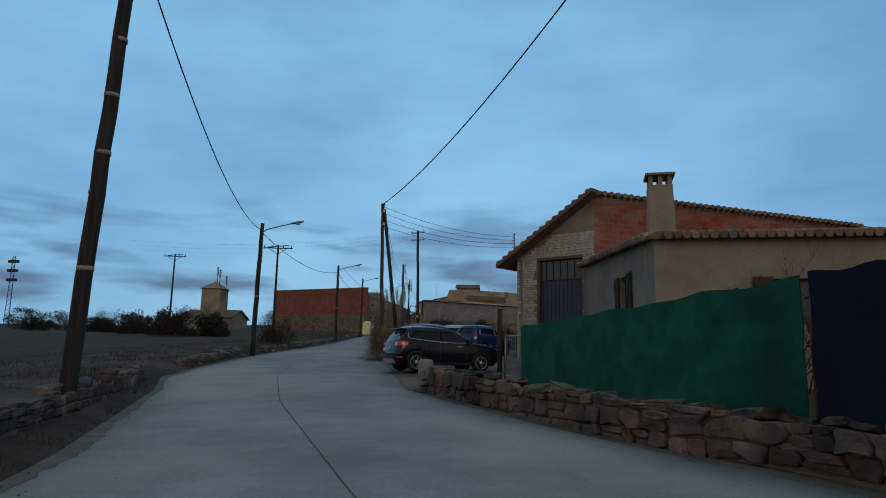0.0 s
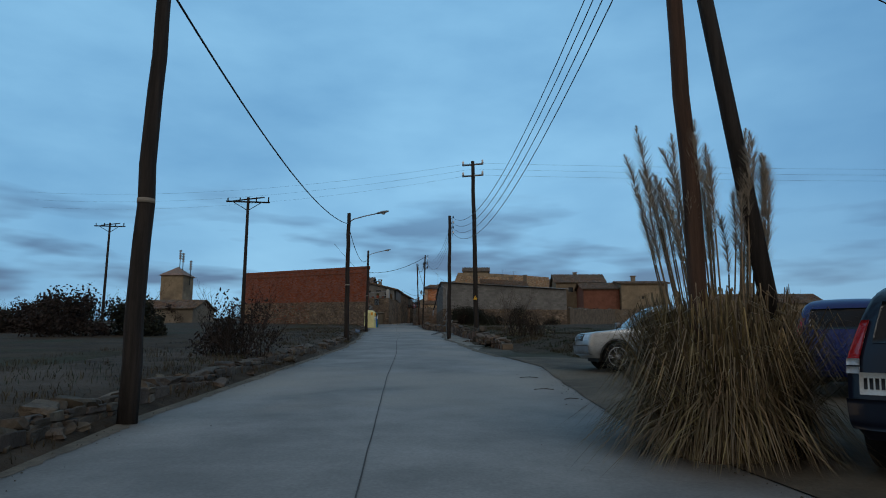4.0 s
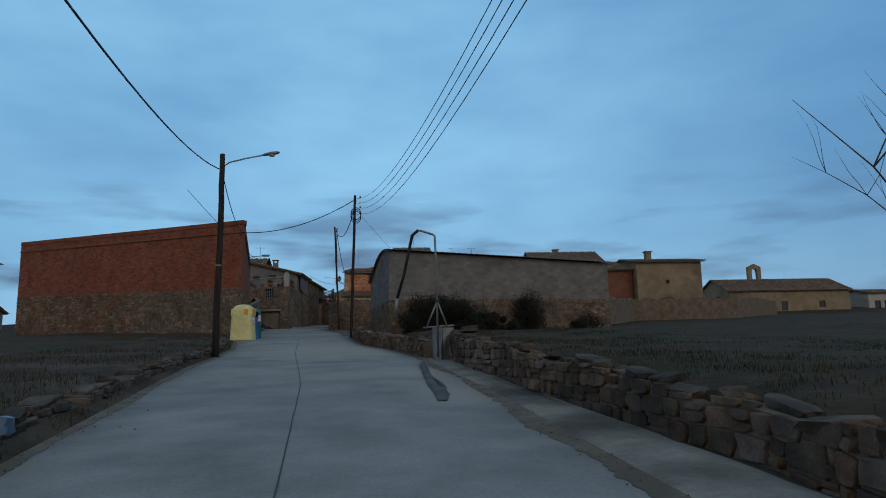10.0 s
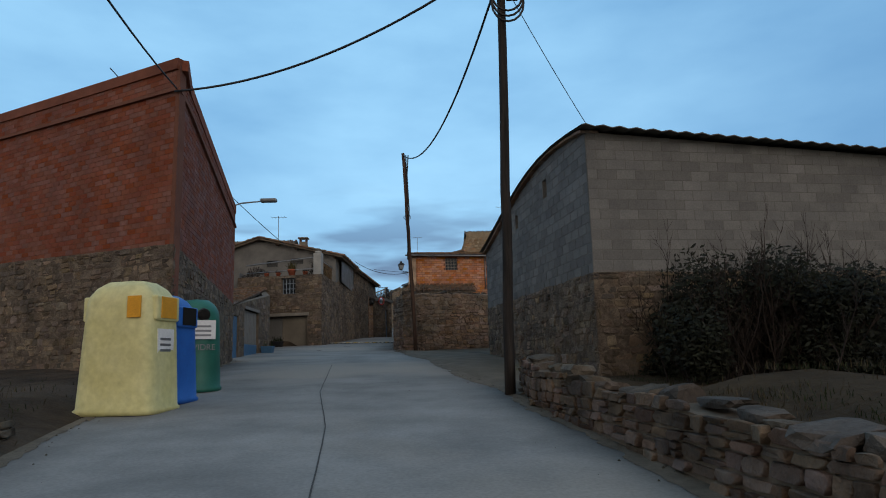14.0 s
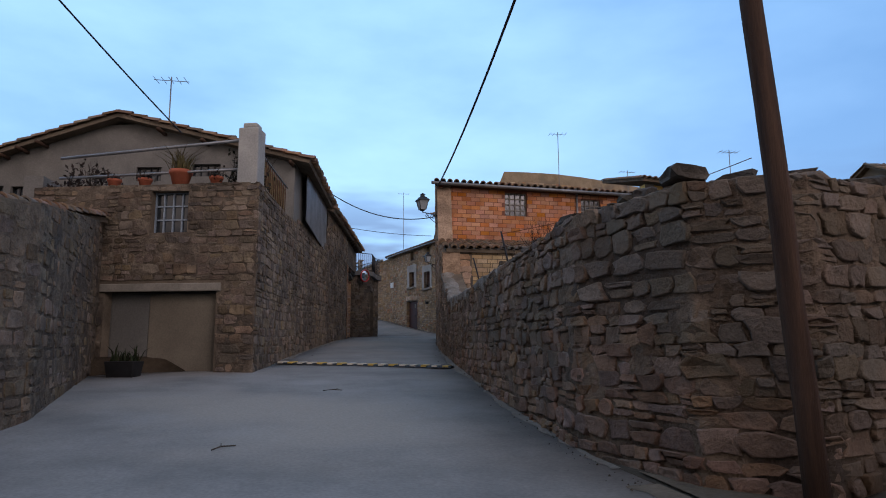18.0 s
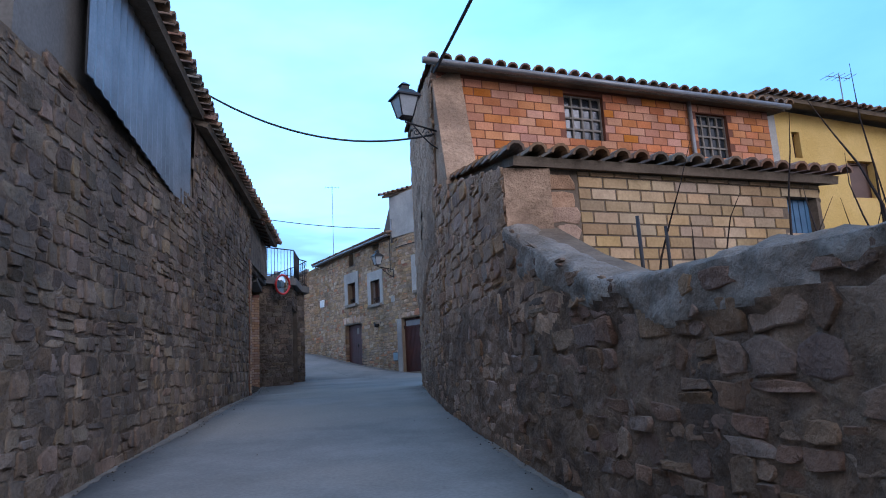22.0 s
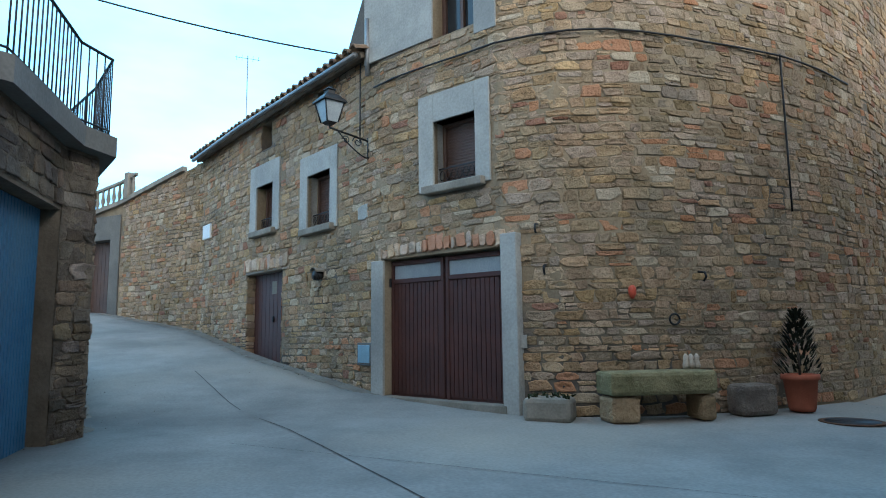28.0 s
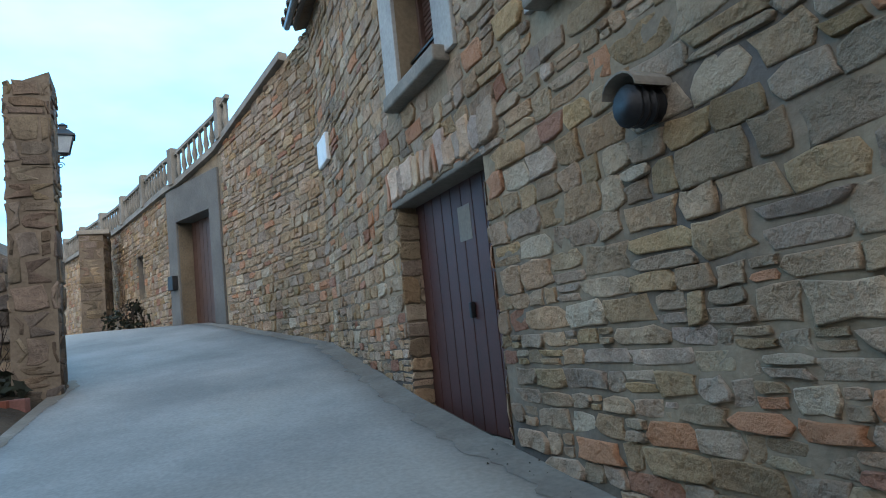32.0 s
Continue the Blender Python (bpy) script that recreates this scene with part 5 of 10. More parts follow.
def lean_to():
    """The blue-door shed past the long house, with its railed terrace."""
    h = thing("corner_outbuilding", "low stone outbuilding with a railed terrace on top", "outbuilding")
    run = Run([(-19.66, 133.32), (-20.9, 133.6), (-20.8, 137.6), (-19.55, 137.85), (-18.7, 138.45), (-18.55, 140.2), (-18.3, 140.62), (-18.65, 141.6), (-20.6, 145.8)], 1)
    o = run.cum[4]
    base = lambda s: zr(run.at(s).y)
    q5 = run.cum[5]
    ops = [(run.cum[1] + 0.2, run.cum[2] - 0.2, 6.5, 9.6), (run.cum[4] + 0.06, run.cum[5] - 0.03, 6.5, 9.65)]
    w = backing("wall", run, base, 10.35, 0.4, M_MORTAR_DARK, h, ops, "dark stone and render wall")
    lay(run, base, 10.3, (0.3, 0.17), w, (M_STONE_B, M_STONE_BI), 21, 0.03, ops, (0, 99, 12), gap=0.014, limit=200, hvar=0.8, jit=0.4)
    smear("mortar", run, base, 10.33, w, [M_SMEAR_L], 0.009, 0.017, 22, 0.06, None, ops)
    m = run.frame_at((run.cum[1] + run.cum[2]) / 2, 7.05)
    plank_door(h, m, run.cum[2] - run.cum[1] - 0.4, 2.55, 12, M_OLDWOODBEAM, 0.15, "dark brown plank door inside the portal", "portal_door")
    m = run.frame_at((run.cum[4] + run.cum[5]) / 2 + 0.015, 7.2)
    plank_door(h, m, 1.66, 2.45, 22, M_BLUEDOOR, 0.2, "blue corrugated sheet door", "door", 0.03)
    # projecting slab and iron railing
    pts = [run.at(s, 0.2) for s in (run.cum[3], run.cum[4], run.cum[5], run.cum[6], run.cum[7], run.length)]
    inn = [run.at(s, -0.6) for s in (run.cum[3], run.cum[4], run.cum[5], run.cum[6], run.cum[7], run.length)]
    V = [(p.x, p.y, z) for z in (10.35, 10.58) for p in pts + inn]
    n = len(pts)
    F = []
    for i in range(n - 1):
        F += [(i, i + 1, n + i + 1, n + i)[::-1], (2 * n + i, 2 * n + i + 1, 3 * n + i + 1, 3 * n + i), (i, i + 1, 2 * n + i + 1, 2 * n + i)]
    F += [(0, 2 * n, 3 * n, n), (n - 1, 2 * n - 1, 4 * n - 1, 3 * n - 1)]
    link("slab", V, F, M_RENDER, h, "projecting concrete terrace slab")
    path = []
    for i in range(n - 1):
        a, b = pts[i] * 0.88 + inn[i] * 0.12, pts[i + 1] * 0.88 + inn[i + 1] * 0.12
        k = max(1, int((b - a).length / 0.11))
        path += [a.lerp(b, j / k) for j in range(k)]
    r = thing("terrace_railing", "dark iron railing with thin upright bars", "railing")
    for p in path:
        tube("bar", [(p.x, p.y, 10.56), (p.x, p.y, 11.52)], 0.009, M_IRON, r, 5)
    tube("handrail", [(p.x, p.y, 11.52) for p in path], 0.018, M_IRON, r, 6)
    tube("bottom_rail", [(p.x, p.y, 10.66) for p in path], 0.012, M_IRON, r, 6)
    jr = Run([(-20.3, 136.9), (-19.66, 137.45)], 1)
    jb = backing("brick_jamb", jr, 7.0, 9.95, 0.2, M_BRICK_DK, h, (), "tan brick jamb of the niche")
    lay(jr, 7.1, 9.9, (0.26, 0.075), jb, (M_CLAYB, M_CLAYB), 23, 0.008, (), (0, 9, 12), gap=0.012, name="brick", joined="brickwork", flat=True, bond=True, limit=150)
    jr = Run([(-19.62, 132.98), (-19.6, 133.36), (-19.9, 133.4)], 1)
    jb = backing("brick_jamb", jr, 7.0, 10.3, 0.2, M_BRICK_DK, h, (), "pale brick quoin at the house end")
    lay(jr, 7.1, 10.3, (0.26, 0.075), jb, (M_CLAYB, M_CLAYB), 24, 0.012, (), (0, 9, 12), gap=0.012, name="brick", joined="brickwork", flat=True, bond=True, limit=120)
    # traffic mirror
    t = thing("traffic_mirror", "round convex traffic mirror with a red rim", "mirror")
    c = run.at(run.cum[3] + 0.4, 0.45, 10.3)
    mm = look(c, c + Vector((-0.75, 0.7, 0.08)))
    prof = [(0.0, 0.06), (0.12, 0.052), (0.22, 0.03), (0.28, 0.0)]
    V, F = [], []
    for rr, zz in prof[1:]:
        for k in range(24):
            a = k * math.pi / 12
            V.append(mm @ Vector((rr * math.cos(a), rr * math.sin(a), zz)))
    V.append(mm @ Vector((0, 0, 0.06)))
    for l in range(2):
        for k in range(24):
            a, b = l * 24 + k, l * 24 + (k + 1) % 24
            F.append((a, a + 24, b + 24, b))
    F += [(k, (k + 1) % 24, 72) for k in range(24)]
    mir = bpy.data.materials.new("mirror_glass")
    mir.use_nodes = True
    mir.node_tree.nodes["Principled BSDF"].inputs["Metallic"].default_value = 1.0
    mir.node_tree.nodes["Principled BSDF"].inputs["Roughness"].default_value = 0.06
    mir.node_tree.nodes["Principled BSDF"].inputs["Base Color"].default_value = (0.8, 0.82, 0.84, 1)
    link("mirror_face", V, F, mir, t, "convex mirror face", True)
    tube("rim", [mm @ Vector((0.3 * math.cos(a), 0.3 * math.sin(a), 0.0)) for a in [k * math.pi / 12 for k in range(25)]], 0.035, plain("red_plastic", (0.5, 0.03, 0.025), 0.4), t, 8, "red plastic rim")
    tube("bracket", [c, run.at(run.cum[3] + 0.4, 0.0, 10.2)], 0.025, M_GALV, t)
    box("back_roof", -24, -19.6, 135.5, 145.5, 10.1, 10.33, M_RENDER, h)


lean_to()


# ---- orange brick house and its garden wall ----
def orange_house():
    h = thing("orange_brick_house", "brick and stone house with orange hollow brick upper storey", "house")
    side = Run([(-15.42, 133.2), (-15.95, 129.5), (-16.17, 126.95), (-16.36, 122.9)], 1)
    base = lambda s: zr(side.at(s).y)
    q, e = side.cum[2], side.cum[3]
    def top(s):
        if s <= q:
            return 13.4 - 0.95 * s / q
        return 10.4 - 0.95 * min(1, (s - q) / (e - q))
    slits = [(1.6, 1.74, 10.4, 11.1), (3.9, 4.02, 10.0, 10.5)]
    w = backing("side_wall", side, base, top, 0.5, M_EARTH, h, slits, "earth-rendered rubble side wall")
    lay(side, base, lambda s: 8.9 + 0.35 * math.sin(s * 1.1 + 2) + 0.06 * s, (0.22, 0.12), w, (M_STONE_E, M_STONE_EI), 31, 0.034, (), (0, 20, 12), gap=0.016, jit=0.6, limit=200, hvar=0.9, wave=0.12, s_range=(0, q - 0.3))
    lay(side, base, top, (0.29, 0.17), w, (M_STONE_E, M_STONE_EI), 30, 0.042, (), (0, 20, 12), gap=0.016, jit=0.55, limit=160, hvar=0.8, wave=0.08, s_range=(q - 0.3, side.length))
    def coat(s, z):
        line = 8.75 + 0.35 * math.sin(s * 1.1 + 2) + 0.06 * s
        if s < q - 0.2:
            return 0.034 if z > line else (-0.004 if z > 7.6 else 0.006)
        return -0.006 if z > 8.25 else 0.012
    # darker render tone below a ragged line towards the wall's foot
    def dark_foot(s, z):
        return 1 if z < 7.75 + 0.12 * (s - 4) + 0.5 * noise.noise(Vector((s * 0.9, z * 1.5, 6))) and s > 2.5 else 0
    smear("render_coat", side, base, top, w, [M_EARTH, M_EARTH_DARK], 0.023, 0.026, 43, 0.05, None, slits, coat, dark_foot, 0.0, 2.0, "brown earth render worn off the lower stones")
    # upper brick front
    fr = Run([(-16.1, 126.9), (-8.7, 128.0)], 1)
    ops = [(2.5, 3.35, 11.45, 12.32), (5.55, 6.35, 11.3, 12.22)]
    w2 = backing("upper_front", fr, 7.8, lambda s: 12.45 - 0.05 * s / 7.5, 0.3, M_BRICK_DK, h, ops, "orange hollow brick upper front")
    lay(fr, 9.6, lambda s: 12.43 - 0.05 * s / 7.5, (0.34, 0.155), w2, (M_OBRICK, M_OBRICK_I), 33, 0.008, ops, (0, 9, 14), limit=220, gap=0.014, name="brick", joined="brickwork", flat=True, bond=True)
    for (a, b, za, zb) in ops:
        grid_window(h, fr.frame_at((a + b) / 2, za), b - a, zb - za, 4, 4, M_OLDWOOD, 0.08, 0.045, "old multi-pane window with missing panes")
    tiles("roof", h, (-16.2, 126.65, 12.52), (-8.4, 127.8, 12.46), (-15.6, 132.8, 13.55), (-8.4, 133.3, 13.5), seed=32, length=0.5)
    tube("gutter", [(-16.4, 126.5, 12.46), (-8.4, 127.68, 12.4)], 0.06, M_GALV, h)
    tube("downpipe", [fr.at(5.35, 0.07, z) for z in (12.4, 11.0, 10.1)], 0.045, M_GALV, h)
    # lower lean-to front
    lo = Run([(-16.24, 122.92), (-12.0, 123.5), (-11.95, 127.4)], 1)
    ops2 = [(3.72, 4.22, 8.84, 9.3)]
    w3 = backing("lower_front", lo, 7.2, lambda s: 9.5 if s < lo.cum[1] else 9.5 + 0.8 * (s - lo.cum[1]) / 3.9, 0.35, M_MORTAR_DARK, h, ops2, "pale hollow brick lower front")
    lay(lo, 7.2, 9.46, (0.32, 0.13), w3, (M_PALEBRICK, M_PALEBRICK_I), 35, 0.012, ops2, (0, 5, 12), gap=0.018, name="brick", joined="brickwork", flat=True, bond=True, s_range=(0.75, lo.cum[1]), limit=150)
    lay(lo, 7.2, 9.46, (0.3, 0.16), w3, (M_STONE_E, M_STONE_EI), 36, 0.025, (), None, gap=0.015, jit=0.5, s_range=(0, 0.73))
    lay(lo, 7.2, lambda s: 9.45 + 0.8 * (s - lo.cum[1]) / 3.9, (0.3, 0.16), w3, (M_STONE_B, M_STONE_BI), 39, 0.025, (), None, gap=0.015, jit=0.5, s_range=(lo.cum[1], lo.length))
    m = lo.frame_at(3.97, 8.84)
    plank_door(h, m, 0.5, 0.46, 5, M_BLUEDOOR, 0.1, "small blue shutter", "shutter")
    tiles("lean_to_roof", h, (-16.28, 122.78, 9.55), (-11.8, 123.36, 9.55), (-16.05, 126.85, 10.42), (-11.8, 127.4, 10.42), seed=37)
    bk = Run([(-8.7, 128.0), (-8.4, 134), (-15.38, 133.25)], 1)
    backing("rear_wall", bk, 7, 12.4, 0.4, M_RENDER, h)
    # yellow house behind
    y = thing("yellow_house", "ochre yellow plastered house with a tiled eave", "house")
    yr = Run([(-7.0, 130.2), (0.5, 130.8)], 1)
    ops3 = [(0.9, 1.15, 12.2, 12.9), (2.6, 3.5, 11.2, 12.2), (4.6, 5.6, 11.0, 12.0)]
    backing("wall", yr, 8, lambda s: 13.5 - 0.08 * s, 0.4, M_YELLOW, y, ops3, "ochre yellow plaster wall")
    for a_, b_, za, zb in ops3:
        m = yr.frame_at((a_ + b_) / 2, za)
        wn = wbox("window", m, -(b_ - a_) / 2, (b_ - a_) / 2, -0.25, -0.2, 0, zb - za, M_SHUTTER, y, "dark brown window", 0)
        wbox("frame", m, -(b_ - a_) / 2, (b_ - a_) / 2, -0.2, -0.15, zb - za - 0.06, zb - za, M_SHUTTER, wn)
    tiles("roof", y, (-7.3, 129.6, 13.6), (0.8, 130.2, 13.0), (-7.2, 134.8, 14.8), (0.8, 135.4, 14.4), seed=38)
    backing("side_wall", Run([(-7.0, 138), (-7.0, 130.2)], 1), 8, 13.5, 0.4, M_GREYP, y)


orange_house()


# ---- grey block barn ----
def barn():
    h = thing("block_barn", "grey concrete block barn on a rubble base with a corrugated roof", "barn")
    run = Run([(-12.73, 104.1), (-11.4, 94.7), (2.6, 96.9), (2.3, 105.5)], 1)
    q = run.cum[1]
    base = lambda s: zr(run.at(s).y) - 0.1
    def gable(t):
        return 8.92 + 1.03 * t + 0.55 * math.sin(math.pi * t ** 1.35)
    def top(s):
        if s < q:
            return gable(s / q)
        if s < run.cum[2]:
            return 9.95 - 0.65 * (s - q) / (run.cum[2] - q)
        return 9.3 - 0.06 * (s - run.cum[2])
    ops = [(3.92, 4.18, 8.99, 9.39), (6.56, 6.86, 9.24, 9.70)]
    w = backing("wall", run, base, top, 0.3, M_RENDER, h, ops, "grey cement wall")
    lay(run, lambda s: 7.0, top, (0.42, 0.21), w, (M_BLOCK, M_BLOCK_I), 51, 0.007, ops, (0, q, 12), 0.012, name="block", joined="blockwork", flat=True, bond=True, limit=300, s_range=(0, q))
    lay(run, lambda s: 7.05, top, (0.42, 0.21), w, (M_BLOCK, M_BLOCK_I), 52, 0.004, ops, None, 0.01, name="block", joined="blockwork", flat=True, bond=True, s_range=(q, run.cum[2]))
    lay(run, base, 7.0, (0.3, 0.17), w, (M_STONE_B, M_STONE_BI), 53, 0.034, (), (0, q + 6, 9), gap=0.02, limit=300, skip=0.06, jit=0.5, hvar=0.8, wave=0.08)
    smear("mortar", run, base, lambda s: 7.02 + 0.05 * noise.noise(Vector((s, 1, 2))), w, [M_SMEAR_L], 0.016, 0.02, 54, 0.08, (0, run.cum[2]))
    for a, b, za, zb in ops:
        # the shade in the opening is painted by a black back panel
        wbox("vent_hole", run.frame_at((a + b) / 2, za), -(b - a) / 2, (b - a) / 2, -0.29, -0.27, 0, zb - za, M_DARK, w, bevel=0)
    # corrugated fibre-cement roof
    for nm, (e0, e1, r0, r1) in {"roof": ((-11.55, 94.55, 9.99), (2.9, 96.75, 9.34), (-12.95, 104.3, 9.0), (2.6, 105.9, 8.6))}.items():
        n = 160
        e0, e1, r0, r1 = map(Vector, (e0, e1, r0, r1))
        V, F = [], []
        for i in range(n + 1):
            t = i / n
            dz = Vector((0, 0, 0.022 * math.sin(t * n * 0.5 * math.pi)))
            e, r = e0.lerp(e1, t), r0.lerp(r1, t)
            e = e + (e - r).normalized() * 0.18
            m = 10
            for j in range(m + 1):
                c = e.lerp(r, j / m) + dz + Vector((0, 0, 0.55 * math.sin(math.pi * (1 - j / m) ** 1.35)))
                V += [c, c - Vector((0, 0, 0.02))]
        w_ = 2 * (m + 1)
        for i in range(n):
            F.append((i * w_, i * w_ + 1, i * w_ + w_ + 1, i * w_ + w_))
            for j in range(m):
                k = i * w_ + 2 * j
                F += [(k, k + w_, k + w_ + 2, k + 2), (k + 1, k + 3, k + w_ + 3, k + w_ + 1)]
        link(nm, V, F, M_RENDER, h, "grey corrugated fibre-cement roof")
    rng = random.Random(6)
    for i in range(22):
        s = q * (i + 0.5) / 22
        m = run.frame_at(s, top(s) - 0.02)
        bm = bmesh.new()
        box_bm(bm, -0.24, 0.24, -0.3, 0.12, 0, 0.06, 0.015)
        bmesh.ops.transform(bm, matrix=m @ pose(0, 0, 0, 0, -math.degrees(math.atan2(top(min(s + 0.2, q - 0.01)) - top(s - 0.2), 0.4)) + rng.uniform(-5, 5), 0), verts=bm.verts)
        part("verge_tile", bm, M_TILE_O, h, "cement-bedded verge tile")
    backing("rear_wall", Run([(2.3, 105.5), (-12.7, 104.1)], 1), 5, 8.4, 0.3, M_RENDER, h)


barn()


# ---- red brick barn ----
def red_barn():
    h = thing("red_brick_barn", "long red brick barn on a grey rubble stone base", "barn")
    run = Run([(-37.8, 105.0), (-19.9, 95.0), (-21.45, 104.2), (-39, 115)], 1)
    q = run.cum[1]
    base = lambda s: zr(run.at(s).y) - 0.1 if s > q else 4.6 + 0.9 * (q - s) / q
    def top(s):
        if s < q:
            return 11.75 + 0.45 * (q - s) / q
        return 11.75 - 1.1 * min(1, (s - q) / 9.3)
    band = lambda s: 7.86 + (0.55 * (q - s) / q if s < q else -0.05 * (s - q))
    w = backing("wall", run, base, top, 0.35, M_BRICK_DK, h, (), "red brick wall")
    lay(run, band, lambda s: top(s) - 0.0, (0.27, 0.115), w, (M_BRICK, M_BRICK_I), 61, 0.006, (), (q - 3.2, q + 5.5, 9.4), 0.012, name="brick", joined="brickwork", flat=True, bond=True, limit=220, s_range=(0, q + 9.3))
    lay(run, base, band, (0.30, 0.17), w, (M_STONE_B, M_STONE_BI), 62, 0.035, (), (q - 6, q + 9, 9), gap=0.02, limit=300, s_range=(0, q + 9.3), skip=0.05, jit=0.5, hvar=0.8, wave=0.08)
    smear("mortar", run, base, band, w, [M_SMEAR_L], 0.016, 0.02, 63, 0.08, (q - 9, q + 9.3))
    # brick parapet course and eave line
    for a, b in ((0, q), (q, q + 9.35)):
        pts = [run.at(a + (b - a) * i / 8, 0.03, top(a + (b - a) * i / 8) - 0.55) for i in range(9)]
        V, F = tube_data(pts, 0.055, 4)
        link("string_course", V, F, M_BRICK_DK, h, "projecting brick string course")
        pts = [run.at(a + (b - a) * i / 8, -0.1, top(a + (b - a) * i / 8) + 0.03) for i in range(9)]
        V, F = tube_data(pts, 0.18, 4)
        link("coping", V, F, M_BRICK, h, "brick coping")
    # roof inside the parapet
    link("roof", [run.at(0.2, -0.3, 11.6), run.at(q - 0.2, -0.3, 11.3), run.at(q + 9.2, -0.3, 10.3), run.at(run.length - 0.2, -0.3, 10.6)], [(0, 1, 2, 3)], M_TILE_O, h)


red_barn()


# ---- poles, lamps and cables ----
def wood_pole(name, base, top, r0=0.14, r1=0.095, material=None, label="tall tarred wooden utility pole", bands=()):
    t = thing(name, label, "utility pole", group="utility poles")
    base, top = Vector(base), Vector(top)
    n = 12
    rng = random.Random(int(base.y * 7))
    pts = [base.lerp(top, i / n) + Vector((rng.uniform(-1, 1), rng.uniform(-1, 1), 0)) * 0.018 for i in range(n + 1)]
    pts[0] = base - Vector((0, 0, 0.4))
    tube("shaft", pts, [r0 + (r1 - r0) * i / n for i in range(n + 1)], material or M_WOODPOLE, t, 12)
    for f in bands:
        p = base.lerp(top, f)
        r = r0 + (r1 - r0) * f + 0.004
        tube("band", [p - Vector((0, 0, 0.03)), p + Vector((0, 0, 0.03))], r, M_SILL, t, 12, "pale painted band")
    return t


def insulators(t, top, side, n=4, step=0.3):
    """A row of pin insulators down a pole."""
    for i in range(n):
        p = Vector(top) - Vector((0, 0, 0.12 + i * step))
        q = p + Vector(side) * 0.22
        tube("pin", [p, q, q + Vector((0, 0, 0.08))], 0.012, M_IRON, t, 5)
        lathe("insulator", [(0.02, 0), (0.045, 0.02), (0.04, 0.06), (0.025, 0.09), (0.03, 0.11), (0.01, 0.13)], M_WHITE if i % 2 else M_IRON, t, 10, q + Vector((0, 0, 0.05)))


def street_lamp(base, top, arm=(1.5, 0.15, 0.18), group="lane street lamps"):
    t = wood_pole("street_lamp", base, top, 0.125, 0.09, None, "tarred wooden pole with a curved lamp arm", (0.42,))
    t["category"] = "street lamp"
    t["group"] = group
    top = Vector(top)
    d = Vector(arm)
    a = top - Vector((0, 0, 0.75))
    pts = [a + Vector((0.06, 0, 0)), a + d * 0.03 + Vector((0, 0, 0.3)), a + d * 0.16 + Vector((0, 0, 0.42)), a + d * 0.55 + Vector((0, 0, 0.52)), a + d * 0.9 + Vector((0, 0, 0.58))]
    tube("arm", pts, 0.028, M_GALV, t, 8, "thin curved steel arm")
    e = pts[-1]
    dn = d.normalized()
    mm = look(e, e + dn, 0)
    V, F = [], []
    prof = [(0.0, 0.035, 0.03), (0.1, 0.09, 0.06), (0.35, 0.13, 0.085), (0.55, 0.11, 0.07), (0.66, 0.05, 0.035)]
    for l, w, hh in prof:
        for k in range(12):
            an = 2 * math.pi * k / 12
            s_ = math.sin(an)
            V.append(e + dn * l + dn.cross(Vector((0, 0, 1))).normalized() * math.cos(an) * w + Vector((0, 0, s_ * hh * (1.0 if s_ > 0 else 0.55) + l * 0.08)))
    for i in range(4):
        for k in range(12):
            a_, b_ = i * 12 + k, i * 12 + (k + 1) % 12
            F.append((a_, b_, b_ + 12, a_ + 12))
    F += [tuple(range(12))[::-1], tuple(range(48, 60))]
    link("lamp_head", V, F, M_GALV, t, "grey cobra lamp head", True)
    m = e + dn * 0.38 + Vector((0, 0, -0.035))
    lathe("diffuser", [(0.02, -0.045), (0.09, -0.03), (0.11, 0.0), (0.1, 0.03)], M_FROST, t, 12, m, "unlit pale diffuser", (1, 1))
    return t


L1, L2, L3 = (-11.68, 30.05), (-13.85, 53.85), (-17.42, 79.8)
wood_pole("utility_pole", (-6.15, 8.9, 0.45), (-5.95, 9.1, 8.2), 0.125, 0.1, M_WOODPOLE, "tall dark wooden pole leaning over the verge", (0.27, 0.42, 0.5, 0.62, 0.74, 0.88))
street_lamp((*L1, 1.6), (-11.63, 30.1, 7.75))
street_lamp((*L2, 2.9), (-13.88, 53.82, 9.15))
street_lamp((*L3, 4.25), (-17.36, 79.8, 11.3))
# twin-pole by the pampas clump: post and raking strut
PA = wood_pole("utility_pole", (-5.22, 28.25, 1.26), (-5.38, 28.3, 8.27), 0.09, 0.07, M_WOODBROWN, "brown wooden pole joined to a raking strut")
tube("strut", [(-4.42, 28.25, 1.2), (-5.3, 28.3, 8.0)], [0.088, 0.07], M_WOODPOLE, PA, 12, "raking wooden strut")
insulators(PA, (-5.42, 28.35, 8.22), (0.6, -0.5, 0))
PC = wood_pole("utility_pole", (-7.5, 58.3, 2.9), (-7.66, 57.9, 13.0), 0.15, 0.1, M_WOODPOLE, "heavy dark pole with a yellow warning sign")
for i, dz in enumerate((0.1, 0.75)):
    c = Vector((-7.66, 57.9, 12.9 - dz))
    tube("cross_arm", [c + Vector((-0.6, 0.15, 0)), c + Vector((0.6, -0.15, 0))], 0.05, M_GALV, PC, 6)
    for x in (-0.55, 0.55):
        lathe("insulator", [(0.03, 0), (0.07, 0.03), (0.05, 0.09), (0.07, 0.12), (0.03, 0.2)], M_WHITE, PC, 10, c + Vector((x, -x * 0.25, 0.05)))
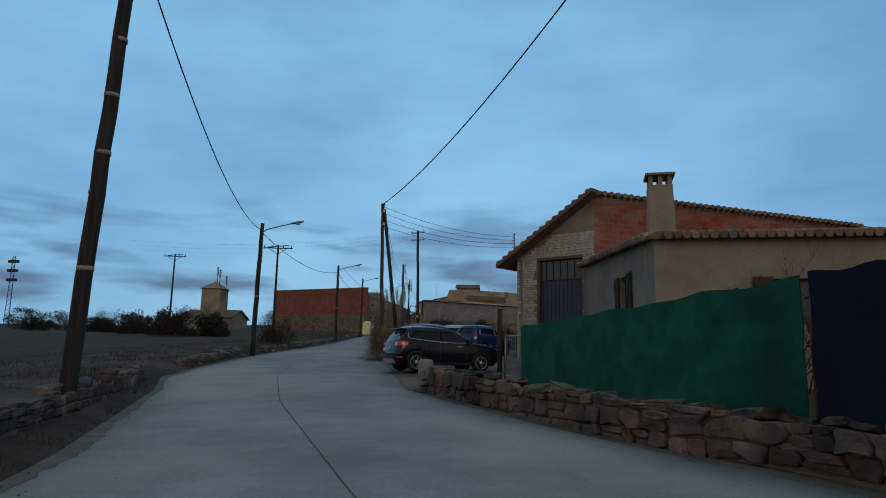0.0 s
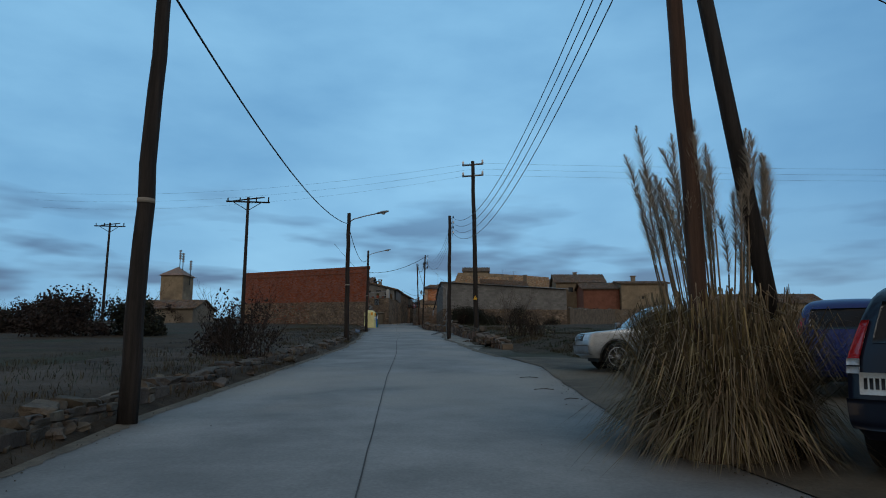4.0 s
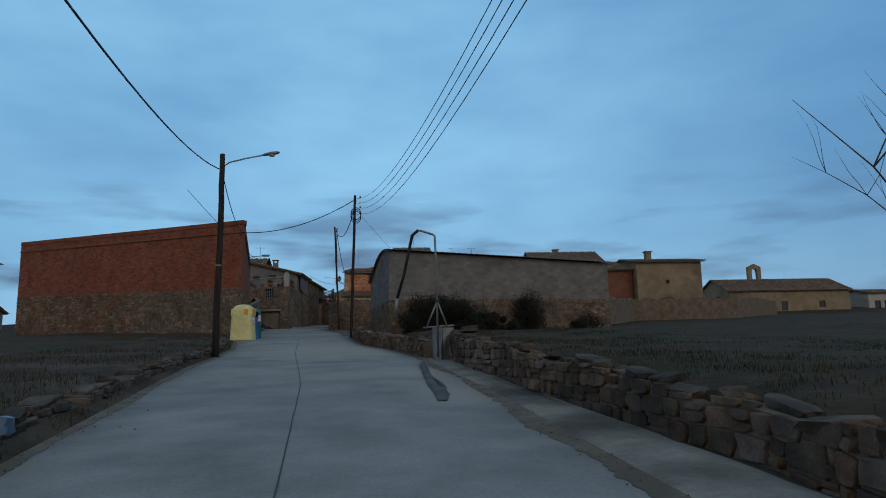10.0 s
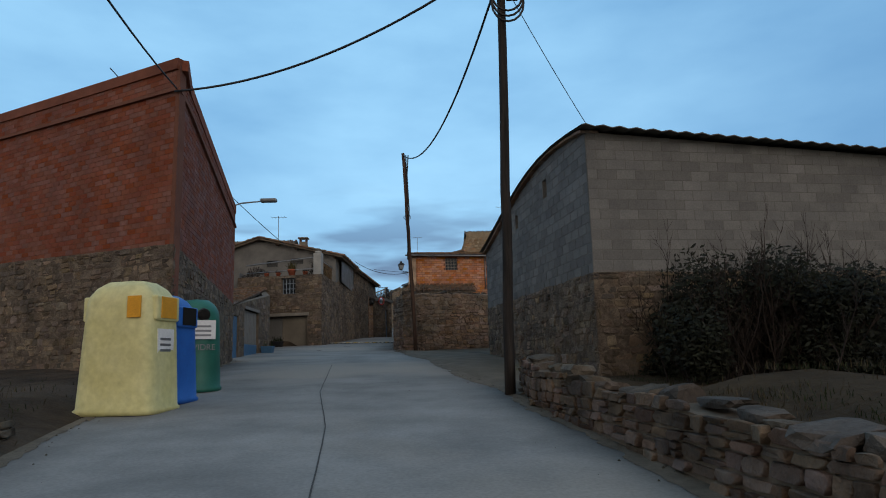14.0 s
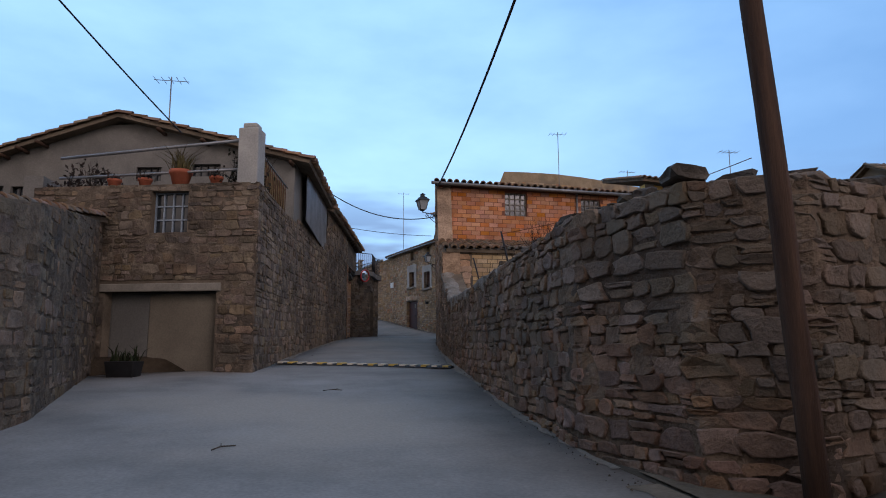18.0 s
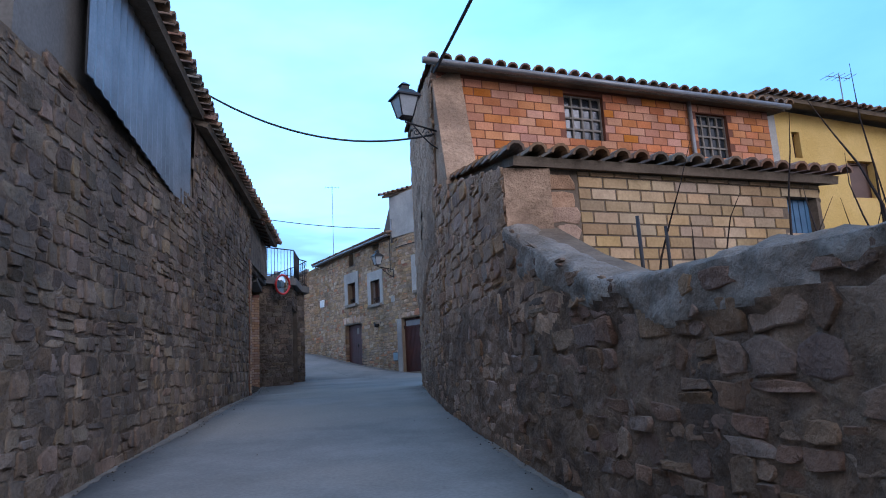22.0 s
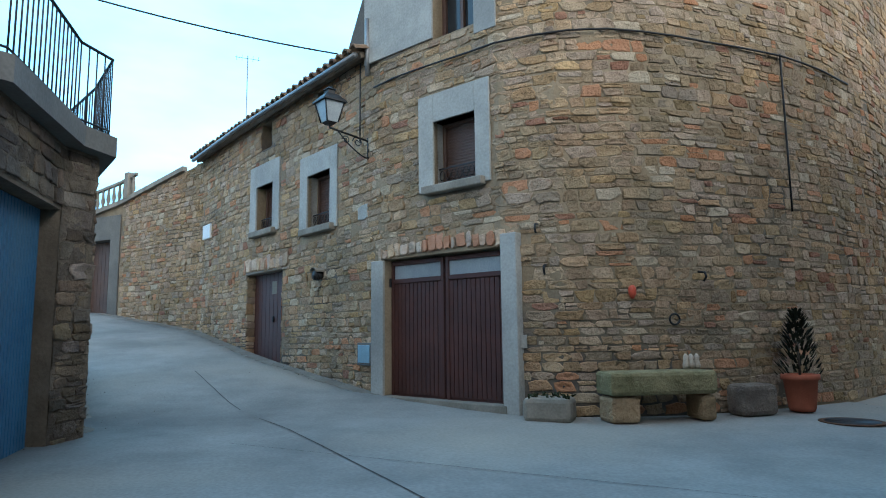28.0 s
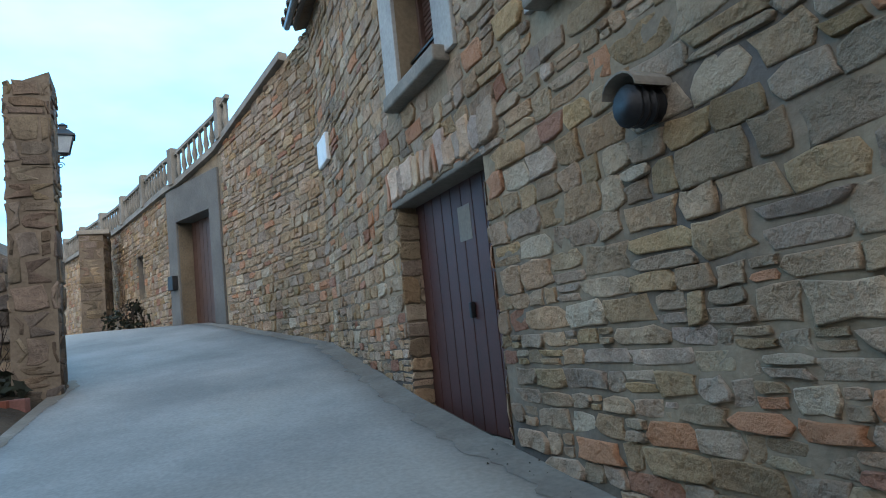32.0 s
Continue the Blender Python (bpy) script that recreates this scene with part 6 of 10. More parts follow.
PD = wood_pole("utility_pole", (-9.03, 58.6, 2.95), (-9.0, 58.45, 9.95), 0.12, 0.085, M_WOODPOLE, "dark wooden pole with four insulators at the road edge")
insulators(PD, (-9.0, 58.45, 9.9), (0.9, 0, 0))
PE = wood_pole("utility_pole", (-13.48, 92.2, 4.8), (-13.25, 92.6, 12.8), 0.088, 0.07, M_WOODPOLE, "dark wooden pole with coiled cable near its top")
insulators(PE, (-13.18, 92.65, 12.75), (0.9, 0, 0))
for i in range(3):
    c = Vector((-13.2, 92.5, 11.5 + i * 0.1))
    tube("cable_coil", [c + Vector((0.28 * math.cos(a), -0.16, 0.34 * math.sin(a))) for a in [k * math.pi / 8 for k in range(17)]], 0.02, M_CABLE, PE, 6)
PF = wood_pole("utility_pole", (-15.33, 108.3, 5.7), (-15.72, 108.45, 14.0), 0.085, 0.068, M_WOODBROWN, "brown wooden pole standing against the garden wall")
tube("cable_coil", [Vector((-15.45, 108.35, 11.2)) + Vector((0.14 * math.cos(a) - 0.14, 0, 0.1 * math.sin(a))) for a in [k * math.pi / 8 for k in range(17)]], 0.012, M_CABLE, PF, 6)
tube("hanging_cable", [(-15.5, 108.4, 13.9), (-15.56, 108.3, 13.0), (-15.5, 108.25, 11.5), (-15.6, 108.2, 9.4)], 0.025, M_CABLE, PF, 6)


def warning_sign():
    t = thing("warning_sign", "yellow triangular high-voltage sign nailed to the pole", "warning sign")
    c = Vector((-7.53, 58.12, 5.2))
    m = Matrix.Translation(c) @ pose(0, 0, 0, 90, 0, -8) @ Matrix.Diagonal((0.5, 0.5, 0.75, 1))
    y = plain("sign_yellow", (0.75, 0.42, 0.02), 0.5)
    bm = bmesh.new()
    vs = [bm.verts.new(v) for v in ((-0.19, -0.08, 0.2), (0.19, -0.08, 0.2), (0, 0.26, 0.2))]
    f = bm.faces.new(vs)
    r = bmesh.ops.extrude_face_region(bm, geom=[f])
    bmesh.ops.translate(bm, verts=[v for v in r["geom"] if isinstance(v, bmesh.types.BMVert)], vec=(0, 0, 0.02))
    bmesh.ops.transform(bm, matrix=m, verts=bm.verts)
    part("triangle", bm, y, t)
    bm = bmesh.new()
    box_bm(bm, -0.19, 0.19, -0.22, -0.1, 0.2, 0.22, 0.004)
    bmesh.ops.transform(bm, matrix=m, verts=bm.verts)
    part("plate", bm, y, t)
    bm = bmesh.new()
    vs = [bm.verts.new(v) for v in ((0.03, 0.15, 0.225), (-0.04, 0.02, 0.225), (0.0, 0.03, 0.225), (-0.02, -0.05, 0.225), (0.05, 0.06, 0.225), (0.01, 0.055, 0.225))]
    bm.faces.new(vs)
    bmesh.ops.transform(bm, matrix=m, verts=bm.verts)
    part("bolt_symbol", bm, M_IRON, t)
    bm = bmesh.new()
    for k in range(2):
        box_bm(bm, -0.15, 0.15, -0.15 - 0.05 * k, -0.13 - 0.05 * k, 0.219, 0.224)
    bmesh.ops.transform(bm, matrix=m, verts=bm.verts)
    part("text_bar", bm, M_IRON, t)


warning_sign()
# lamp feed line along the verge
cable((-5.95, 9.1, 8.05), (-11.63, 30.1, 7.4), 0.95, 0.016)
cable((-4.0, -18, 7.2), (-5.95, 9.1, 8.05), 0.5, 0.016)
cable((-11.63, 30.1, 7.3), (-13.88, 53.82, 8.6), 0.7, 0.018)
cable((-13.88, 53.82, 8.5), (-17.36, 79.8, 10.7), 1.0, 0.018)
cable((-17.36, 79.8, 10.6), (-19.95, 95.0, 11.2), 0.5, 0.018)
cable((-20.0, 95.0, 11.15), (-13.2, 92.6, 12.6), 0.55, 0.025)
cable((-13.2, 92.6, 12.5), (-15.7, 108.45, 13.9), 1.3, 0.025)
cable((-15.6, 108.45, 13.9), (-16.15, 126.8, 12.4), 0.45, 0.028)
cable((5.5, 4.0, 11.3), (-5.42, 28.3, 8.2), 1.1, 0.02)
# four-wire line
for i in range(4):
    z = 0.12 + 0.3 * i
    cable((-5.28, 28.25, 8.22 - z), (-8.8, 58.45, 9.95 - z), 1.6, 0.009, "thin bare wire of the four-wire line")
    cable((-8.8, 58.45, 9.95 - z), (-12.98, 92.65, 12.8 - z), 1.25, 0.009, "thin bare wire of the four-wire line")
    cable((-5.28, 28.25, 8.22 - z), (0.6, 31.7, 7.4 - 0.17 * i), 0.3, 0.009, "thin bare wire to the garage roof")
for i in range(3):
    cable((-40, 66 + i, 13.6 - 0.35 * i), (-7.66, 57.9, 12.9 - 0.35 * i), 0.8, 0.004, "thin high-voltage wire between poles")
    cable((-7.66, 57.9, 12.9 - 0.35 * i), (60, 58, 12.5 - 0.3 * i), 0.6, 0.004, "thin high-voltage wire between poles")
cable((-13.2, 92.6, 12.0), (-11.3, 94.8, 10.1), 0.05, 0.008, "thin stay wire with an insulator")


def far_pole(x, y, z0, z1, w=1.5):
    t = thing("power_line_pole", "slim dark power line pole with a cross arm", "utility pole", group="distant power line poles")
    tube("shaft", [(x, y, z0), (x, y, z1)], [0.16, 0.1], M_WOODPOLE, t, 8)
    tube("cross_arm", [(x - w, y - 0.3, z1 - 0.35), (x + w, y + 0.3, z1 - 0.35)], 0.06, M_IRON, t, 6)
    tube("cross_arm", [(x - w * 0.9, y + 0.5, z1 - 0.15), (x + w * 0.9, y - 0.5, z1 - 0.15)], 0.05, M_IRON, t, 6)
    for dx in (-w, -w * 0.4, w * 0.4, w):
        tube("insulator", [(x + dx, y, z1 - 0.35), (x + dx, y, z1 - 0.02)], 0.05, M_IRON, t, 6)
    for s_ in (-1, 1):
        tube("brace", [(x, y, z1 - 1.0), (x + s_ * w * 0.7, y, z1 - 0.37)], 0.03, M_IRON, t, 5)


far_pole(-24.02, 67.13, 2.4, 13.3)
far_pole(-45.9, 86.75, 3.5, 15.5)


def old_lantern(m, arm=0.75):
    """Wrought bracket and a four-sided lantern; m at the wall, x along, y out."""
    t = thing("wall_lantern", "black cast-iron wall lantern with frosted panes on a scrolled bracket", "lantern", group="wall lanterns")
    P = lambda x, y, z: m @ Vector((x, y, z))
    tube("bracket", [P(0, 0, 0), P(0, arm, 0.1), P(0, arm, 0.14)], 0.016, M_IRON, t, 6)
    tube("brace", [P(0, 0, -0.3)] + [P(0, arm * 0.8 * k / 8, -0.3 + 0.38 * (k / 8) ** 1.6) for k in range(1, 9)], 0.012, M_IRON, t, 6)
    for c, r in ((0.22, 0.1), (0.44, 0.075)):
        tube("scroll", [P(0, c + r * (1 - a / 11) * math.cos(a), -0.05 + r * (1 - a / 11) * math.sin(a)) for a in [k * 0.6 for k in range(16)]], 0.009, M_IRON, t, 5)
    tube("wall_plate", [P(0, 0.01, -0.36), P(0, 0.01, 0.06)], 0.022, M_IRON, t, 6)
    c = P(0, arm, 0.14)
    R = m.to_3x3()
    def ring(w, z):
        return [c + R @ Vector((sx * w, sy * w, 0)) + Vector((0, 0, z)) for sx, sy in ((-1, -1), (1, -1), (1, 1), (-1, 1))]
    def frus(name, rings, material, label=""):
        V = [v for r in rings for v in r]
        F = []
        for l in range(len(rings) - 1):
            for k in range(4):
                F.append((l * 4 + k, l * 4 + (k + 1) % 4, l * 4 + 4 + (k + 1) % 4, l * 4 + 4 + k))
        F += [(3, 2, 1, 0), tuple(range(len(V) - 4, len(V)))]
        link(name, V, F, material, t, label)
    frus("foot", [ring(0.05, 0), ring(0.09, 0.04)], M_IRON)
    frus("pane_box", [ring(0.095, 0.045), ring(0.165, 0.36)], M_FROST, "frosted lantern panes")
    for sx, sy in ((-1, -1), (1, -1), (1, 1), (-1, 1)):
        a = c + R @ Vector((sx * 0.1, sy * 0.1, 0)) + Vector((0, 0, 0.04))
        b = c + R @ Vector((sx * 0.172, sy * 0.172, 0)) + Vector((0, 0, 0.365))
        tube("edge_bar", [a, b], 0.012, M_IRON, t, 5)
    frus("roof", [ring(0.21, 0.36), ring(0.2, 0.39), ring(0.1, 0.5), ring(0.07, 0.51)], M_IRON)
    frus("vent", [ring(0.065, 0.51), ring(0.06, 0.57), ring(0.085, 0.58), ring(0.02, 0.64)], M_IRON)
    return t


old_lantern(END_RUN.frame_at(END_O + 23.75, 11.5), 0.75)
old_lantern(Matrix.Translation((-16.12, 126.75, 11.3)) @ pose(0, 0, 0, 0, 0, 105), 0.62)


# ---- parked cars ----
M_CARBLACK = plain("blue_black_car_paint", (0.002, 0.003, 0.008), 0.2, 0.0, 0.3)
M_CARBLUE = plain("dark_blue_car_paint", (0.004, 0.007, 0.018), 0.34, 0.0, 0.25)
M_CARROYAL = plain("royal_blue_car_paint", (0.01, 0.022, 0.12), 0.34, 0.0, 0.25)
M_CARSILVER = plain("silver_car_paint", (0.36, 0.38, 0.39), 0.3, 0.5, 0.6)
M_CARGLASS = plain("tinted_car_glass", (0.006, 0.008, 0.011), 0.05)
M_CARTRIM = plain("black_car_plastic", (0.012, 0.012, 0.013), 0.6)
M_CHROME = plain("bright_metal_trim", (0.6, 0.61, 0.62), 0.2, 0.9)
M_ALLOY = plain("alloy_wheel", (0.42, 0.43, 0.44), 0.3, 0.7)
M_TYRE = plain("black_tyre_rubber", (0.01, 0.01, 0.01), 0.85)
M_REDLAMP = plain("red_lamp_lens", (0.36, 0.012, 0.016), 0.15, 0.0, 0.5)
M_CLEARLAMP = plain("clear_lamp_lens", (0.5, 0.52, 0.54), 0.12, 0.2, 0.5)
M_PLATE = plain("white_number_plate", (0.6, 0.62, 0.6), 0.4)


for m_ in (M_CARBLACK, M_CARBLUE, M_CARROYAL, M_CARGLASS):
    m_.node_tree.nodes["Principled BSDF"].inputs["Specular IOR Level"].default_value = 0.25


class CarShape:
    """Body as stacked plan outlines: levels (z, rear x, front x, half width, corner radius)."""

    def __init__(self, levels, wheels, arch):
        self.l, self.wheels, self.arch = levels, wheels, arch

    def lev(self, z):
        l = self.l
        if z <= l[0][0]:
            return l[0][1:]
        for i in range(len(l) - 1):
            if z <= l[i + 1][0]:
                t = (z - l[i][0]) / (l[i + 1][0] - l[i][0])
                return tuple(a + (b - a) * t for a, b in zip(l[i][1:], l[i + 1][1:]))
        return l[-1][1:]

    def side(self, x, z, sy, out=0.0):
        xr, xf, hw, rc = self.lev(z)
        xr, xf, hw = xr - out, xf + out, hw + out
        d = min(x - xr, xf - x)
        y = hw
        if d < rc:
            d = max(d, 0)
            y = hw - rc * 0.55 + 0.55 * math.sqrt(max(0, rc * rc - (rc - d) ** 2))
        return Vector((x, sy * y, z))

    def end(self, y, z, e, out=0.0):
        xr, xf, hw, rc = self.lev(z)
        k = abs(y) / hw
        bow = 0.1 * k * k + max(0, k - 0.75) ** 2 * rc * 3.2
        return Vector((xr - out + bow, y, z)) if e < 0 else Vector((xf + out - bow, y, z))

    def ring(self, z, cut=True):
        xr, xf, hw, rc = self.lev(z)
        pts = []
        n, m = 52, 12
        for sy in (1, -1):
            side = [self.side(xr + 0.12 + (xf - xr - 0.24) * i / n, z, sy) for i in range(n + 1)]
            if cut:
                for p in side:
                    for wx, wz, r in self.wheels:
                        d = abs(p.x - wx)
                        if d < r:
                            p.z = max(p.z, wz + math.sqrt(r * r - d * d))
            w = abs(side[0].y)
            if sy > 0:
                pts += side
                w = side[-1].y
                pts += [self.end(w - 2 * w * (j + 0.5) / m, z, 1) for j in range(m)]
            else:
                pts += side[::-1]
                w = abs(side[0].y)
                pts += [self.end(-w + 2 * w * (j + 0.5) / m, z, -1) for j in range(m)]
        return pts


def car(name, label, at, heading, shape, paint, zs):
    t = thing(name, label, "car", at, 0, "parked cars")
    t.matrix_basis = pose(*at, 0, 0, math.degrees(heading)) @ Matrix.Diagonal((1 / U, 1 / U, 1 / U, 1))
    V, F = [], []
    for z in zs:
        V += shape.ring(z)
    L = len(V) // len(zs)
    for i in range(len(zs) - 1):
        for k in range(L):
            a, b = i * L + k, i * L + (k + 1) % L
            F.append((a, a + L, b + L, b))
    k = (len(zs) - 1) * L
    c = len(V)
    V.append(Vector((sum(v.x for v in V[k:]) / L, 0, zs[-1] + 0.012)))
    F += [(k + i, c, k + (i + 1) % L) for i in range(L)]
    link("body", V, F, paint, t, "", True)
    return t


def skin(name, parent, shape, where, quad, material, label="", out=0.012, n=8, m=6):
    """A panel on the body skin. where: +1/-1 a side (quad in x, z), 'rear'/'front' (quad in y, z)."""
    V, F = [], []
    a, b, c, d = [Vector(q) for q in quad]
    for o in (out, out - 0.02):
        for i in range(n + 1):
            for j in range(m + 1):
                p = a.lerp(b, i / n).lerp(d.lerp(c, i / n), j / m)
                if where == "rear" or where == "front":
                    V.append(shape.end(p.x, p.y, -1 if where == "rear" else 1, o))
                else:
                    V.append(shape.side(p.x, p.y, where, o))
    w, h = m + 1, (n + 1) * (m + 1)
    for i in range(n):
        for j in range(m):
            k = i * w + j
            f = (k, k + w, k + w + 1, k + 1)
            F += [f, tuple(x + h for x in f[::-1])]
    rim = [i * w for i in range(n + 1)] + [n * w + j for j in range(1, m + 1)] + [i * w + m for i in range(n - 1, -1, -1)] + [j for j in range(m - 1, 0, -1)]
    F += [(rim[i], rim[(i + 1) % len(rim)], rim[(i + 1) % len(rim)] + h, rim[i] + h) for i in range(len(rim))]
    return link(name, V, F, material, parent, label, True)


def road_wheel(parent, x, y, r, sy, spokes=5):
    w = lathe("wheel", [(r * 0.66, -0.09), (r * 0.9, -0.105), (r * 0.98, -0.085), (r, -0.03), (r, 0.03), (r * 0.98, 0.085), (r * 0.9, 0.105), (r * 0.66, 0.09)], M_TYRE, parent, 36, (0, 0, 0), "black tyre")
    w.matrix_basis = pose(x, y, r, -90 * sy, 0, 0)
    lathe("rim", [(r * 0.67, 0.02), (r * 0.68, 0.095), (r * 0.64, 0.1), (r * 0.62, 0.06), (r * 0.3, 0.035)], M_ALLOY, w, 32, (0, 0, 0), "silver alloy rim")
    lathe("brake_disc", [(r * 0.61, 0.02), (r * 0.6, 0.045), (r * 0.1, 0.045)], M_CARTRIM, w, 24)
    for k in range(spokes):
        for off in (-0.14, 0.14):
            a = 2 * math.pi * k / spokes + off
            bm = bmesh.new()
            box_bm(bm, r * 0.1, r * 0.63, -0.017, 0.017, 0.055, 0.09, 0.006, pose(0, 0, 0, 0, 0, math.degrees(a)))
            part("spoke", bm, M_ALLOY, w)
    lathe("hub", [(r * 0.2, 0.05), (r * 0.19, 0.095), (r * 0.1, 0.105)], M_ALLOY, w, 16)
    return w


def plate_at(t, shape, y, z, w=0.26, h=0.11, end="rear"):
    p = skin("number_plate", t, shape, end, ((y - w, z), (y + w, z), (y + w, z + h), (y - w, z + h)), M_PLATE, "white number plate", 0.03, 4, 2)
    for i in range(5):
        x = y - w * 0.8 + i * w * 0.33
        skin("text_bar", p, shape, end, ((x, z + h * 0.25), (x + w * 0.2, z + h * 0.25), (x + w * 0.2, z + h * 0.75), (x, z + h * 0.75)), M_CARTRIM, "", 0.036, 1, 1)


def seams(t, shape, xs, z0, z1):
    for sy in (1, -1):
        for x in xs:
            tube("door_seam", [shape.side(x - 0.03 * math.sin(3 * k / 8), z0 + (z1 - z0) * k / 8, sy, 0.001) for k in range(9)], 0.005, M_CARTRIM, t, 4)


def wheels_of(t, shape, r, hw):
    for wx, wz, ra in shape.wheels:
        for sy in (1, -1):
            road_wheel(t, wx, sy * (hw - 0.11), r, sy)
    box("underbody", shape.l[0][1] + 0.25, shape.l[0][2] - 0.25, -hw + 0.25, hw - 0.25, 0.24, 0.75, M_CARTRIM, t, 0.03)
    for wx, wz, ra in shape.wheels:
        for sy in (1, -1):
            tube("wheel_arch", [shape.side(wx + ra * math.cos(a), max(0.3, wz + ra * math.sin(a)), sy, 0.004) for a in [math.pi * k / 16 for k in range(17)]], 0.022, M_CARTRIM, t, 6)


ZS = [0.24, 0.3, 0.36, 0.42, 0.5, 0.58, 0.66, 0.74, 0.82, 0.9, 0.96, 1.0, 1.04, 1.08, 1.12, 1.2, 1.28, 1.36, 1.44, 1.52, 1.58, 1.63, 1.67, 1.695]


def crossover():
    s = CarShape([(0.24, -2.05, 2.05, 0.82, 0.4), (0.42, -2.18, 2.2, 0.905, 0.4), (0.62, -2.22, 2.22, 0.92, 0.4), (0.8, -2.2, 2.2, 0.925, 0.4), (0.92, -2.15, 2.12, 0.92, 0.4), (0.99, -2.12, 1.95, 0.91, 0.4), (1.04, -2.11, 1.65, 0.9, 0.38),
                  (1.10, -2.1, 1.22, 0.875, 0.35), (1.3, -1.96, 0.86, 0.80, 0.3), (1.5, -1.8, 0.47, 0.715, 0.28), (1.6, -1.7, 0.2, 0.66, 0.28), (1.66, -1.55, -0.1, 0.58, 0.28), (1.70, -1.2, -0.5, 0.45, 0.25)],
                 [(-1.35, 0.34, 0.4), (1.34, 0.34, 0.4)], 0.4)
    t = car("crossover_car", "blue-black five-door crossover car parked before the garage", (-2.0, 21.43, zr(21.4) + 0.045), 0.505, s, M_CARBLACK, ZS)
    wheels_of(t, s, 0.355, 0.925)
    for sy in (1, -1):
        skin("side_window", t, s, sy, ((-1.62, 1.24), (-0.42, 1.13), (-0.42, 1.5), (-1.35, 1.5)), M_CARGLASS, "dark tinted side glass", 0.008)
        skin("side_window", t, s, sy, ((-0.36, 1.125), (0.8, 1.1), (0.22, 1.5), (-0.36, 1.5)), M_CARGLASS, "dark tinted side glass", 0.008)
        tube("window_trim", [s.side(x, z, sy, 0.012) for x, z in ((-1.62, 1.46), (-1.68, 1.3), (-1.58, 1.215), (-1.1, 1.165), (-0.4, 1.105), (0.2, 1.085), (0.88, 1.075))], 0.014, M_CHROME, t, 5, "bright metal window line")
        tube("roof_rail", [(-1.5, sy * 0.6, 1.64), (-1.3, sy * 0.59, 1.72), (-0.6, sy * 0.6, 1.755), (-0.1, sy * 0.6, 1.7), (0.05, sy * 0.61, 1.62)], 0.02, M_CHROME, t, 6, "silver roof rail")
        m = wbox("mirror", Matrix.Translation(s.side(0.8, 1.12, sy)), -0.08, 0.08, 0.0 if sy > 0 else -0.2, 0.2 if sy > 0 else 0.0, -0.02, 0.14, M_CARBLACK, t, bevel=0.03)
        for x in (-0.62, 0.42):
            wbox("door_handle", Matrix.Translation(s.side(x, 0.95, sy)), -0.1, 0.1, -0.02, 0.02, -0.015, 0.015, M_CHROME if x > 0 else M_CARBLACK, t, bevel=0.008)
        lamp = skin("tail_lamp", t, s, sy, ((-2.13, 0.93), (-1.72, 0.97), (-1.66, 1.1), (-2.0, 1.13)), M_REDLAMP, "red wrap-round tail lamp", 0.018)
        skin("lens", lamp, s, "rear", ((sy * 0.6, 0.98), (sy * 0.74, 0.97), (sy * 0.74, 1.08), (sy * 0.62, 1.08)), M_CLEARLAMP, "clear lamp lens", 0.03, 4, 4)
        skin("tail_lamp", t, s, "rear", ((sy * 0.58, 0.94), (sy * 0.84, 0.92), (sy * 0.8, 1.12), (sy * 0.6, 1.11)), M_REDLAMP, "red wrap-round tail lamp", 0.02)
        skin("reflector", t, s, sy, ((-2.14, 0.5), (-1.92, 0.5), (-1.92, 0.56), (-2.14, 0.57)), M_REDLAMP, "low red reflector", 0.012, 4, 2)
        skin("head_lamp", t, s, "front", ((sy * 0.5, 0.78), (sy * 0.86, 0.8), (sy * 0.84, 0.92), (sy * 0.55, 0.88)), M_CLEARLAMP, "clear head lamp", 0.014)
        skin("sill", t, s, sy, ((-0.92, 0.27), (0.92, 0.27), (0.92, 0.38), (-0.92, 0.38)), M_CARTRIM, "", 0.014)
    skin("rear_window", t, s, "rear", ((-0.7, 1.17), (0.7, 1.17), (0.58, 1.52), (-0.58, 1.52)), M_CARGLASS, "dark rear glass", 0.01)
    skin("windscreen", t, s, "front", ((-0.74, 1.14), (0.74, 1.14), (0.6, 1.55), (-0.6, 1.55)), M_CARGLASS, "", 0.01)
    skin("bumper_plate", t, s, "rear", ((-0.62, 0.3), (0.62, 0.3), (0.55, 0.46), (-0.55, 0.46)), M_ALLOY, "silver lower bumper plate", 0.03)
    wbox("spoiler", Matrix.Translation((-1.78, 0, 1.58)), -0.14, 0.14, -0.6, 0.6, -0.02, 0.03, M_CARBLACK, t, "dark roof spoiler", 0.015)
    plate_at(t, s, 0.0, 0.8)
    seams(t, s, (-0.95, -0.38, 0.72), 0.42, 1.08)
    tube("tailgate_seam", [s.end(y, 0.66, -1, 0.002) for y in (-0.8, -0.4, 0, 0.4, 0.8)], 0.006, M_CARTRIM, t, 4)


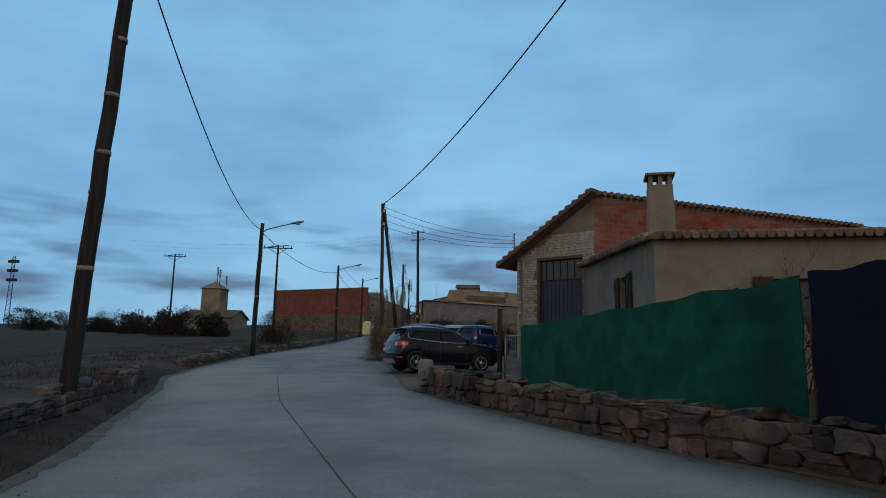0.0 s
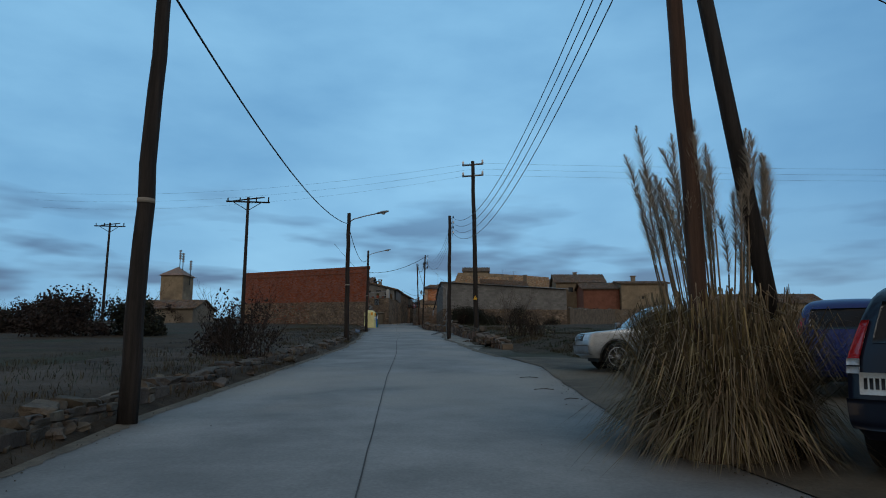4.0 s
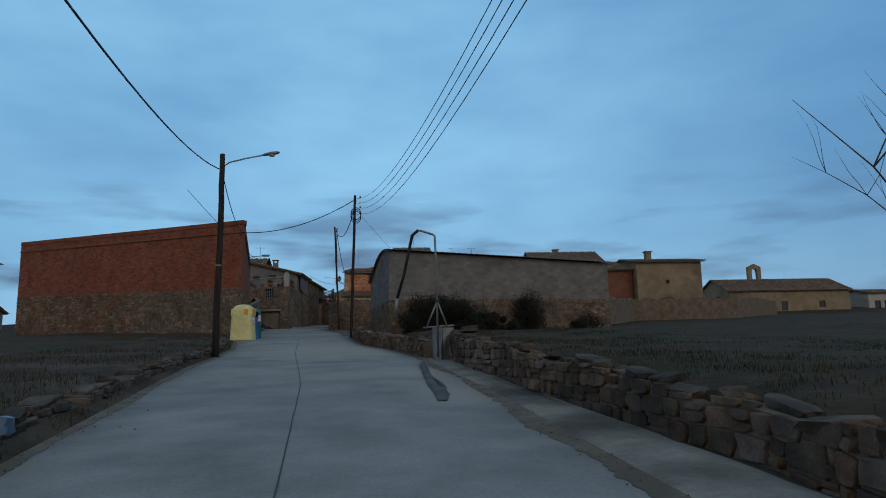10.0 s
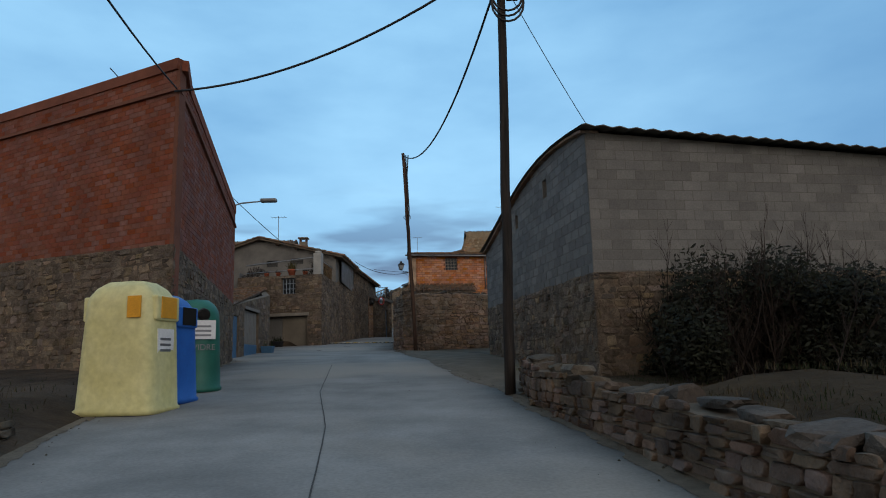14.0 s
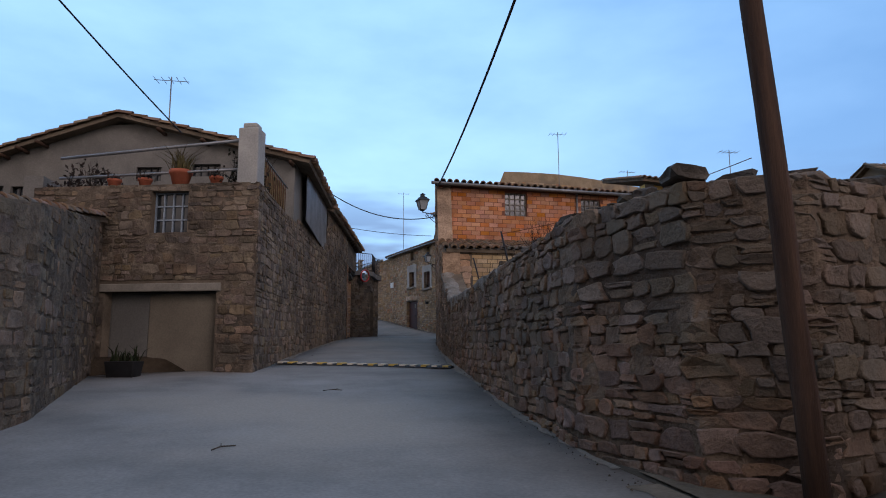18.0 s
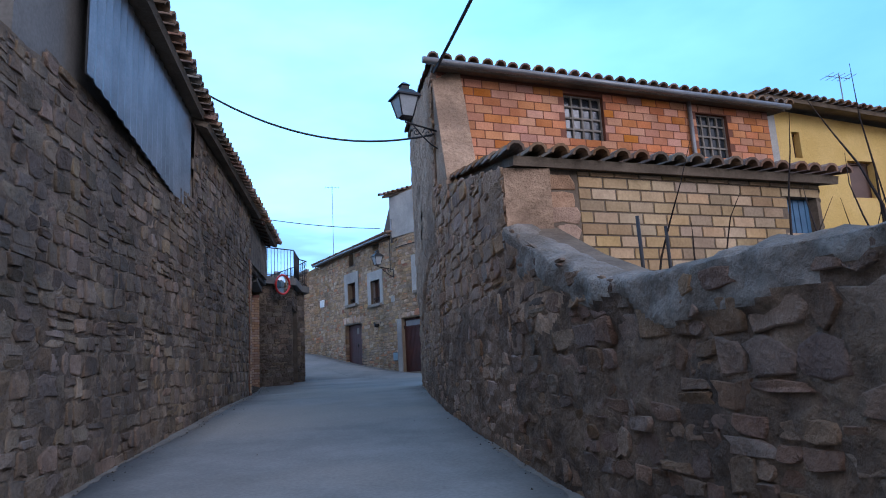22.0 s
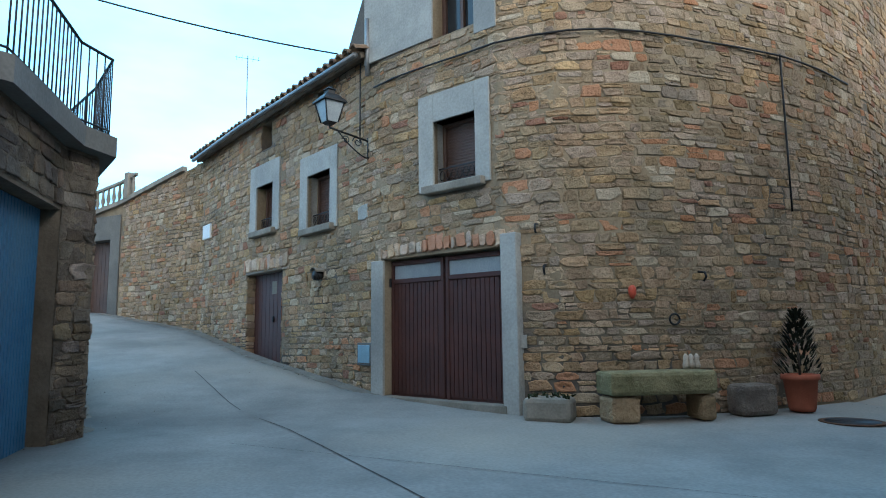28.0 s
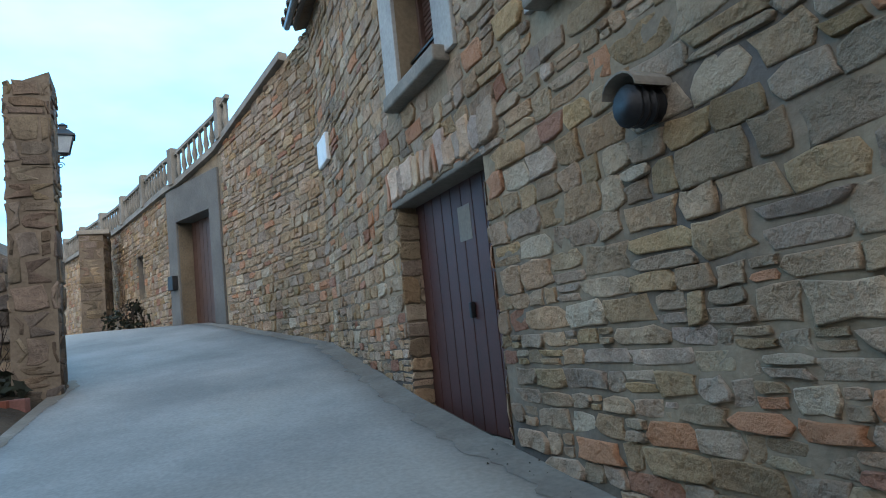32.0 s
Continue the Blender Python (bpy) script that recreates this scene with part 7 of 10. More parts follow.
def off_roader(at, heading, paint, L, W, H, label, spare, trim, front=False):
    h = L / 2
    k = H / 1.9
    s = CarShape([(0.34, -h + 0.12, h - 0.15, W / 2 - 0.08, 0.4), (0.5, -h, h - 0.02, W / 2 - 0.01, 0.35), (0.7, -h, h, W / 2, 0.35), (0.95 * k, -h + 0.03, h - 0.02, W / 2, 0.35), (1.08 * k, -h + 0.05, h - 0.1, W / 2, 0.32), (1.14 * k, -h + 0.06, h - 0.7, W / 2 - 0.01, 0.3),
                  (1.2 * k, -h + 0.07, h - 1.2, W / 2 - 0.03, 0.3), (1.45 * k, -h + 0.16, h - 1.5, W / 2 - 0.1, 0.3), (1.7 * k, -h + 0.3, h - 1.78, W / 2 - 0.18, 0.3), (1.8 * k, -h + 0.38, h - 1.95, W / 2 - 0.24, 0.3), (1.86 * k, -h + 0.5, h - 2.15, W / 2 - 0.32, 0.28), (1.89 * k, -h + 0.75, h - 2.4, W / 2 - 0.45, 0.25)],
                 [(-L * 0.285, 0.38, 0.46), (L * 0.285, 0.38, 0.46)], 0.46)
    zs = [z * (H / 1.9) * 1.02 if z > 0.6 else z + 0.1 for z in (0.24, 0.3, 0.4, 0.5, 0.62, 0.7, 0.8, 0.9, 0.98, 1.04, 1.1, 1.14, 1.2, 1.3, 1.4, 1.5, 1.6, 1.68, 1.74, 1.79, 1.83, 1.855)]
    t = car("off_road_car", label, at, heading, s, paint, zs)
    wheels_of(t, s, 0.38, W / 2)
    for sy in (1, -1):
        skin("side_window", t, s, sy, ((-h + 0.42, 1.27 * k), (-0.12, 1.25 * k), (-0.12, 1.66 * k), (-h + 0.55, 1.66 * k)), M_CARGLASS, "dark tinted side glass", 0.008)
        skin("side_window", t, s, sy, ((-0.03, 1.25 * k), (h - 1.32, 1.24 * k), (h - 1.8, 1.66 * k), (-0.03, 1.66 * k)), M_CARGLASS, "dark tinted side glass", 0.008)
        skin("tail_lamp", t, s, "rear", ((sy * (W / 2 - 0.17), 1.12 * k), (sy * (W / 2 - 0.05), 1.12 * k), (sy * (W / 2 - 0.16), 1.5 * k), (sy * (W / 2 - 0.24), 1.5 * k)), M_REDLAMP, "tall red tail lamp", 0.025)
        for z0 in (0.98, 1.06):
            skin("lens", t, s, "rear", ((sy * (W / 2 - 0.17), z0 * k), (sy * (W / 2 - 0.04), z0 * k), (sy * (W / 2 - 0.04), (z0 + 0.065) * k), (sy * (W / 2 - 0.17), (z0 + 0.065) * k)), M_CLEARLAMP, "clear lamp lens", 0.026, 3, 2)
        skin("reflector", t, s, "rear", ((sy * (W / 2 - 0.26), 0.6), (sy * (W / 2 - 0.12), 0.6), (sy * (W / 2 - 0.12), 0.68), (sy * (W / 2 - 0.26), 0.68)), M_REDLAMP, "low red reflector", 0.03, 3, 2)
        skin("head_lamp", t, s, "front", ((sy * (W / 2 - 0.36), 0.86 * k), (sy * (W / 2 - 0.06), 0.86 * k), (sy * (W / 2 - 0.06), 1.04 * k), (sy * (W / 2 - 0.34), 1.04 * k)), M_CLEARLAMP, "clear head lamp", 0.016)
        skin("sill", t, s, sy, ((-0.7, 0.38), (0.7, 0.38), (0.7, 0.5), (-0.7, 0.5)), trim, "", 0.02)
        wbox("mirror", Matrix.Translation(s.side(h - 1.42, 1.24 * k, sy)), -0.07, 0.07, 0.0 if sy > 0 else -0.24, 0.24 if sy > 0 else 0.0, 0.0, 0.18, M_CHROME if spare else trim, t, "bright door mirror", 0.03)
        wbox("door_handle", Matrix.Translation(s.side(-0.0, 1.08 * k, sy)), -0.1, 0.1, -0.02, 0.02, -0.015, 0.015, paint, t, bevel=0.008)
    skin("rear_window", t, s, "rear", ((-W / 2 + 0.28, 1.27 * k), (W / 2 - 0.28, 1.27 * k), (W / 2 - 0.34, 1.68 * k), (-W / 2 + 0.34, 1.68 * k)), M_CARGLASS, "dark rear glass", 0.01)
    skin("windscreen", t, s, "front", ((-W / 2 + 0.12, 1.24 * k), (W / 2 - 0.12, 1.24 * k), (W / 2 - 0.24, 1.74 * k), (-W / 2 + 0.24, 1.74 * k)), M_CARGLASS, "", 0.01)
    skin("front_bumper", t, s, "front", ((-W / 2 + 0.06, 0.42), (W / 2 - 0.06, 0.42), (W / 2 - 0.04, 0.7), (-W / 2 + 0.04, 0.7)), trim, "grey front bumper", 0.06)
    skin("rear_bumper", t, s, "rear", ((-W / 2 + 0.06, 0.44), (W / 2 - 0.06, 0.44), (W / 2 - 0.04, 0.72), (-W / 2 + 0.04, 0.72)), trim if trim is not M_CARTRIM else paint, "", 0.06)
    g = skin("grille", t, s, "front", ((-0.42, 0.84 * k), (0.42, 0.84 * k), (0.44, 1.04 * k), (-0.44, 1.04 * k)), M_CARTRIM, "dark front grille", 0.014)
    for i in range(4):
        skin("slat", g, s, "front", ((-0.4, (0.86 + i * 0.045) * k), (0.4, (0.86 + i * 0.045) * k), (0.4, (0.876 + i * 0.045) * k), (-0.4, (0.876 + i * 0.045) * k)), M_CHROME, "", 0.022, 6, 1)
    if spare:
        w = lathe("spare_wheel_cover", [(0.34, -0.14), (0.365, -0.06), (0.36, 0.03), (0.33, 0.07), (0.26, 0.09), (0.24, 0.085), (0.05, 0.1)], paint, t, 32, (0, 0, 0), "round spare wheel cover")
        w.matrix_basis = pose(-h - 0.1, 0.06, 1.02 * k, 0, -90, 0)
        plate_at(t, s, 0.58, 0.76, 0.15, 0.2)
    plate_at(t, s, 0.0, 0.5, 0.26, 0.11, "front")
    seams(t, s, (-0.1, h - 1.32), 0.5, 1.2 * k)
    return t


crossover()
off_roader((-2.75, 28.0, zr(28.0) + 0.045), 0.74, M_CARBLUE, 4.1, 1.8, 1.84, "dark blue three-door off-road car with a spare wheel cover", True, M_CARBLUE)
off_roader((-3.3, 37.8, zr(37.8) + 0.045), 3.21, M_CARSILVER, 4.1, 1.75, 1.83, "silver off-road car with grey bumpers facing the lane", False, M_GALV)
off_roader((-0.9, 33.7, zr(33.7) + 0.045), 1.0, M_CARROYAL, 4.2, 1.72, 1.8, "royal blue boxy van parked behind the pampas grass", False, M_CARTRIM)


# ---- plants ----
def rock_mesh(rng, size, flat=0.6):
    bm = bmesh.new()
    bmesh.ops.create_icosphere(bm, subdivisions=2, radius=0.5)
    o = Vector((rng.random() * 50, rng.random() * 50, rng.random() * 50))
    for v in bm.verts:
        n = v.co.normalized()
        k = 1 + 0.4 * noise.noise(n * 1.3 + o) + 0.16 * noise.noise(n * 3 + o)
        q = Vector((max(-0.4, min(0.4, n.x * 0.62)), max(-0.4, min(0.4, n.y * 0.62)), max(-0.36, min(0.36, n.z * 0.6)))) * k
        v.co = Vector((q.x * size[0], q.y * size[1], q.z * size[2]))
    me = bpy.data.meshes.new("stone")
    bm.to_mesh(me)
    bm.free()
    return me


ROCKS = []
for i in range(10):
    r_ = random.Random(100 + i)
    me_ = rock_mesh(r_, (1, 0.75 + 0.3 * r_.random(), 0.55 + 0.3 * r_.random()))
    me_.materials.append(M_STONE_V)
    ROCKS.append(me_)


def rock(parent, at, size, rz, rng, name="stone", tilt=12):
    ob = new(name, rng.choice(ROCKS))
    ob.parent = parent
    ob.matrix_basis = pose(*at, rng.uniform(-tilt, tilt), rng.uniform(-tilt, tilt), rz) @ Matrix.Diagonal((*size, 1))
    return ob


def blades(name, parent, spots, rng, hgt, material, lean=0.3, width=0.012, label="", bend=0.5):
    """Many narrow grass blades as one mesh."""
    V, F = [], []
    for x, y, z in spots:
        a = rng.random() * 6.28
        h = hgt * (0.5 + rng.random())
        d = Vector((math.cos(a), math.sin(a), 0)) * h * lean * rng.random()
        s_ = Vector((-math.sin(a), math.cos(a), 0)) * width
        p0 = Vector((x, y, z))
        p1 = p0 + d * (1 - bend) + Vector((0, 0, h * 0.65))
        p2 = p0 + d * (1 + bend) + Vector((0, 0, h))
        k = len(V)
        V += [p0 - s_, p0 + s_, p1 + s_ * 0.7, p1 - s_ * 0.7, p2]
        F += [(k, k + 1, k + 2, k + 3), (k + 3, k + 2, k + 4)]
    ob = link(name, V, F, material, parent, label)
    return ob


def twigs_data(base, h, spread, rng, n, V, F, r=0.02, depth=2):
    for i in range(n):
        a = rng.random() * 6.28
        d = Vector((math.cos(a) * spread * rng.random(), math.sin(a) * spread * rng.random(), 1)).normalized()
        l = h * (0.55 + 0.5 * rng.random())
        p = Vector(base)
        pts = [p]
        for k in range(4):
            d = (d + Vector((rng.uniform(-0.25, 0.25), rng.uniform(-0.25, 0.25), rng.uniform(-0.05, 0.12)))).normalized()
            p = p + d * l / 4
            pts.append(p)
        tv, tf = tube_data(pts, [r, r * 0.8, r * 0.6, r * 0.4, r * 0.15], 4, False)
        k = len(V)
        V += tv
        F += [tuple(j + k for j in f) for f in tf]
        if depth > 1:
            for q in pts[1:4]:
                twigs_data(q, l * 0.45, 1.2, rng, 2, V, F, r * 0.45, depth - 1)


def shrub(name, at, h, w, label, category, seed, leaf=None, n_twigs=26, leaves=900, lean=(0, 0), leaf_size=0.05, d=None):
    """A bush of branching stems and many small leaves with an uneven outline."""
    rng = random.Random(seed)
    t = thing(name, label, category)
    V, F = [], []
    at = Vector(at)
    d = d or w
    for i in range(n_twigs):
        b = at + Vector((rng.gauss(0, w * 0.22), rng.gauss(0, d * 0.22), 0))
        twigs_data(b, h * (0.6 + 0.5 * rng.random()), 0.9, rng, 1, V, F, 0.016, 3)
    link("stem_tangle", V, F, M_BRAMBLE if leaf else M_BARK, t)["kind"] = "stuff"
    if leaf:
        LV, LF = [], []
        lobes = []
        for _ in range(26):
            u = rng.uniform(-0.5, 0.5)
            lobes.append((u * w, rng.uniform(-0.5, 0.5) * d, h * rng.uniform(0.12, 0.82) * (1 - 2.2 * u * u), h * rng.uniform(0.14, 0.3)))
        for i in range(leaves):
            lx, ly, lz, lr = rng.choice(lobes)
            u = Vector((rng.gauss(0, 1), rng.gauss(0, 1), rng.gauss(0, 0.8))).normalized() * lr * rng.random() ** 0.4
            c = at + Vector((lx, ly, lz)) + u
            if c.z < at.z:
                continue
            a1 = Vector((rng.gauss(0, 1), rng.gauss(0, 1), rng.gauss(0, 1))).normalized() * leaf_size * (0.6 + rng.random())
            a2 = a1.orthogonal().normalized() * leaf_size * 0.6
            k = len(LV)
            LV += [c - a1, c + a2, c + a1, c - a2]
            LF.append((k, k + 1, k + 2, k + 3))
        link("foliage", LV, LF, leaf, t)["kind"] = "stuff"
    return t


def pampas():
    t = thing("pampas_grass", "big clump of dry pampas grass with feathery plumes", "pampas grass")
    rng = random.Random(7)
    c = Vector((-4.92, 28.75, 1.22))
    V, F = [], []
    for i in range(5200):
        a = rng.random() * 6.28
        r = 0.62 * math.sqrt(rng.random())
        p0 = c + Vector((r * math.cos(a), r * math.sin(a), 0))
        out = Vector((math.cos(a + rng.uniform(-0.7, 0.7)), math.sin(a + rng.uniform(-0.7, 0.7)), 0)) * (0.15 + 0.62 * rng.random() ** 1.5)
        h = 0.7 + 0.95 * rng.random() * (1.15 - 0.6 * out.length)
        p1 = p0 + out * 0.35 + Vector((0, 0, h * 0.7))
        p2 = p0 + out * 0.8 + Vector((0, 0, h))
        p3 = p0 + out * 1.25 + Vector((0, 0, h * (0.95 if rng.random() > 0.4 else 0.55)))
        if i % 3 == 0:
            h *= 0.5
            p1, p2, p3 = p0 + out * 0.45 + Vector((0, 0, h)), p0 + out * 0.95 + Vector((0, 0, h * 0.8)), p0 + out * 1.6 + Vector((0, 0, 0.06))
        s_ = Vector((-out.y, out.x, 0)).normalized() * 0.008
        k = len(V)
        V += [p0 - s_, p0 + s_, p1 + s_, p1 - s_, p2 + s_ * 0.7, p2 - s_ * 0.7, p3]
        F += [(k, k + 1, k + 2, k + 3), (k + 3, k + 2, k + 4, k + 5), (k + 5, k + 4, k + 6)]
    link("leaf_tuft", V, F, M_REED, t)["kind"] = "stuff"
    for i in range(46):
        a = rng.random() * 6.28
        r = 0.4 * math.sqrt(rng.random())
        p0 = c + Vector((r * math.cos(a), r * math.sin(a), 0.6))
        d = Vector((math.cos(a) * 0.16 - 0.03, math.sin(a) * 0.1, 1)).normalized()
        h = 1.1 + 1.1 * rng.random()
        p1 = p0 + d * h
        tube("stalk", [p0, p0 + d * h * 0.5, p1], 0.009, M_REED, t, 4)
        PV, PF = [], []
        L = 0.55 + 0.3 * rng.random()
        bend = Vector((rng.uniform(-0.5, 0.15), rng.uniform(-0.2, 0.2), 0))
        for j in range(260):
            u = rng.random()
            q = p1 + d * L * u + bend * L * u * u * 0.5
            w = 0.12 * math.sin(math.pi * min(1, u * 0.9 + 0.1)) ** 0.8
            an = rng.random() * 6.28
            o = Vector((math.cos(an), math.sin(an), 1.1)) * w
            s_ = Vector((-math.sin(an), math.cos(an), 0)) * 0.004
            k = len(PV)
            PV += [q - s_, q + s_, q + o]
            PF.append((k, k + 1, k + 2))
        link("plume", PV, PF, M_PLUME, t)


pampas()


def verge_grass(y0, y1, side, n, seed, w0, w1, material, hgt, label):
    rng = random.Random(seed)
    spots = []
    for i in range(n):
        y = rng.uniform(y0, y1)
        u = w0 + (w1 - w0) * rng.random() ** 1.4
        x = edge_x(LEFT_EDGE, y) - u if side < 0 else edge_x(RIGHT_EDGE, y) + u
        if noise.noise(Vector((x * 0.5, y * 0.5, seed))) + 0.6 * noise.noise(Vector((x * 2.3, y * 2.3, seed))) < rng.uniform(-0.1, 0.35):
            continue
        x, y = x + rng.gauss(0, 0.05), y + rng.gauss(0, 0.05)
        spots.append((x, y, gz(x, y) + verge_noise(x, y) * min(1, u / 1.2) - 0.01))
    ob = blades("grass", None, spots, rng, hgt, material, 0.9, 0.006)
    tagged(ob, label, "grass", kind="stuff")


verge_grass(4, 92, -1, 60000, 71, 0.1, 6.0, M_GRASS, 0.1, "dry tan weeds and grass along the verge")
verge_grass(10, 94, -1, 9000, 72, 0.5, 4.0, M_GREEN_GRASS, 0.08, "patches of dull green verge grass")
verge_grass(50, 92, 1, 24000, 73, 2.0, 6.5, M_GRASS, 0.1, "dry tan grass behind the field wall")
verge_grass(36, 58, 1, 46000, 75, 2.2, 16.0, M_GRASS, 0.09, "short dry grass in the field beside the lane")
verge_grass(36, 58, 1, 30000, 76, 2.2, 16.0, M_GREEN_GRASS, 0.08, "dull green grass in the field beside the lane")
verge_grass(58, 96, 1, 40000, 74, 2.5, 12.0, M_GREEN_GRASS, 0.07, "dull green field grass behind the wall")


# ---- garden wall ----
def garden_wall():
    h = thing("garden_wall", "tall brown rubble garden wall with a rough cement cap", "garden wall", kind="structure")
    run = Run([(-16.36, 122.92), (-16.38, 119), (-16.45, 114), (-16.3, 110.2), (-15.8, 108.9), (-15.1, 108.5), (-13.2, 109.3), (-10.5, 110.9), (-6.5, 112.5)], 1)
    base = lambda s: zr(run.at(s).y) - 0.02
    def top(s):
        t = 7.86 + 0.05 * noise.noise(Vector((s * 0.7, 4, 0))) + 0.8 * max(0, 1 - s / 2.6) ** 1.6 + 0.16 * max(0, 1 - s / 4.5)
        if s > 9.0:
            t += 0.14 * min(1, (s - 9.0) / 4)
        return t
    w = backing("wall", run, base, top, 0.55, M_MORTAR_DARK, h, (), "dark earth core of the wall")
    lay(run, base, top, (0.27, 0.15), w, (M_STONE_R, M_STONE_RI), 41, 0.05, (), (3.0, run.cum[5], 12), gap=0.014, jit=0.6, limit=300, hvar=0.95, wave=0.1)
    cement = lambda s, z: 1 if s < 9.5 and z > top(s) - (0.2 if s < 4 else 0.12) + 0.3 * noise.noise(Vector((s * 1.9, z * 2.5, 8))) else 0
    def skin_of(s, z):
        if cement(s, z):
            return 1
        return 2 if s < 2.2 + noise.noise(Vector((s, z * 2, 3))) and z > 7.8 + 0.4 * noise.noise(Vector((s * 0.9, z * 1.5, 6))) else 0
    def coat(s, z):
        if cement(s, z):
            return 0.03
        t = min(1, max(0, (s - 2.5) / 8))
        return 0.012 * (1 - t) - 0.012 * t
    smear("mortar", run, base, top, w, [M_SMEAR_G, M_CEMENT, M_EARTH], 0.022, 0.027, 43, 0.05, None, (), coat, skin_of, 0.5, 2.0, "brown mortar and pale cement smeared over the stones")
    # loose cap stones
    rng = random.Random(42)
    s = 8.0
    while s < run.length - 0.5:
        l = 0.16 + rng.random() * 0.3
        d = run.frame_at(s, 0).col[0]
        rock(w, run.at(s + l / 2, -0.25 + rng.uniform(-0.12, 0.14), top(s + l / 2) + rng.uniform(0.0, 0.1)), (l * 1.1, 0.24 + 0.2 * rng.random(), 0.1 + 0.14 * rng.random()), math.degrees(math.atan2(d.y, d.x)) + rng.uniform(-20, 20), rng, "cap_stone")
        s += l * (0.8 + 0.4 * rng.random())
    return run


GARDEN_RUN = garden_wall()


# ---- roadside dry-stone walls ----
def dry_wall(name, pts, height, label, seed, side=1, size=(0.34, 0.19), thick=0.4, single=True, caps=True, mats=None, lift=0.0, jit=0.36, depth=0.06):
    run = Run(pts, side)
    h = thing(name, label, "stone wall", kind="structure")
    base = lambda s: zr(run.at(s).y) + lift
    hf = level(height)
    top = lambda s: base(s) + hf(s) * (1 + 0.25 * noise.noise(Vector((s * 0.8, seed, 0))))
    w = backing("core", run, base, lambda s: top(s) - 0.05, thick, M_MORTAR_DARK, h, (), "earth core of the wall", 0.6)
    lay(run, base, top, size, w, mats or (M_STONE_V, M_STONE_VI), seed, depth, (), (0, run.length, 99) if single else None, gap=0.016, jit=jit, limit=260, hvar=0.8)
    if caps:
        rng = random.Random(seed)
        s = 0.1
        while s < run.length - 0.2:
            l = 0.25 + 0.4 * rng.random()
            q = run.at(s + l / 2, -thick / 2 + rng.uniform(-0.06, 0.08), top(s + l / 2) + rng.uniform(-0.06, 0.03))
            d = run.p[run.seg(s) + 1] - run.p[run.seg(s)]
            rock(w, q, (l * 1.05, 0.3 + 0.22 * rng.random(), 0.14 + 0.14 * rng.random()), math.degrees(math.atan2(d.y, d.x)) + rng.uniform(-14, 14), rng)
            s += l * (0.85 + 0.3 * rng.random())
    return run


# low wall before the first house (right of the lane)
dry_wall("garden_stone_wall", [(-1.75, 14.75), (-0.9, 13.3), (0.35, 10.9), (1.9, 8.2), (3.0, 6.8), (4.6, 4.4), (6.0, 0.0)], 0.5, "low wall of large brown field stones", 81, 1, (0.34, 0.3), mats=(M_STONE_F, M_STONE_FI), jit=0.55, depth=0.1)
# verge walls on the other side
dry_wall("verge_stone_wall", [(-2.9, 0), (-5.1, 6.4), (-7.8, 13.5), (-8.7, 15.4)], 0.4, "crumbling low stone verge wall", 82, 1, (0.36, 0.2))
dry_wall("verge_stone_wall", [(-10.55, 21.0), (-11.3, 25.5), (-12.15, 31), (-12.65, 37.5), (-13.0, 44)], 0.26, "crumbling low stone verge wall", 83, 1, (0.45, 0.2))
dry_wall("verge_stone_wall", [(-13.0, 46), (-13.35, 50), (-14.5, 58.2), (-15.8, 66)], 0.2, "low stone kerb wall under dry weeds", 84, 1, (0.5, 0.2))
dry_wall("verge_stone_wall", [(-15.8, 66.5), (-17.15, 74.6), (-18.1, 83.7), (-19.3, 89.3)], 0.22, "low stone kerb wall under dry weeds", 85, 1, (0.5, 0.22))
# field wall on the right
dry_wall("field_wall", [(-6.45, 47.1), (-6.6, 48.0), (-7.0, 49.8), (-7.4, 51.5), (-7.45, 54), (-7.5, 56), (-7.9, 57.7), (-8.2, 59.2)], lambda s: 0.26 + 0.18 * min(1, s / 5) + 0.1 * math.sin(s * 0.9), "tumbled dry-stone field wall", 86, -1, (0.34, 0.19), mats=(M_STONE_F, M_STONE_FI))
dry_wall("field_wall", [(-8.25, 59.5), (-8.35, 61.5), (-8.75, 65), (-9.15, 69), (-9.5, 72), (-9.6, 75.9)], lambda s: 0.48 + 0.05 * s / 3, "dry-stone field wall of brown blocks", 87, -1, (0.34, 0.22), mats=(M_STONE_F, M_STONE_FI))
dry_wall("field_wall", [(-10.35, 76.8), (-10.75, 79.6), (-11.4, 82.2), (-12.5, 85.2), (-13.3, 90.8), (-13.1, 93.4)], 0.52, "neatly coursed dry-stone field wall", 88, -1, (0.24, 0.13), mats=(M_STONE_F, M_STONE_FI))


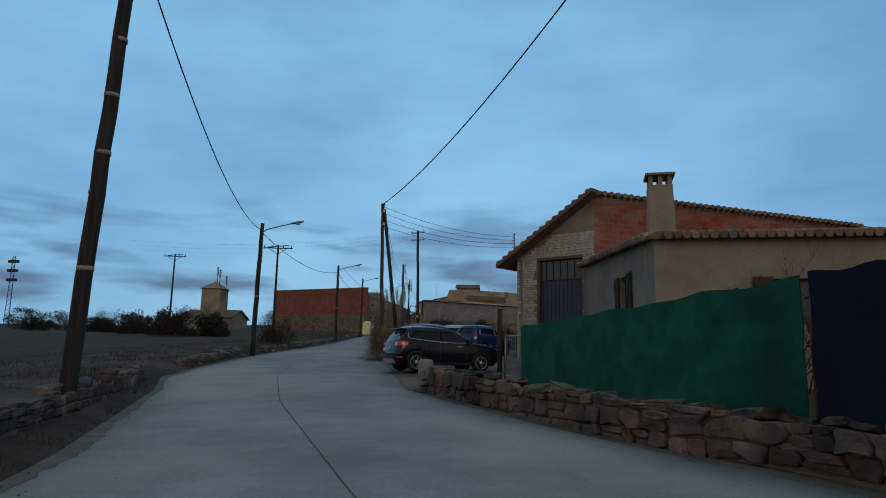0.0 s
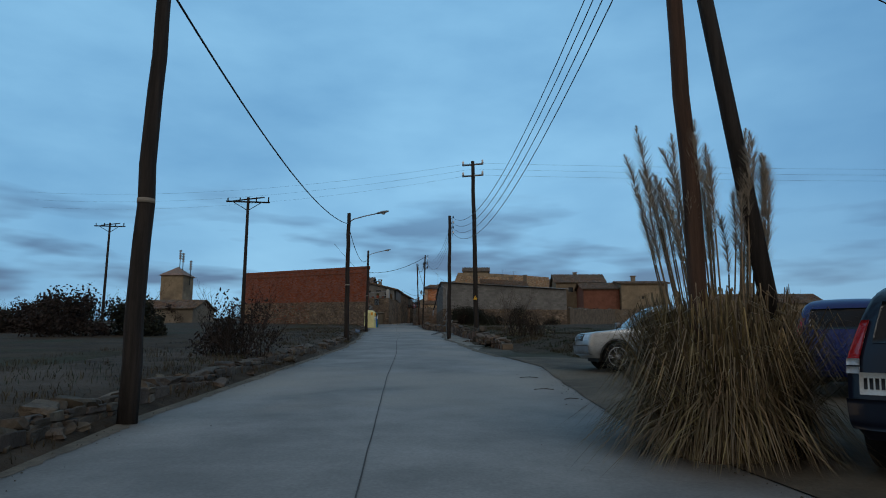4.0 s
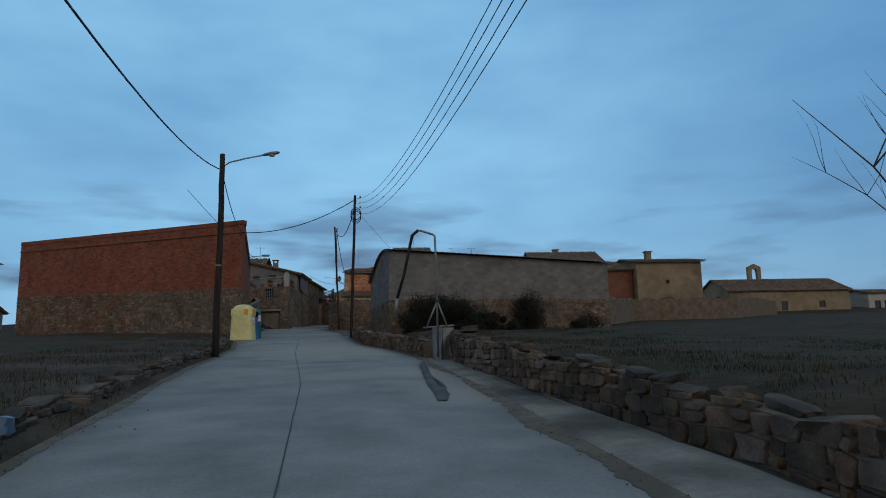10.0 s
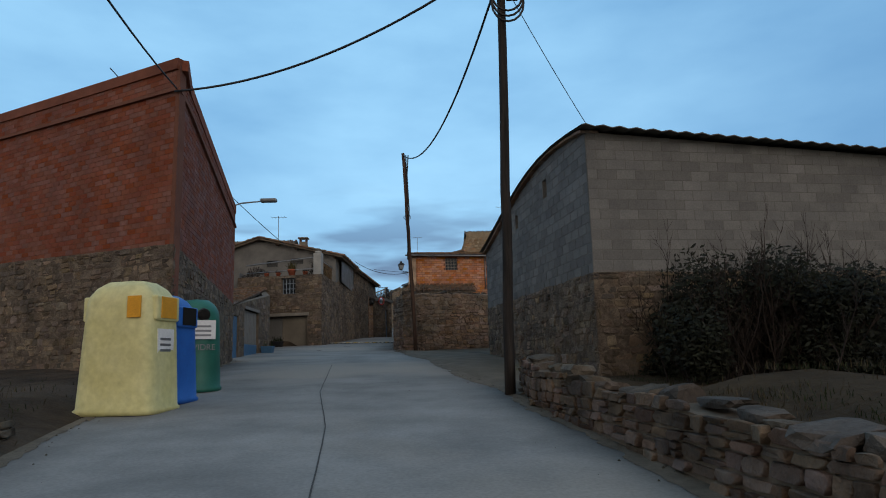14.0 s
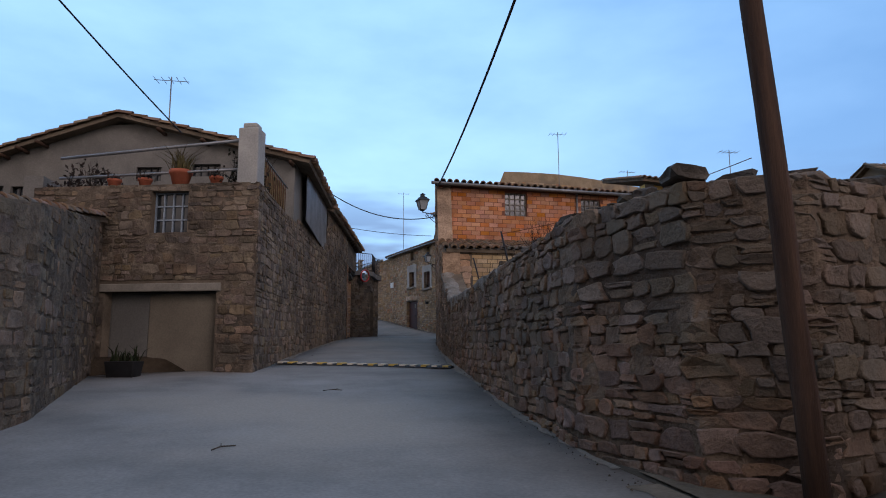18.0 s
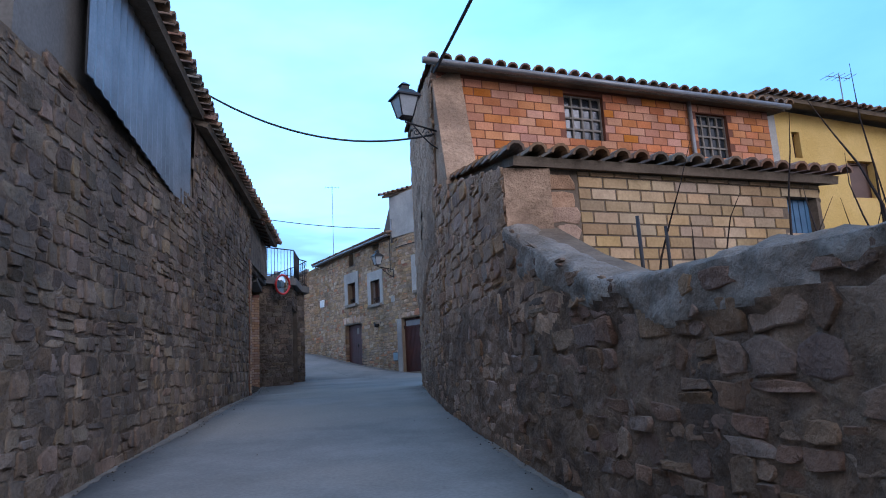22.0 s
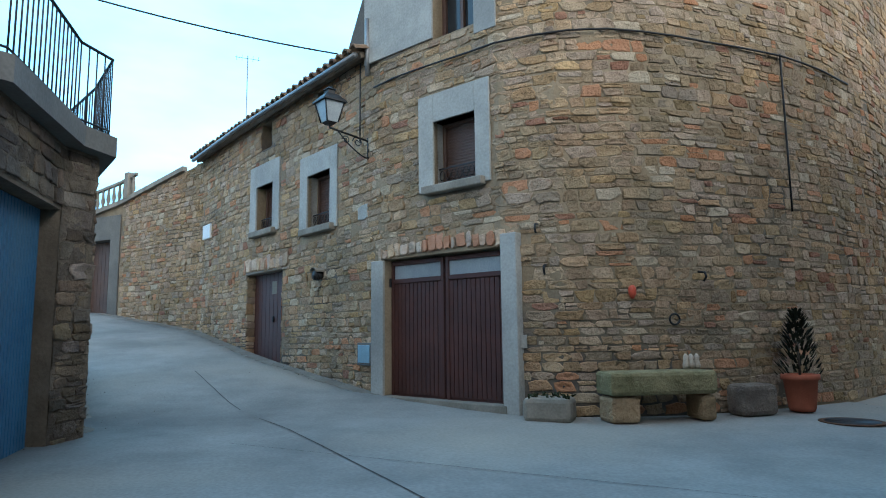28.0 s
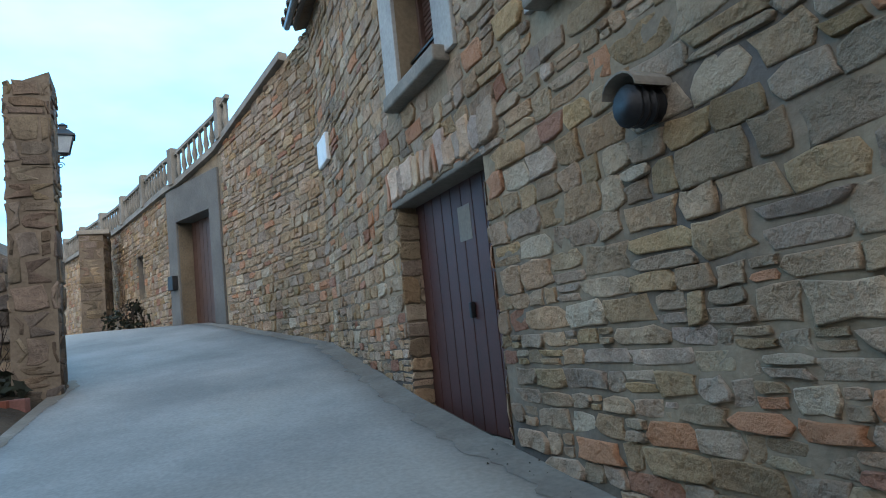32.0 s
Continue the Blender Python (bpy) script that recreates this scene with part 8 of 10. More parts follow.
def loose_stones():
    rng = random.Random(17)
    t = thing("tumbled_stones", "heap of loose stones fallen from the wall", "stones")
    for i in range(46):
        y = rng.gauss(51.2, 1.2)
        x = -7.2 + 0.25 * (51 - y) * 0.6 + rng.gauss(0, 0.3)
        s = 0.1 + 0.3 * rng.random() ** 2
        rock(t, (x, y, gz(x, y) + s * 0.1 + 0.45 * rng.random() * (x > -7.3)), (s * 1.3, s, s * 0.8), rng.uniform(0, 360), rng, tilt=25)
    rock(t, (-7.2, 52.4, 3.3), (0.5, 0.42, 0.42), 20, rng)
    rock(t, (-9.3, 73.7, 4.62), (0.52, 0.36, 0.34), 12, rng)
    rock(t, (-9.2, 73.1, 4.4), (0.34, 0.26, 0.24), 40, rng)
    rock(t, (-8.75, 70.5, 4.12), (0.3, 0.26, 0.24), 80, rng)
    for i in range(40):
        y = rng.uniform(22, 46)
        x = edge_x(LEFT_EDGE, y) - rng.uniform(0.1, 0.9)
        s = 0.14 + 0.26 * rng.random() ** 2
        rock(t, (x, y, gz(x, y) + s * 0.12), (s * 1.4, s, s * 0.7), rng.uniform(0, 360), rng, tilt=20)
    for i in range(30):
        y = rng.uniform(84, 93)
        x = edge_x(RIGHT_EDGE, y) + rng.uniform(-0.1, 0.5)
        s = 0.08 + 0.2 * rng.random() ** 2
        rock(t, (x, y, gz(x, y) + s * 0.1), (s * 1.4, s, s * 0.7), rng.uniform(0, 360), rng, tilt=20)


loose_stones()


def pavement_patch(name, pts, material, label, lift=0.006):
    """A flat poured patch following the climb; pts in plan, anticlockwise."""
    c = Vector((sum(p[0] for p in pts) / len(pts), sum(p[1] for p in pts) / len(pts)))
    V = [(c.x, c.y, zr(c.y) + lift + 0.03)]
    n = 0
    ring = []
    for (x0, y0), (x1, y1) in zip(pts, pts[1:] + pts[:1]):
        k = max(1, int(math.hypot(x1 - x0, y1 - y0) / 0.5))
        ring += [(x0 + (x1 - x0) * i / k + noise.noise(Vector((x0 + i, y0, 2))) * 0.06, y0 + (y1 - y0) * i / k + noise.noise(Vector((x0 - i, y0, 5))) * 0.06) for i in range(k)]
    m = 4
    for j in range(1, m + 1):
        for x, y in ring:
            px, py = c.x + (x - c.x) * j / m, c.y + (y - c.y) * j / m
            V.append((px, py, zr(py) + lift + (0.02 if j < m else -0.02)))
    L = len(ring)
    F = [(0, 1 + i, 1 + (i + 1) % L) for i in range(L)]
    for j in range(m - 1):
        for i in range(L):
            a, b = 1 + j * L + i, 1 + j * L + (i + 1) % L
            F.append((a, a + L, b + L, b))
    ob = link(name, V, F, material)
    tagged(ob, label, "pavement", kind="structure")


M_PALECON = mat("pale_worn_concrete", (0.15, 0.135, 0.113), (0.26, 0.236, 0.2), 1.1, 0.92, 0.6, 14, c=(0.07, 0.062, 0.05), bump_dist=0.01)
pavement_patch("pavement", [(-7.4, 47.0), (-7.1, 49.8), (-7.5, 52), (-7.6, 56.3), (-8.35, 60.2), (-8.8, 65.5), (-9.55, 71), (-9.65, 76.1), (-10.5, 76.7), (-10.25, 74), (-9.75, 68), (-9.3, 60), (-8.3, 52)][::1], M_PALECON, "pale broken concrete strip along the field wall", 0.02)
pavement_patch("forecourt", [(-2.1, 14.9), (0.0, 18.0), (3.5, 29.2), (0.7, 31.0), (1.5, 42.0), (-6.5, 43.0), (-5.74, 39.4), (-5.56, 30.0), (-3.66, 21.9), (-2.75, 17.8)], M_APRON, "grey-brown gravel forecourt where cars park", 0.03)


M_TARSEAL = plain("dark_joint_filler", (0.065, 0.062, 0.058), 0.9)


M_MOSS = mat("yellow_green_moss", (0.075, 0.066, 0.032), (0.135, 0.115, 0.05), 2.6, 0.95, 0.6, 20, c=(0.105, 0.088, 0.062))
M_DUST_Y = mat("brown_yard_dirt", (0.085, 0.07, 0.052), (0.16, 0.133, 0.1), 1.6, 0.96, 0.6, 18, c=(0.1, 0.085, 0.062), bump_dist=0.015)
pavement_patch("yard_dirt", [(-13.45, 92.6), (-12.7, 92.7), (-11.7, 95.2), (-12.2, 99.0), (-13.0, 104.5), (-14.4, 107.5), (-16.1, 109.4), (-15.65, 106.5), (-14.72, 101.3), (-14.3, 98.5)], M_DUST_Y, "dusty pale earth before the barn", 0.03)
pavement_patch("moss", [(-12.7, 95.3), (-12.1, 95.5), (-12.1, 96.4), (-12.3, 97.4), (-12.25, 98.2), (-12.5, 98.6), (-12.62, 97.9), (-12.85, 97.5), (-12.7, 96.8), (-12.95, 96.2)], M_MOSS, "yellow-green moss at the foot of the barn", 0.05)


def joint(pts, r=0.007):
    V, F = [], []
    rng = random.Random(3)
    path = []
    for (x0, y0), (x1, y1) in zip(pts, pts[1:]):
        k = max(1, int(abs(y1 - y0) / 0.5))
        path += [(x0 + (x1 - x0) * i / k + rng.uniform(-0.005, 0.005), y0 + (y1 - y0) * i / k) for i in range(k)]
    for x, y in path:
        l, rr = edge_x(LEFT_EDGE, y), edge_x(RIGHT_EDGE, y)
        t = (x - l) / (rr - l)
        z = zr(y) + 0.02 * math.sin(math.pi * t) + 0.006
        V += [(x - r, y, z), (x + r, y, z)]
    F = [(2 * i, 2 * i + 1, 2 * i + 3, 2 * i + 2) for i in range(len(path) - 1)]
    ob = link("expansion_joint", V, F, M_TARSEAL, road)


joint([(0.4, 0), (-1.13, 5.24), (-4.11, 12.07), (-6.45, 18.6), (-8.0, 25), (-9.3, 36), (-10.2, 44.7), (-11.4, 54), (-13.1, 69.4), (-14.8, 80.6), (-15.9, 89.5), (-16.6, 93.2), (-17.5, 100.5)])
joint([(-15.5, 137.0), (-16.15, 140.3), (-16.78, 142.4), (-17.45, 145.7)])


CRACK = [(-19.6, 133.05), (-19.07, 132.16), (-18.54, 131.73), (-17.92, 131.7), (-17.2, 131.79), (-16.71, 131.45), (-15.96, 131.42), (-15.5, 131.75)]


def cross_joint(a, b, r=0.006):
    V = []
    n = 24
    for i in range(n + 1):
        x, y = a[0] + (b[0] - a[0]) * i / n, a[1] + (b[1] - a[1]) * i / n
        y += 0.03 * noise.noise(Vector((x * 2, y, 0)))
        z = zr(y) + 0.026
        V += [(x, y - r, z), (x, y + r, z)]
    link("crack", V, [(2 * i, 2 * i + 2, 2 * i + 3, 2 * i + 1) for i in range(n)], M_TARSEAL, road)


for a_, b_ in zip(CRACK, CRACK[1:]):
    cross_joint(a_, b_, 0.014)
cross_joint((-16.8, 139.6), (-13.2, 136.2))
cross_joint((-13.2, 136.2), (-11.5, 134.8))


pavement_patch("side_lane", [(-8.3, 134.2), (6, 135), (6, 147.2), (1.0, 145.0), (-3.5, 142.9), (-8.3, 141.1)], M_ROAD, "pale concrete lane turning off beside the stone house", -0.022)


WET = [(-10.66, 66.3), (-10.5, 66.35), (-10.4, 67.1), (-10.52, 67.3), (-10.38, 67.95), (-10.58, 68.4), (-10.56, 70.4), (-10.5, 73.0), (-10.44, 74.7), (-10.52, 74.8), (-10.62, 73.0), (-10.68, 70.0), (-10.68, 68.0)]
M_DUST = mat("trodden_dust", (0.085, 0.07, 0.052), (0.165, 0.138, 0.104), 2.2, 0.97, 0.6, 22, c=(0.1, 0.084, 0.062), bump_dist=0.01)


M_DUST_P = mat("pale_lane_dust", (0.13, 0.118, 0.1), (0.21, 0.193, 0.165), 2.2, 0.97, 0.5, 22, c=(0.14, 0.122, 0.1), bump_dist=0.008)


def dust(edge, inward, y0, y1, width, seed, material=M_DUST):
    """Dirt washed over the lane's edge, with a ragged border."""
    V, F = [], []
    n = int((y1 - y0) / 0.06)
    for i in range(n + 1):
        y = y0 + (y1 - y0) * i / n
        e = edge_x(edge, y)
        l, r = edge_x(LEFT_EDGE, y), edge_x(RIGHT_EDGE, y)
        k = 0.5 + 0.5 * noise.noise(Vector((y * 0.35, seed, 0))) + 0.16 * noise.fractal(Vector((y * 3.0, seed, 4)), 0.5, 2.2, 5)
        w = max(0.02, width * k)
        for f in (0.0, 0.5, 1.0):
            x = e + inward * w * f
            t = min(1, max(0, (x - l) / (r - l)))
            V.append((x, y, zr(y) + 0.02 * math.sin(math.pi * t) + 0.012 * (1 - f) + 0.004))
    for i in range(n):
        for j in (0, 1):
            a = i * 3 + j
            f = (a, a + 1, a + 4, a + 3)
            F.append(f if inward > 0 else f[::-1])
    ob = link("edge_dust", V, F, material, smooth=True)
    tagged(ob, "brown dirt washed over the lane's edge", "dirt", kind="structure")


dust(LEFT_EDGE, 1, 3, 103, 0.35, 1)
dust(RIGHT_EDGE, -1, 43, 109, 0.45, 2)
dust(RIGHT_EDGE, -1, 109.5, 132, 0.3, 3, M_DUST_P)
dust(LEFT_EDGE, 1, 119.7, 133, 0.3, 4, M_DUST_P)
dust(LEFT_EDGE, 1, 135.5, 150, 0.3, 5, M_DUST_P)
dust(RIGHT_EDGE, -1, 142.5, 156, 0.5, 6, M_DUST_P)
M_WET = mat("wet_concrete_stain", (0.06, 0.057, 0.052), (0.1, 0.095, 0.086), 1.4, 0.85, 0.3, 22)
pavement_patch("wet_stain", WET, M_WET, "dark wet stain running from the standpipe", 0.045)


def road_grit():
    """Pebbles and crumbs swept to the lane's edges."""
    rng = random.Random(19)
    V, F = [], []
    for i in range(5200):
        y = rng.uniform(2, 146)
        left = rng.random() < 0.5
        e = edge_x(LEFT_EDGE if left else RIGHT_EDGE, y)
        u = abs(rng.gauss(0, 0.16)) + (0.0 if rng.random() < 0.96 else rng.uniform(0, 1.6))
        x = e + u if left else e - u
        s_ = 0.004 + 0.012 * rng.random() ** 3
        z = zr(y) + 0.012
        k = len(V)
        a = rng.random() * 3
        c, d = math.cos(a) * s_, math.sin(a) * s_
        V += [(x + c, y + d, z), (x - d, y + c, z), (x - c, y - d, z), (x + d, y - c, z), (x, y, z + s_ * 1.1)]
        F += [(k, k + 1, k + 4), (k + 1, k + 2, k + 4), (k + 2, k + 3, k + 4), (k + 3, k, k + 4)]
    ob = link("gravel", V, F, M_SIDE)
    tagged(ob, "small loose gravel along the lane edges", "gravel", kind="stuff")


road_grit()


# ---- first house, garage and fence ----
def first_house():
    h = thing("village_house", "house with a stone-clad garage front under a tiled pitched roof", "house")
    run = Run([(0.73, 31.0), (4.1, 28.95), (19.0, 35.0)], 1)
    q = run.cum[1]
    top = lambda s: (6.2 + 2.6 * s / q) if s <= q else 8.8 - 0.02 * (s - q)
    ops = [(1.06, 3.34, 0.5, 6.1)]
    w = backing("wall", run, lambda s: 1.2, top, 0.35, M_PLASTER, h, ops, "plastered upper wall")
    lay(run, lambda s: 1.3, lambda s: min(top(s) - 0.25, 7.2), (0.30, 0.13), w, (M_CLAD, M_CLAD), 91, 0.025, ops, (0, q, 9), gap=0.012, jit=0.12, name="cladding_stone", limit=220, s_range=(0, q))
    lay(run, lambda s: 4.3, lambda s: 8.6, (0.5, 0.25), w, (M_BRICK, M_BRICK_I), 92, 0.006, (), None, gap=0.012, joined="brickwork", flat=True, bond=True, s_range=(q, run.length))
    m = run.frame_at(2.2, 1.25)
    d = plank_door(h, m, 2.28, 3.75, 11, M_NAVYDOOR, 0.22, "tall dark blue sheet metal garage door", "garage_door")
    for i in range(6):
        wbox("top_light", m, -1.08 + i * 0.36, -0.78 + i * 0.36, -0.24, -0.2, 3.83, 4.7, M_PANE, d, "narrow dark top light", 0)
    wbox("frame", m, -1.14, 1.14, -0.28, -0.245, 3.75, 4.85, M_IRON, d, bevel=0)
    wbox("door_frame", m, -1.14, -1.04, -0.2, -0.02, 0, 4.85, M_SHUTTER, h, "brown door frame")
    wbox("door_frame", m, -1.04, 1.14, -0.2, -0.02, 4.75, 4.85, M_SHUTTER, h, "brown door frame")
    # soffit slab and verge tiles along the gable edge
    a, b = run.at(0, 0.7, 6.2), run.at(q, 0.7, 8.8)
    a = a + (a - b).normalized() * 0.9
    c, e = b + Vector((4.0, 5.0, 0)), a + Vector((4.0, 5.0, 0))
    V = [a, b, c, e] + [v + Vector((0, 0, 0.16)) for v in (a, b, c, e)]
    F = [(3, 2, 1, 0), (4, 5, 6, 7), (0, 1, 5, 4), (1, 2, 6, 5), (2, 3, 7, 6), (3, 0, 4, 7)]
    link("eave_slab", V, F, M_SOFFIT, h, "projecting reddish-brown eave slab")
    rng = random.Random(5)
    n = 15
    for i in range(n):
        p = a.lerp(b, (i + 0.3) / n) + Vector((0.06, 0.12, 0.17))
        V, F = tube_data([p, p + Vector((0.35, 0.83, 0.0))], 0.15, 8)
        link("verge_tile", V, F, M_TILE_O, h)
        bx = a.lerp(b, (i + 0.75) / n) + Vector((0.05, 0.1, 0.16))
        V, F = tube_data([bx, bx + Vector((0.35, 0.83, 0.0))], 0.09, 6)
        link("verge_tile", V, F, M_TILE_O, h)
    tiles("roof", h, a + Vector((0.4, 0.9, 0.18)), e + Vector((0, 0, 0.18)), b + Vector((0.4, 0.9, 0.18)), c + Vector((0, 0, 0.18)), seed=93)
    # row of tiles along the high eave
    n = 46
    for i in range(n):
        s = q + 0.1 + i * (run.length - q - 0.5) / n
        p = run.at(s, 0.3, top(s) + 0.05)
        p2 = run.at(s, -0.3, top(s) + 0.12)
        V, F = tube_data([p, p2], 0.1 + 0.02 * rng.random(), 8)
        link("eave_tile", V, F, M_TILE_O, h)
    rr = Run([(19, 35), (16, 48), (9.5, 42), (0.73, 31.0)], 1)
    backing("rear_wall", rr, lambda s: 1.2, lambda s: 8.3 - 2.2 * s / rr.length, 0.3, M_PLASTER, h)
    V = [(0.73, 31.0, 6.25), (4.1, 29.0, 8.82), (19.0, 35.0, 8.52), (16.0, 48.0, 7.6), (9.5, 42.0, 7.1)]
    V += [(x, y, z - 0.12) for x, y, z in V]
    link("main_roof", V, [(0, 1, 4), (1, 2, 4), (2, 3, 4), (5, 9, 6), (6, 9, 7), (7, 9, 8), (0, 5, 6, 1), (1, 6, 7, 2), (2, 7, 8, 3), (3, 8, 9, 4), (4, 9, 5, 0)], M_TILE_O, h, "shallow clay tile roof")
    # bracket for the wires
    br = thing("wire_bracket", "iron wire bracket with insulators on the roof edge", "bracket")
    tube("post", [(0.6, 31.6, 5.7), (0.6, 31.6, 7.55)], 0.03, M_IRON, br)
    for i in range(4):
        lathe("insulator", [(0.02, 0), (0.045, 0.03), (0.03, 0.08)], M_WHITE, br, 8, (0.56, 31.55, 7.35 - 0.17 * i))
        tube("pin", [(0.6, 31.6, 7.36 - 0.17 * i), (0.5, 31.55, 7.36 - 0.17 * i)], 0.012, M_IRON, br, 5)


M_SOFFIT = mat("brown_eave_boards", (0.1, 0.058, 0.04), (0.17, 0.1, 0.07), 2.2, 0.9, 0.4, 26)
M_CLAD = mat("cream_split_stone", (0.25, 0.23, 0.195), (0.38, 0.352, 0.3), 2.4, 0.9, 0.5, 26, per="object", spread=0.2)
first_house()


def low_house():
    h = thing("low_house", "low beige plastered annexe with shuttered windows", "house")
    run = Run([(3.55, 28.6), (4.15, 18.0), (13.5, 17.2)], 1)
    q = run.cum[1]
    top = lambda s: 4.75 if s > q else 5.5 - 0.75 * s / q
    ops = [(6.6, 7.7, 2.75, 4.1), (q + 3.0, q + 4.0, 2.4, 3.6)]
    w = backing("wall", run, lambda s: 0.8, top, 0.3, M_PLASTER, h, ops, "beige plaster wall")
    for i, (a, b, za, zb) in enumerate(ops):
        m = run.frame_at((a + b) / 2, za)
        ww, hh = b - a, zb - za
        g = wbox("window", m, -ww / 2, ww / 2, -0.2, -0.16, 0, hh, M_PANE, h, "window with open dark wood shutters", 0)
        wbox("curtain", m, -ww / 2 + 0.35, ww / 2 - 0.3, -0.16, -0.15, 0, hh - 0.1, M_WHITE, g, "pale curtain")
        for sx in (-1, 1):
            x0 = sx * (ww / 2 + 0.02)
            sh = wbox("shutter", m, min(x0, x0 + sx * 0.5), max(x0, x0 + sx * 0.5), 0.02, 0.06, -0.02, hh + 0.05, M_OLDWOODD, h, "open dark plank shutter")
            for k in range(3):
                wbox("plank", m, min(x0, x0 + sx * 0.5) + 0.01 + k * 0.16, min(x0, x0 + sx * 0.5) + 0.16 + k * 0.16, 0.06, 0.075, 0, hh + 0.03, M_OLDWOODD, sh)
            tube("brace", [m @ Vector((x0 + sx * 0.04, 0.085, 0.1)), m @ Vector((x0 + sx * 0.46, 0.085, hh - 0.1))], 0.02, M_OLDWOODD, sh, 4)
        wbox("frame", m, -ww / 2, ww / 2, -0.16, -0.1, hh - 0.08, hh, M_OLDWOODD, g)
    # tiled eaves
    rng = random.Random(6)
    for lo, hi, n in ((0, q, 42), (q, run.length, 40)):
        for i in range(n):
            s = lo + (hi - lo) * (i + 0.5) / n
            V, F = tube_data([run.at(s, 0.32, top(s) + 0.0), run.at(s, -0.25, top(s) + 0.14)], 0.1 + 0.015 * rng.random(), 8)
            link("eave_tile", V, F, M_TILE_O, h)
    V = [(3.4, 28.7, 5.55), (4.0, 17.85, 4.8), (13.8, 17.0, 4.8), (14, 28, 6.3)]
    link("roof", V + [(v[0], v[1], v[2] - 0.12) for v in V], [(0, 1, 2, 3), (7, 6, 5, 4), (0, 4, 5, 1), (1, 5, 6, 2), (2, 6, 7, 3), (3, 7, 4, 0)], M_TILE_O, h, "shallow tiled roof")
    c = thing("chimney", "square rendered chimney with an open tiled cap", "chimney", (4.75, 19.6, 4.6), -8)
    bm = bmesh.new()
    box_bm(bm, -0.4, 0.4, -0.4, 0.4, 0, 2.0, 0.02)
    for v in bm.verts:
        if v.co.z > 1:
            v.co.x *= 0.88
            v.co.y *= 0.88
    part("shaft", bm, M_PLASTER, c)
    for dx in (-0.27, 0, 0.27):
        for dy in (-0.27, 0.27):
            box("post", dx - 0.06, dx + 0.06, dy - 0.05, dy + 0.05, 2.0, 2.28, M_PLASTER, c, 0.005)
    box("cap", -0.43, 0.43, -0.43, 0.43, 2.28, 2.36, M_TILE_O, c, 0.02)


M_OLDWOODD = mat("dark_shutter_wood", (0.03, 0.022, 0.017), (0.065, 0.048, 0.036), 2.5, 0.85, 0.4, 30, stretch=(8, 8, 0.7))
low_house()


def fence():
    t = thing("netting_fence", "garden fence covered in green shade netting", "fence")
    a, b, c = Vector((0.0, 18.1, 0)), Vector((3.3, 7.5, 0)), Vector((4.6, 3.0, 0))
    def cloth(name, p, q, z0, z1, material, label, seed, n=60, m=10, rise=0.0):
        V, F = [], []
        nr = Vector((q - p).normalized().yx.to_3d())
        nr = Vector(((q - p).y, -(q - p).x, 0)).normalized()
        for i in range(n + 1):
            for j in range(m + 1):
                u, v = i / n, j / m
                o = 0.05 * noise.noise(Vector((u * 9, v * 3, seed))) + 0.02 * noise.noise(Vector((u * 40, v * 9, seed)))
                e = p.lerp(q, u)
                zt = z1 + rise * u + 0.05 * noise.noise(Vector((u * 7, seed, 1))) + 0.015 * math.sin(u * 40)
                V.append((e.x + nr.x * o, e.y + nr.y * o, z0 + zr(e.y) + (zt - z0) * v))
        for i in range(n):
            for j in range(m):
                k = i * (m + 1) + j
                F.append((k, k + m + 1, k + m + 2, k + 1))
        F += [f[::-1] for f in [tuple(x + len(V) for x in f) for f in F]]
        V += [(v[0] + nr.x * 0.012, v[1] + nr.y * 0.012, v[2]) for v in V]
        link(name, V, F, material, t, label, True)
    cloth("netting", a.lerp(b, 0.15), b, 0.1, 1.5, M_NETGREEN, "green woven shade netting", 3, rise=0.5)
    cloth("tarpaulin", b + Vector((0.05, -0.1, 0)), c, 0.1, 2.05, M_TARP, "dark blue tarpaulin sheet", 9, 30)
    for i in range(8):
        p = a.lerp(b, i / 7)
        tube("post", [(p.x + 0.1, p.y, zr(p.y)), (p.x + 0.1, p.y, zr(p.y) + 1.55)], 0.035, M_RUST, t, 6)
    tube("gate_post", [(-0.05, 18.2, 0.7), (-0.05, 18.2, 2.75)], 0.07, M_WOODPOLE, t, 8, "dark gate post")
    g = thing("wire_gate", "small wire mesh gate in a tube frame", "gate")
    for dz in (0.15, 1.2):
        tube("frame", [(0.1, 18.0, 0.8 + dz), (0.55, 16.6, 0.75 + dz)], 0.02, M_GALV, g, 6)
    for k in range(10):
        p = Vector((0.1, 18.0, 0)).lerp(Vector((0.55, 16.6, 0)), k / 9)
        tube("mesh_wire", [(p.x, p.y, 0.93), (p.x, p.y, 1.98)], 0.006 if 0 < k < 9 else 0.02, M_GALV, g, 4)
    bl = thing("stone_bollard", "round worn stone bollard at the yard entrance", "bollard", (-1.72, 14.95, 0.5))
    lathe("shaft", [(0.19, 0), (0.185, 0.1), (0.175, 0.4), (0.17, 0.76), (0.15, 0.82), (0.05, 0.835)], M_RENDER, bl, 16)


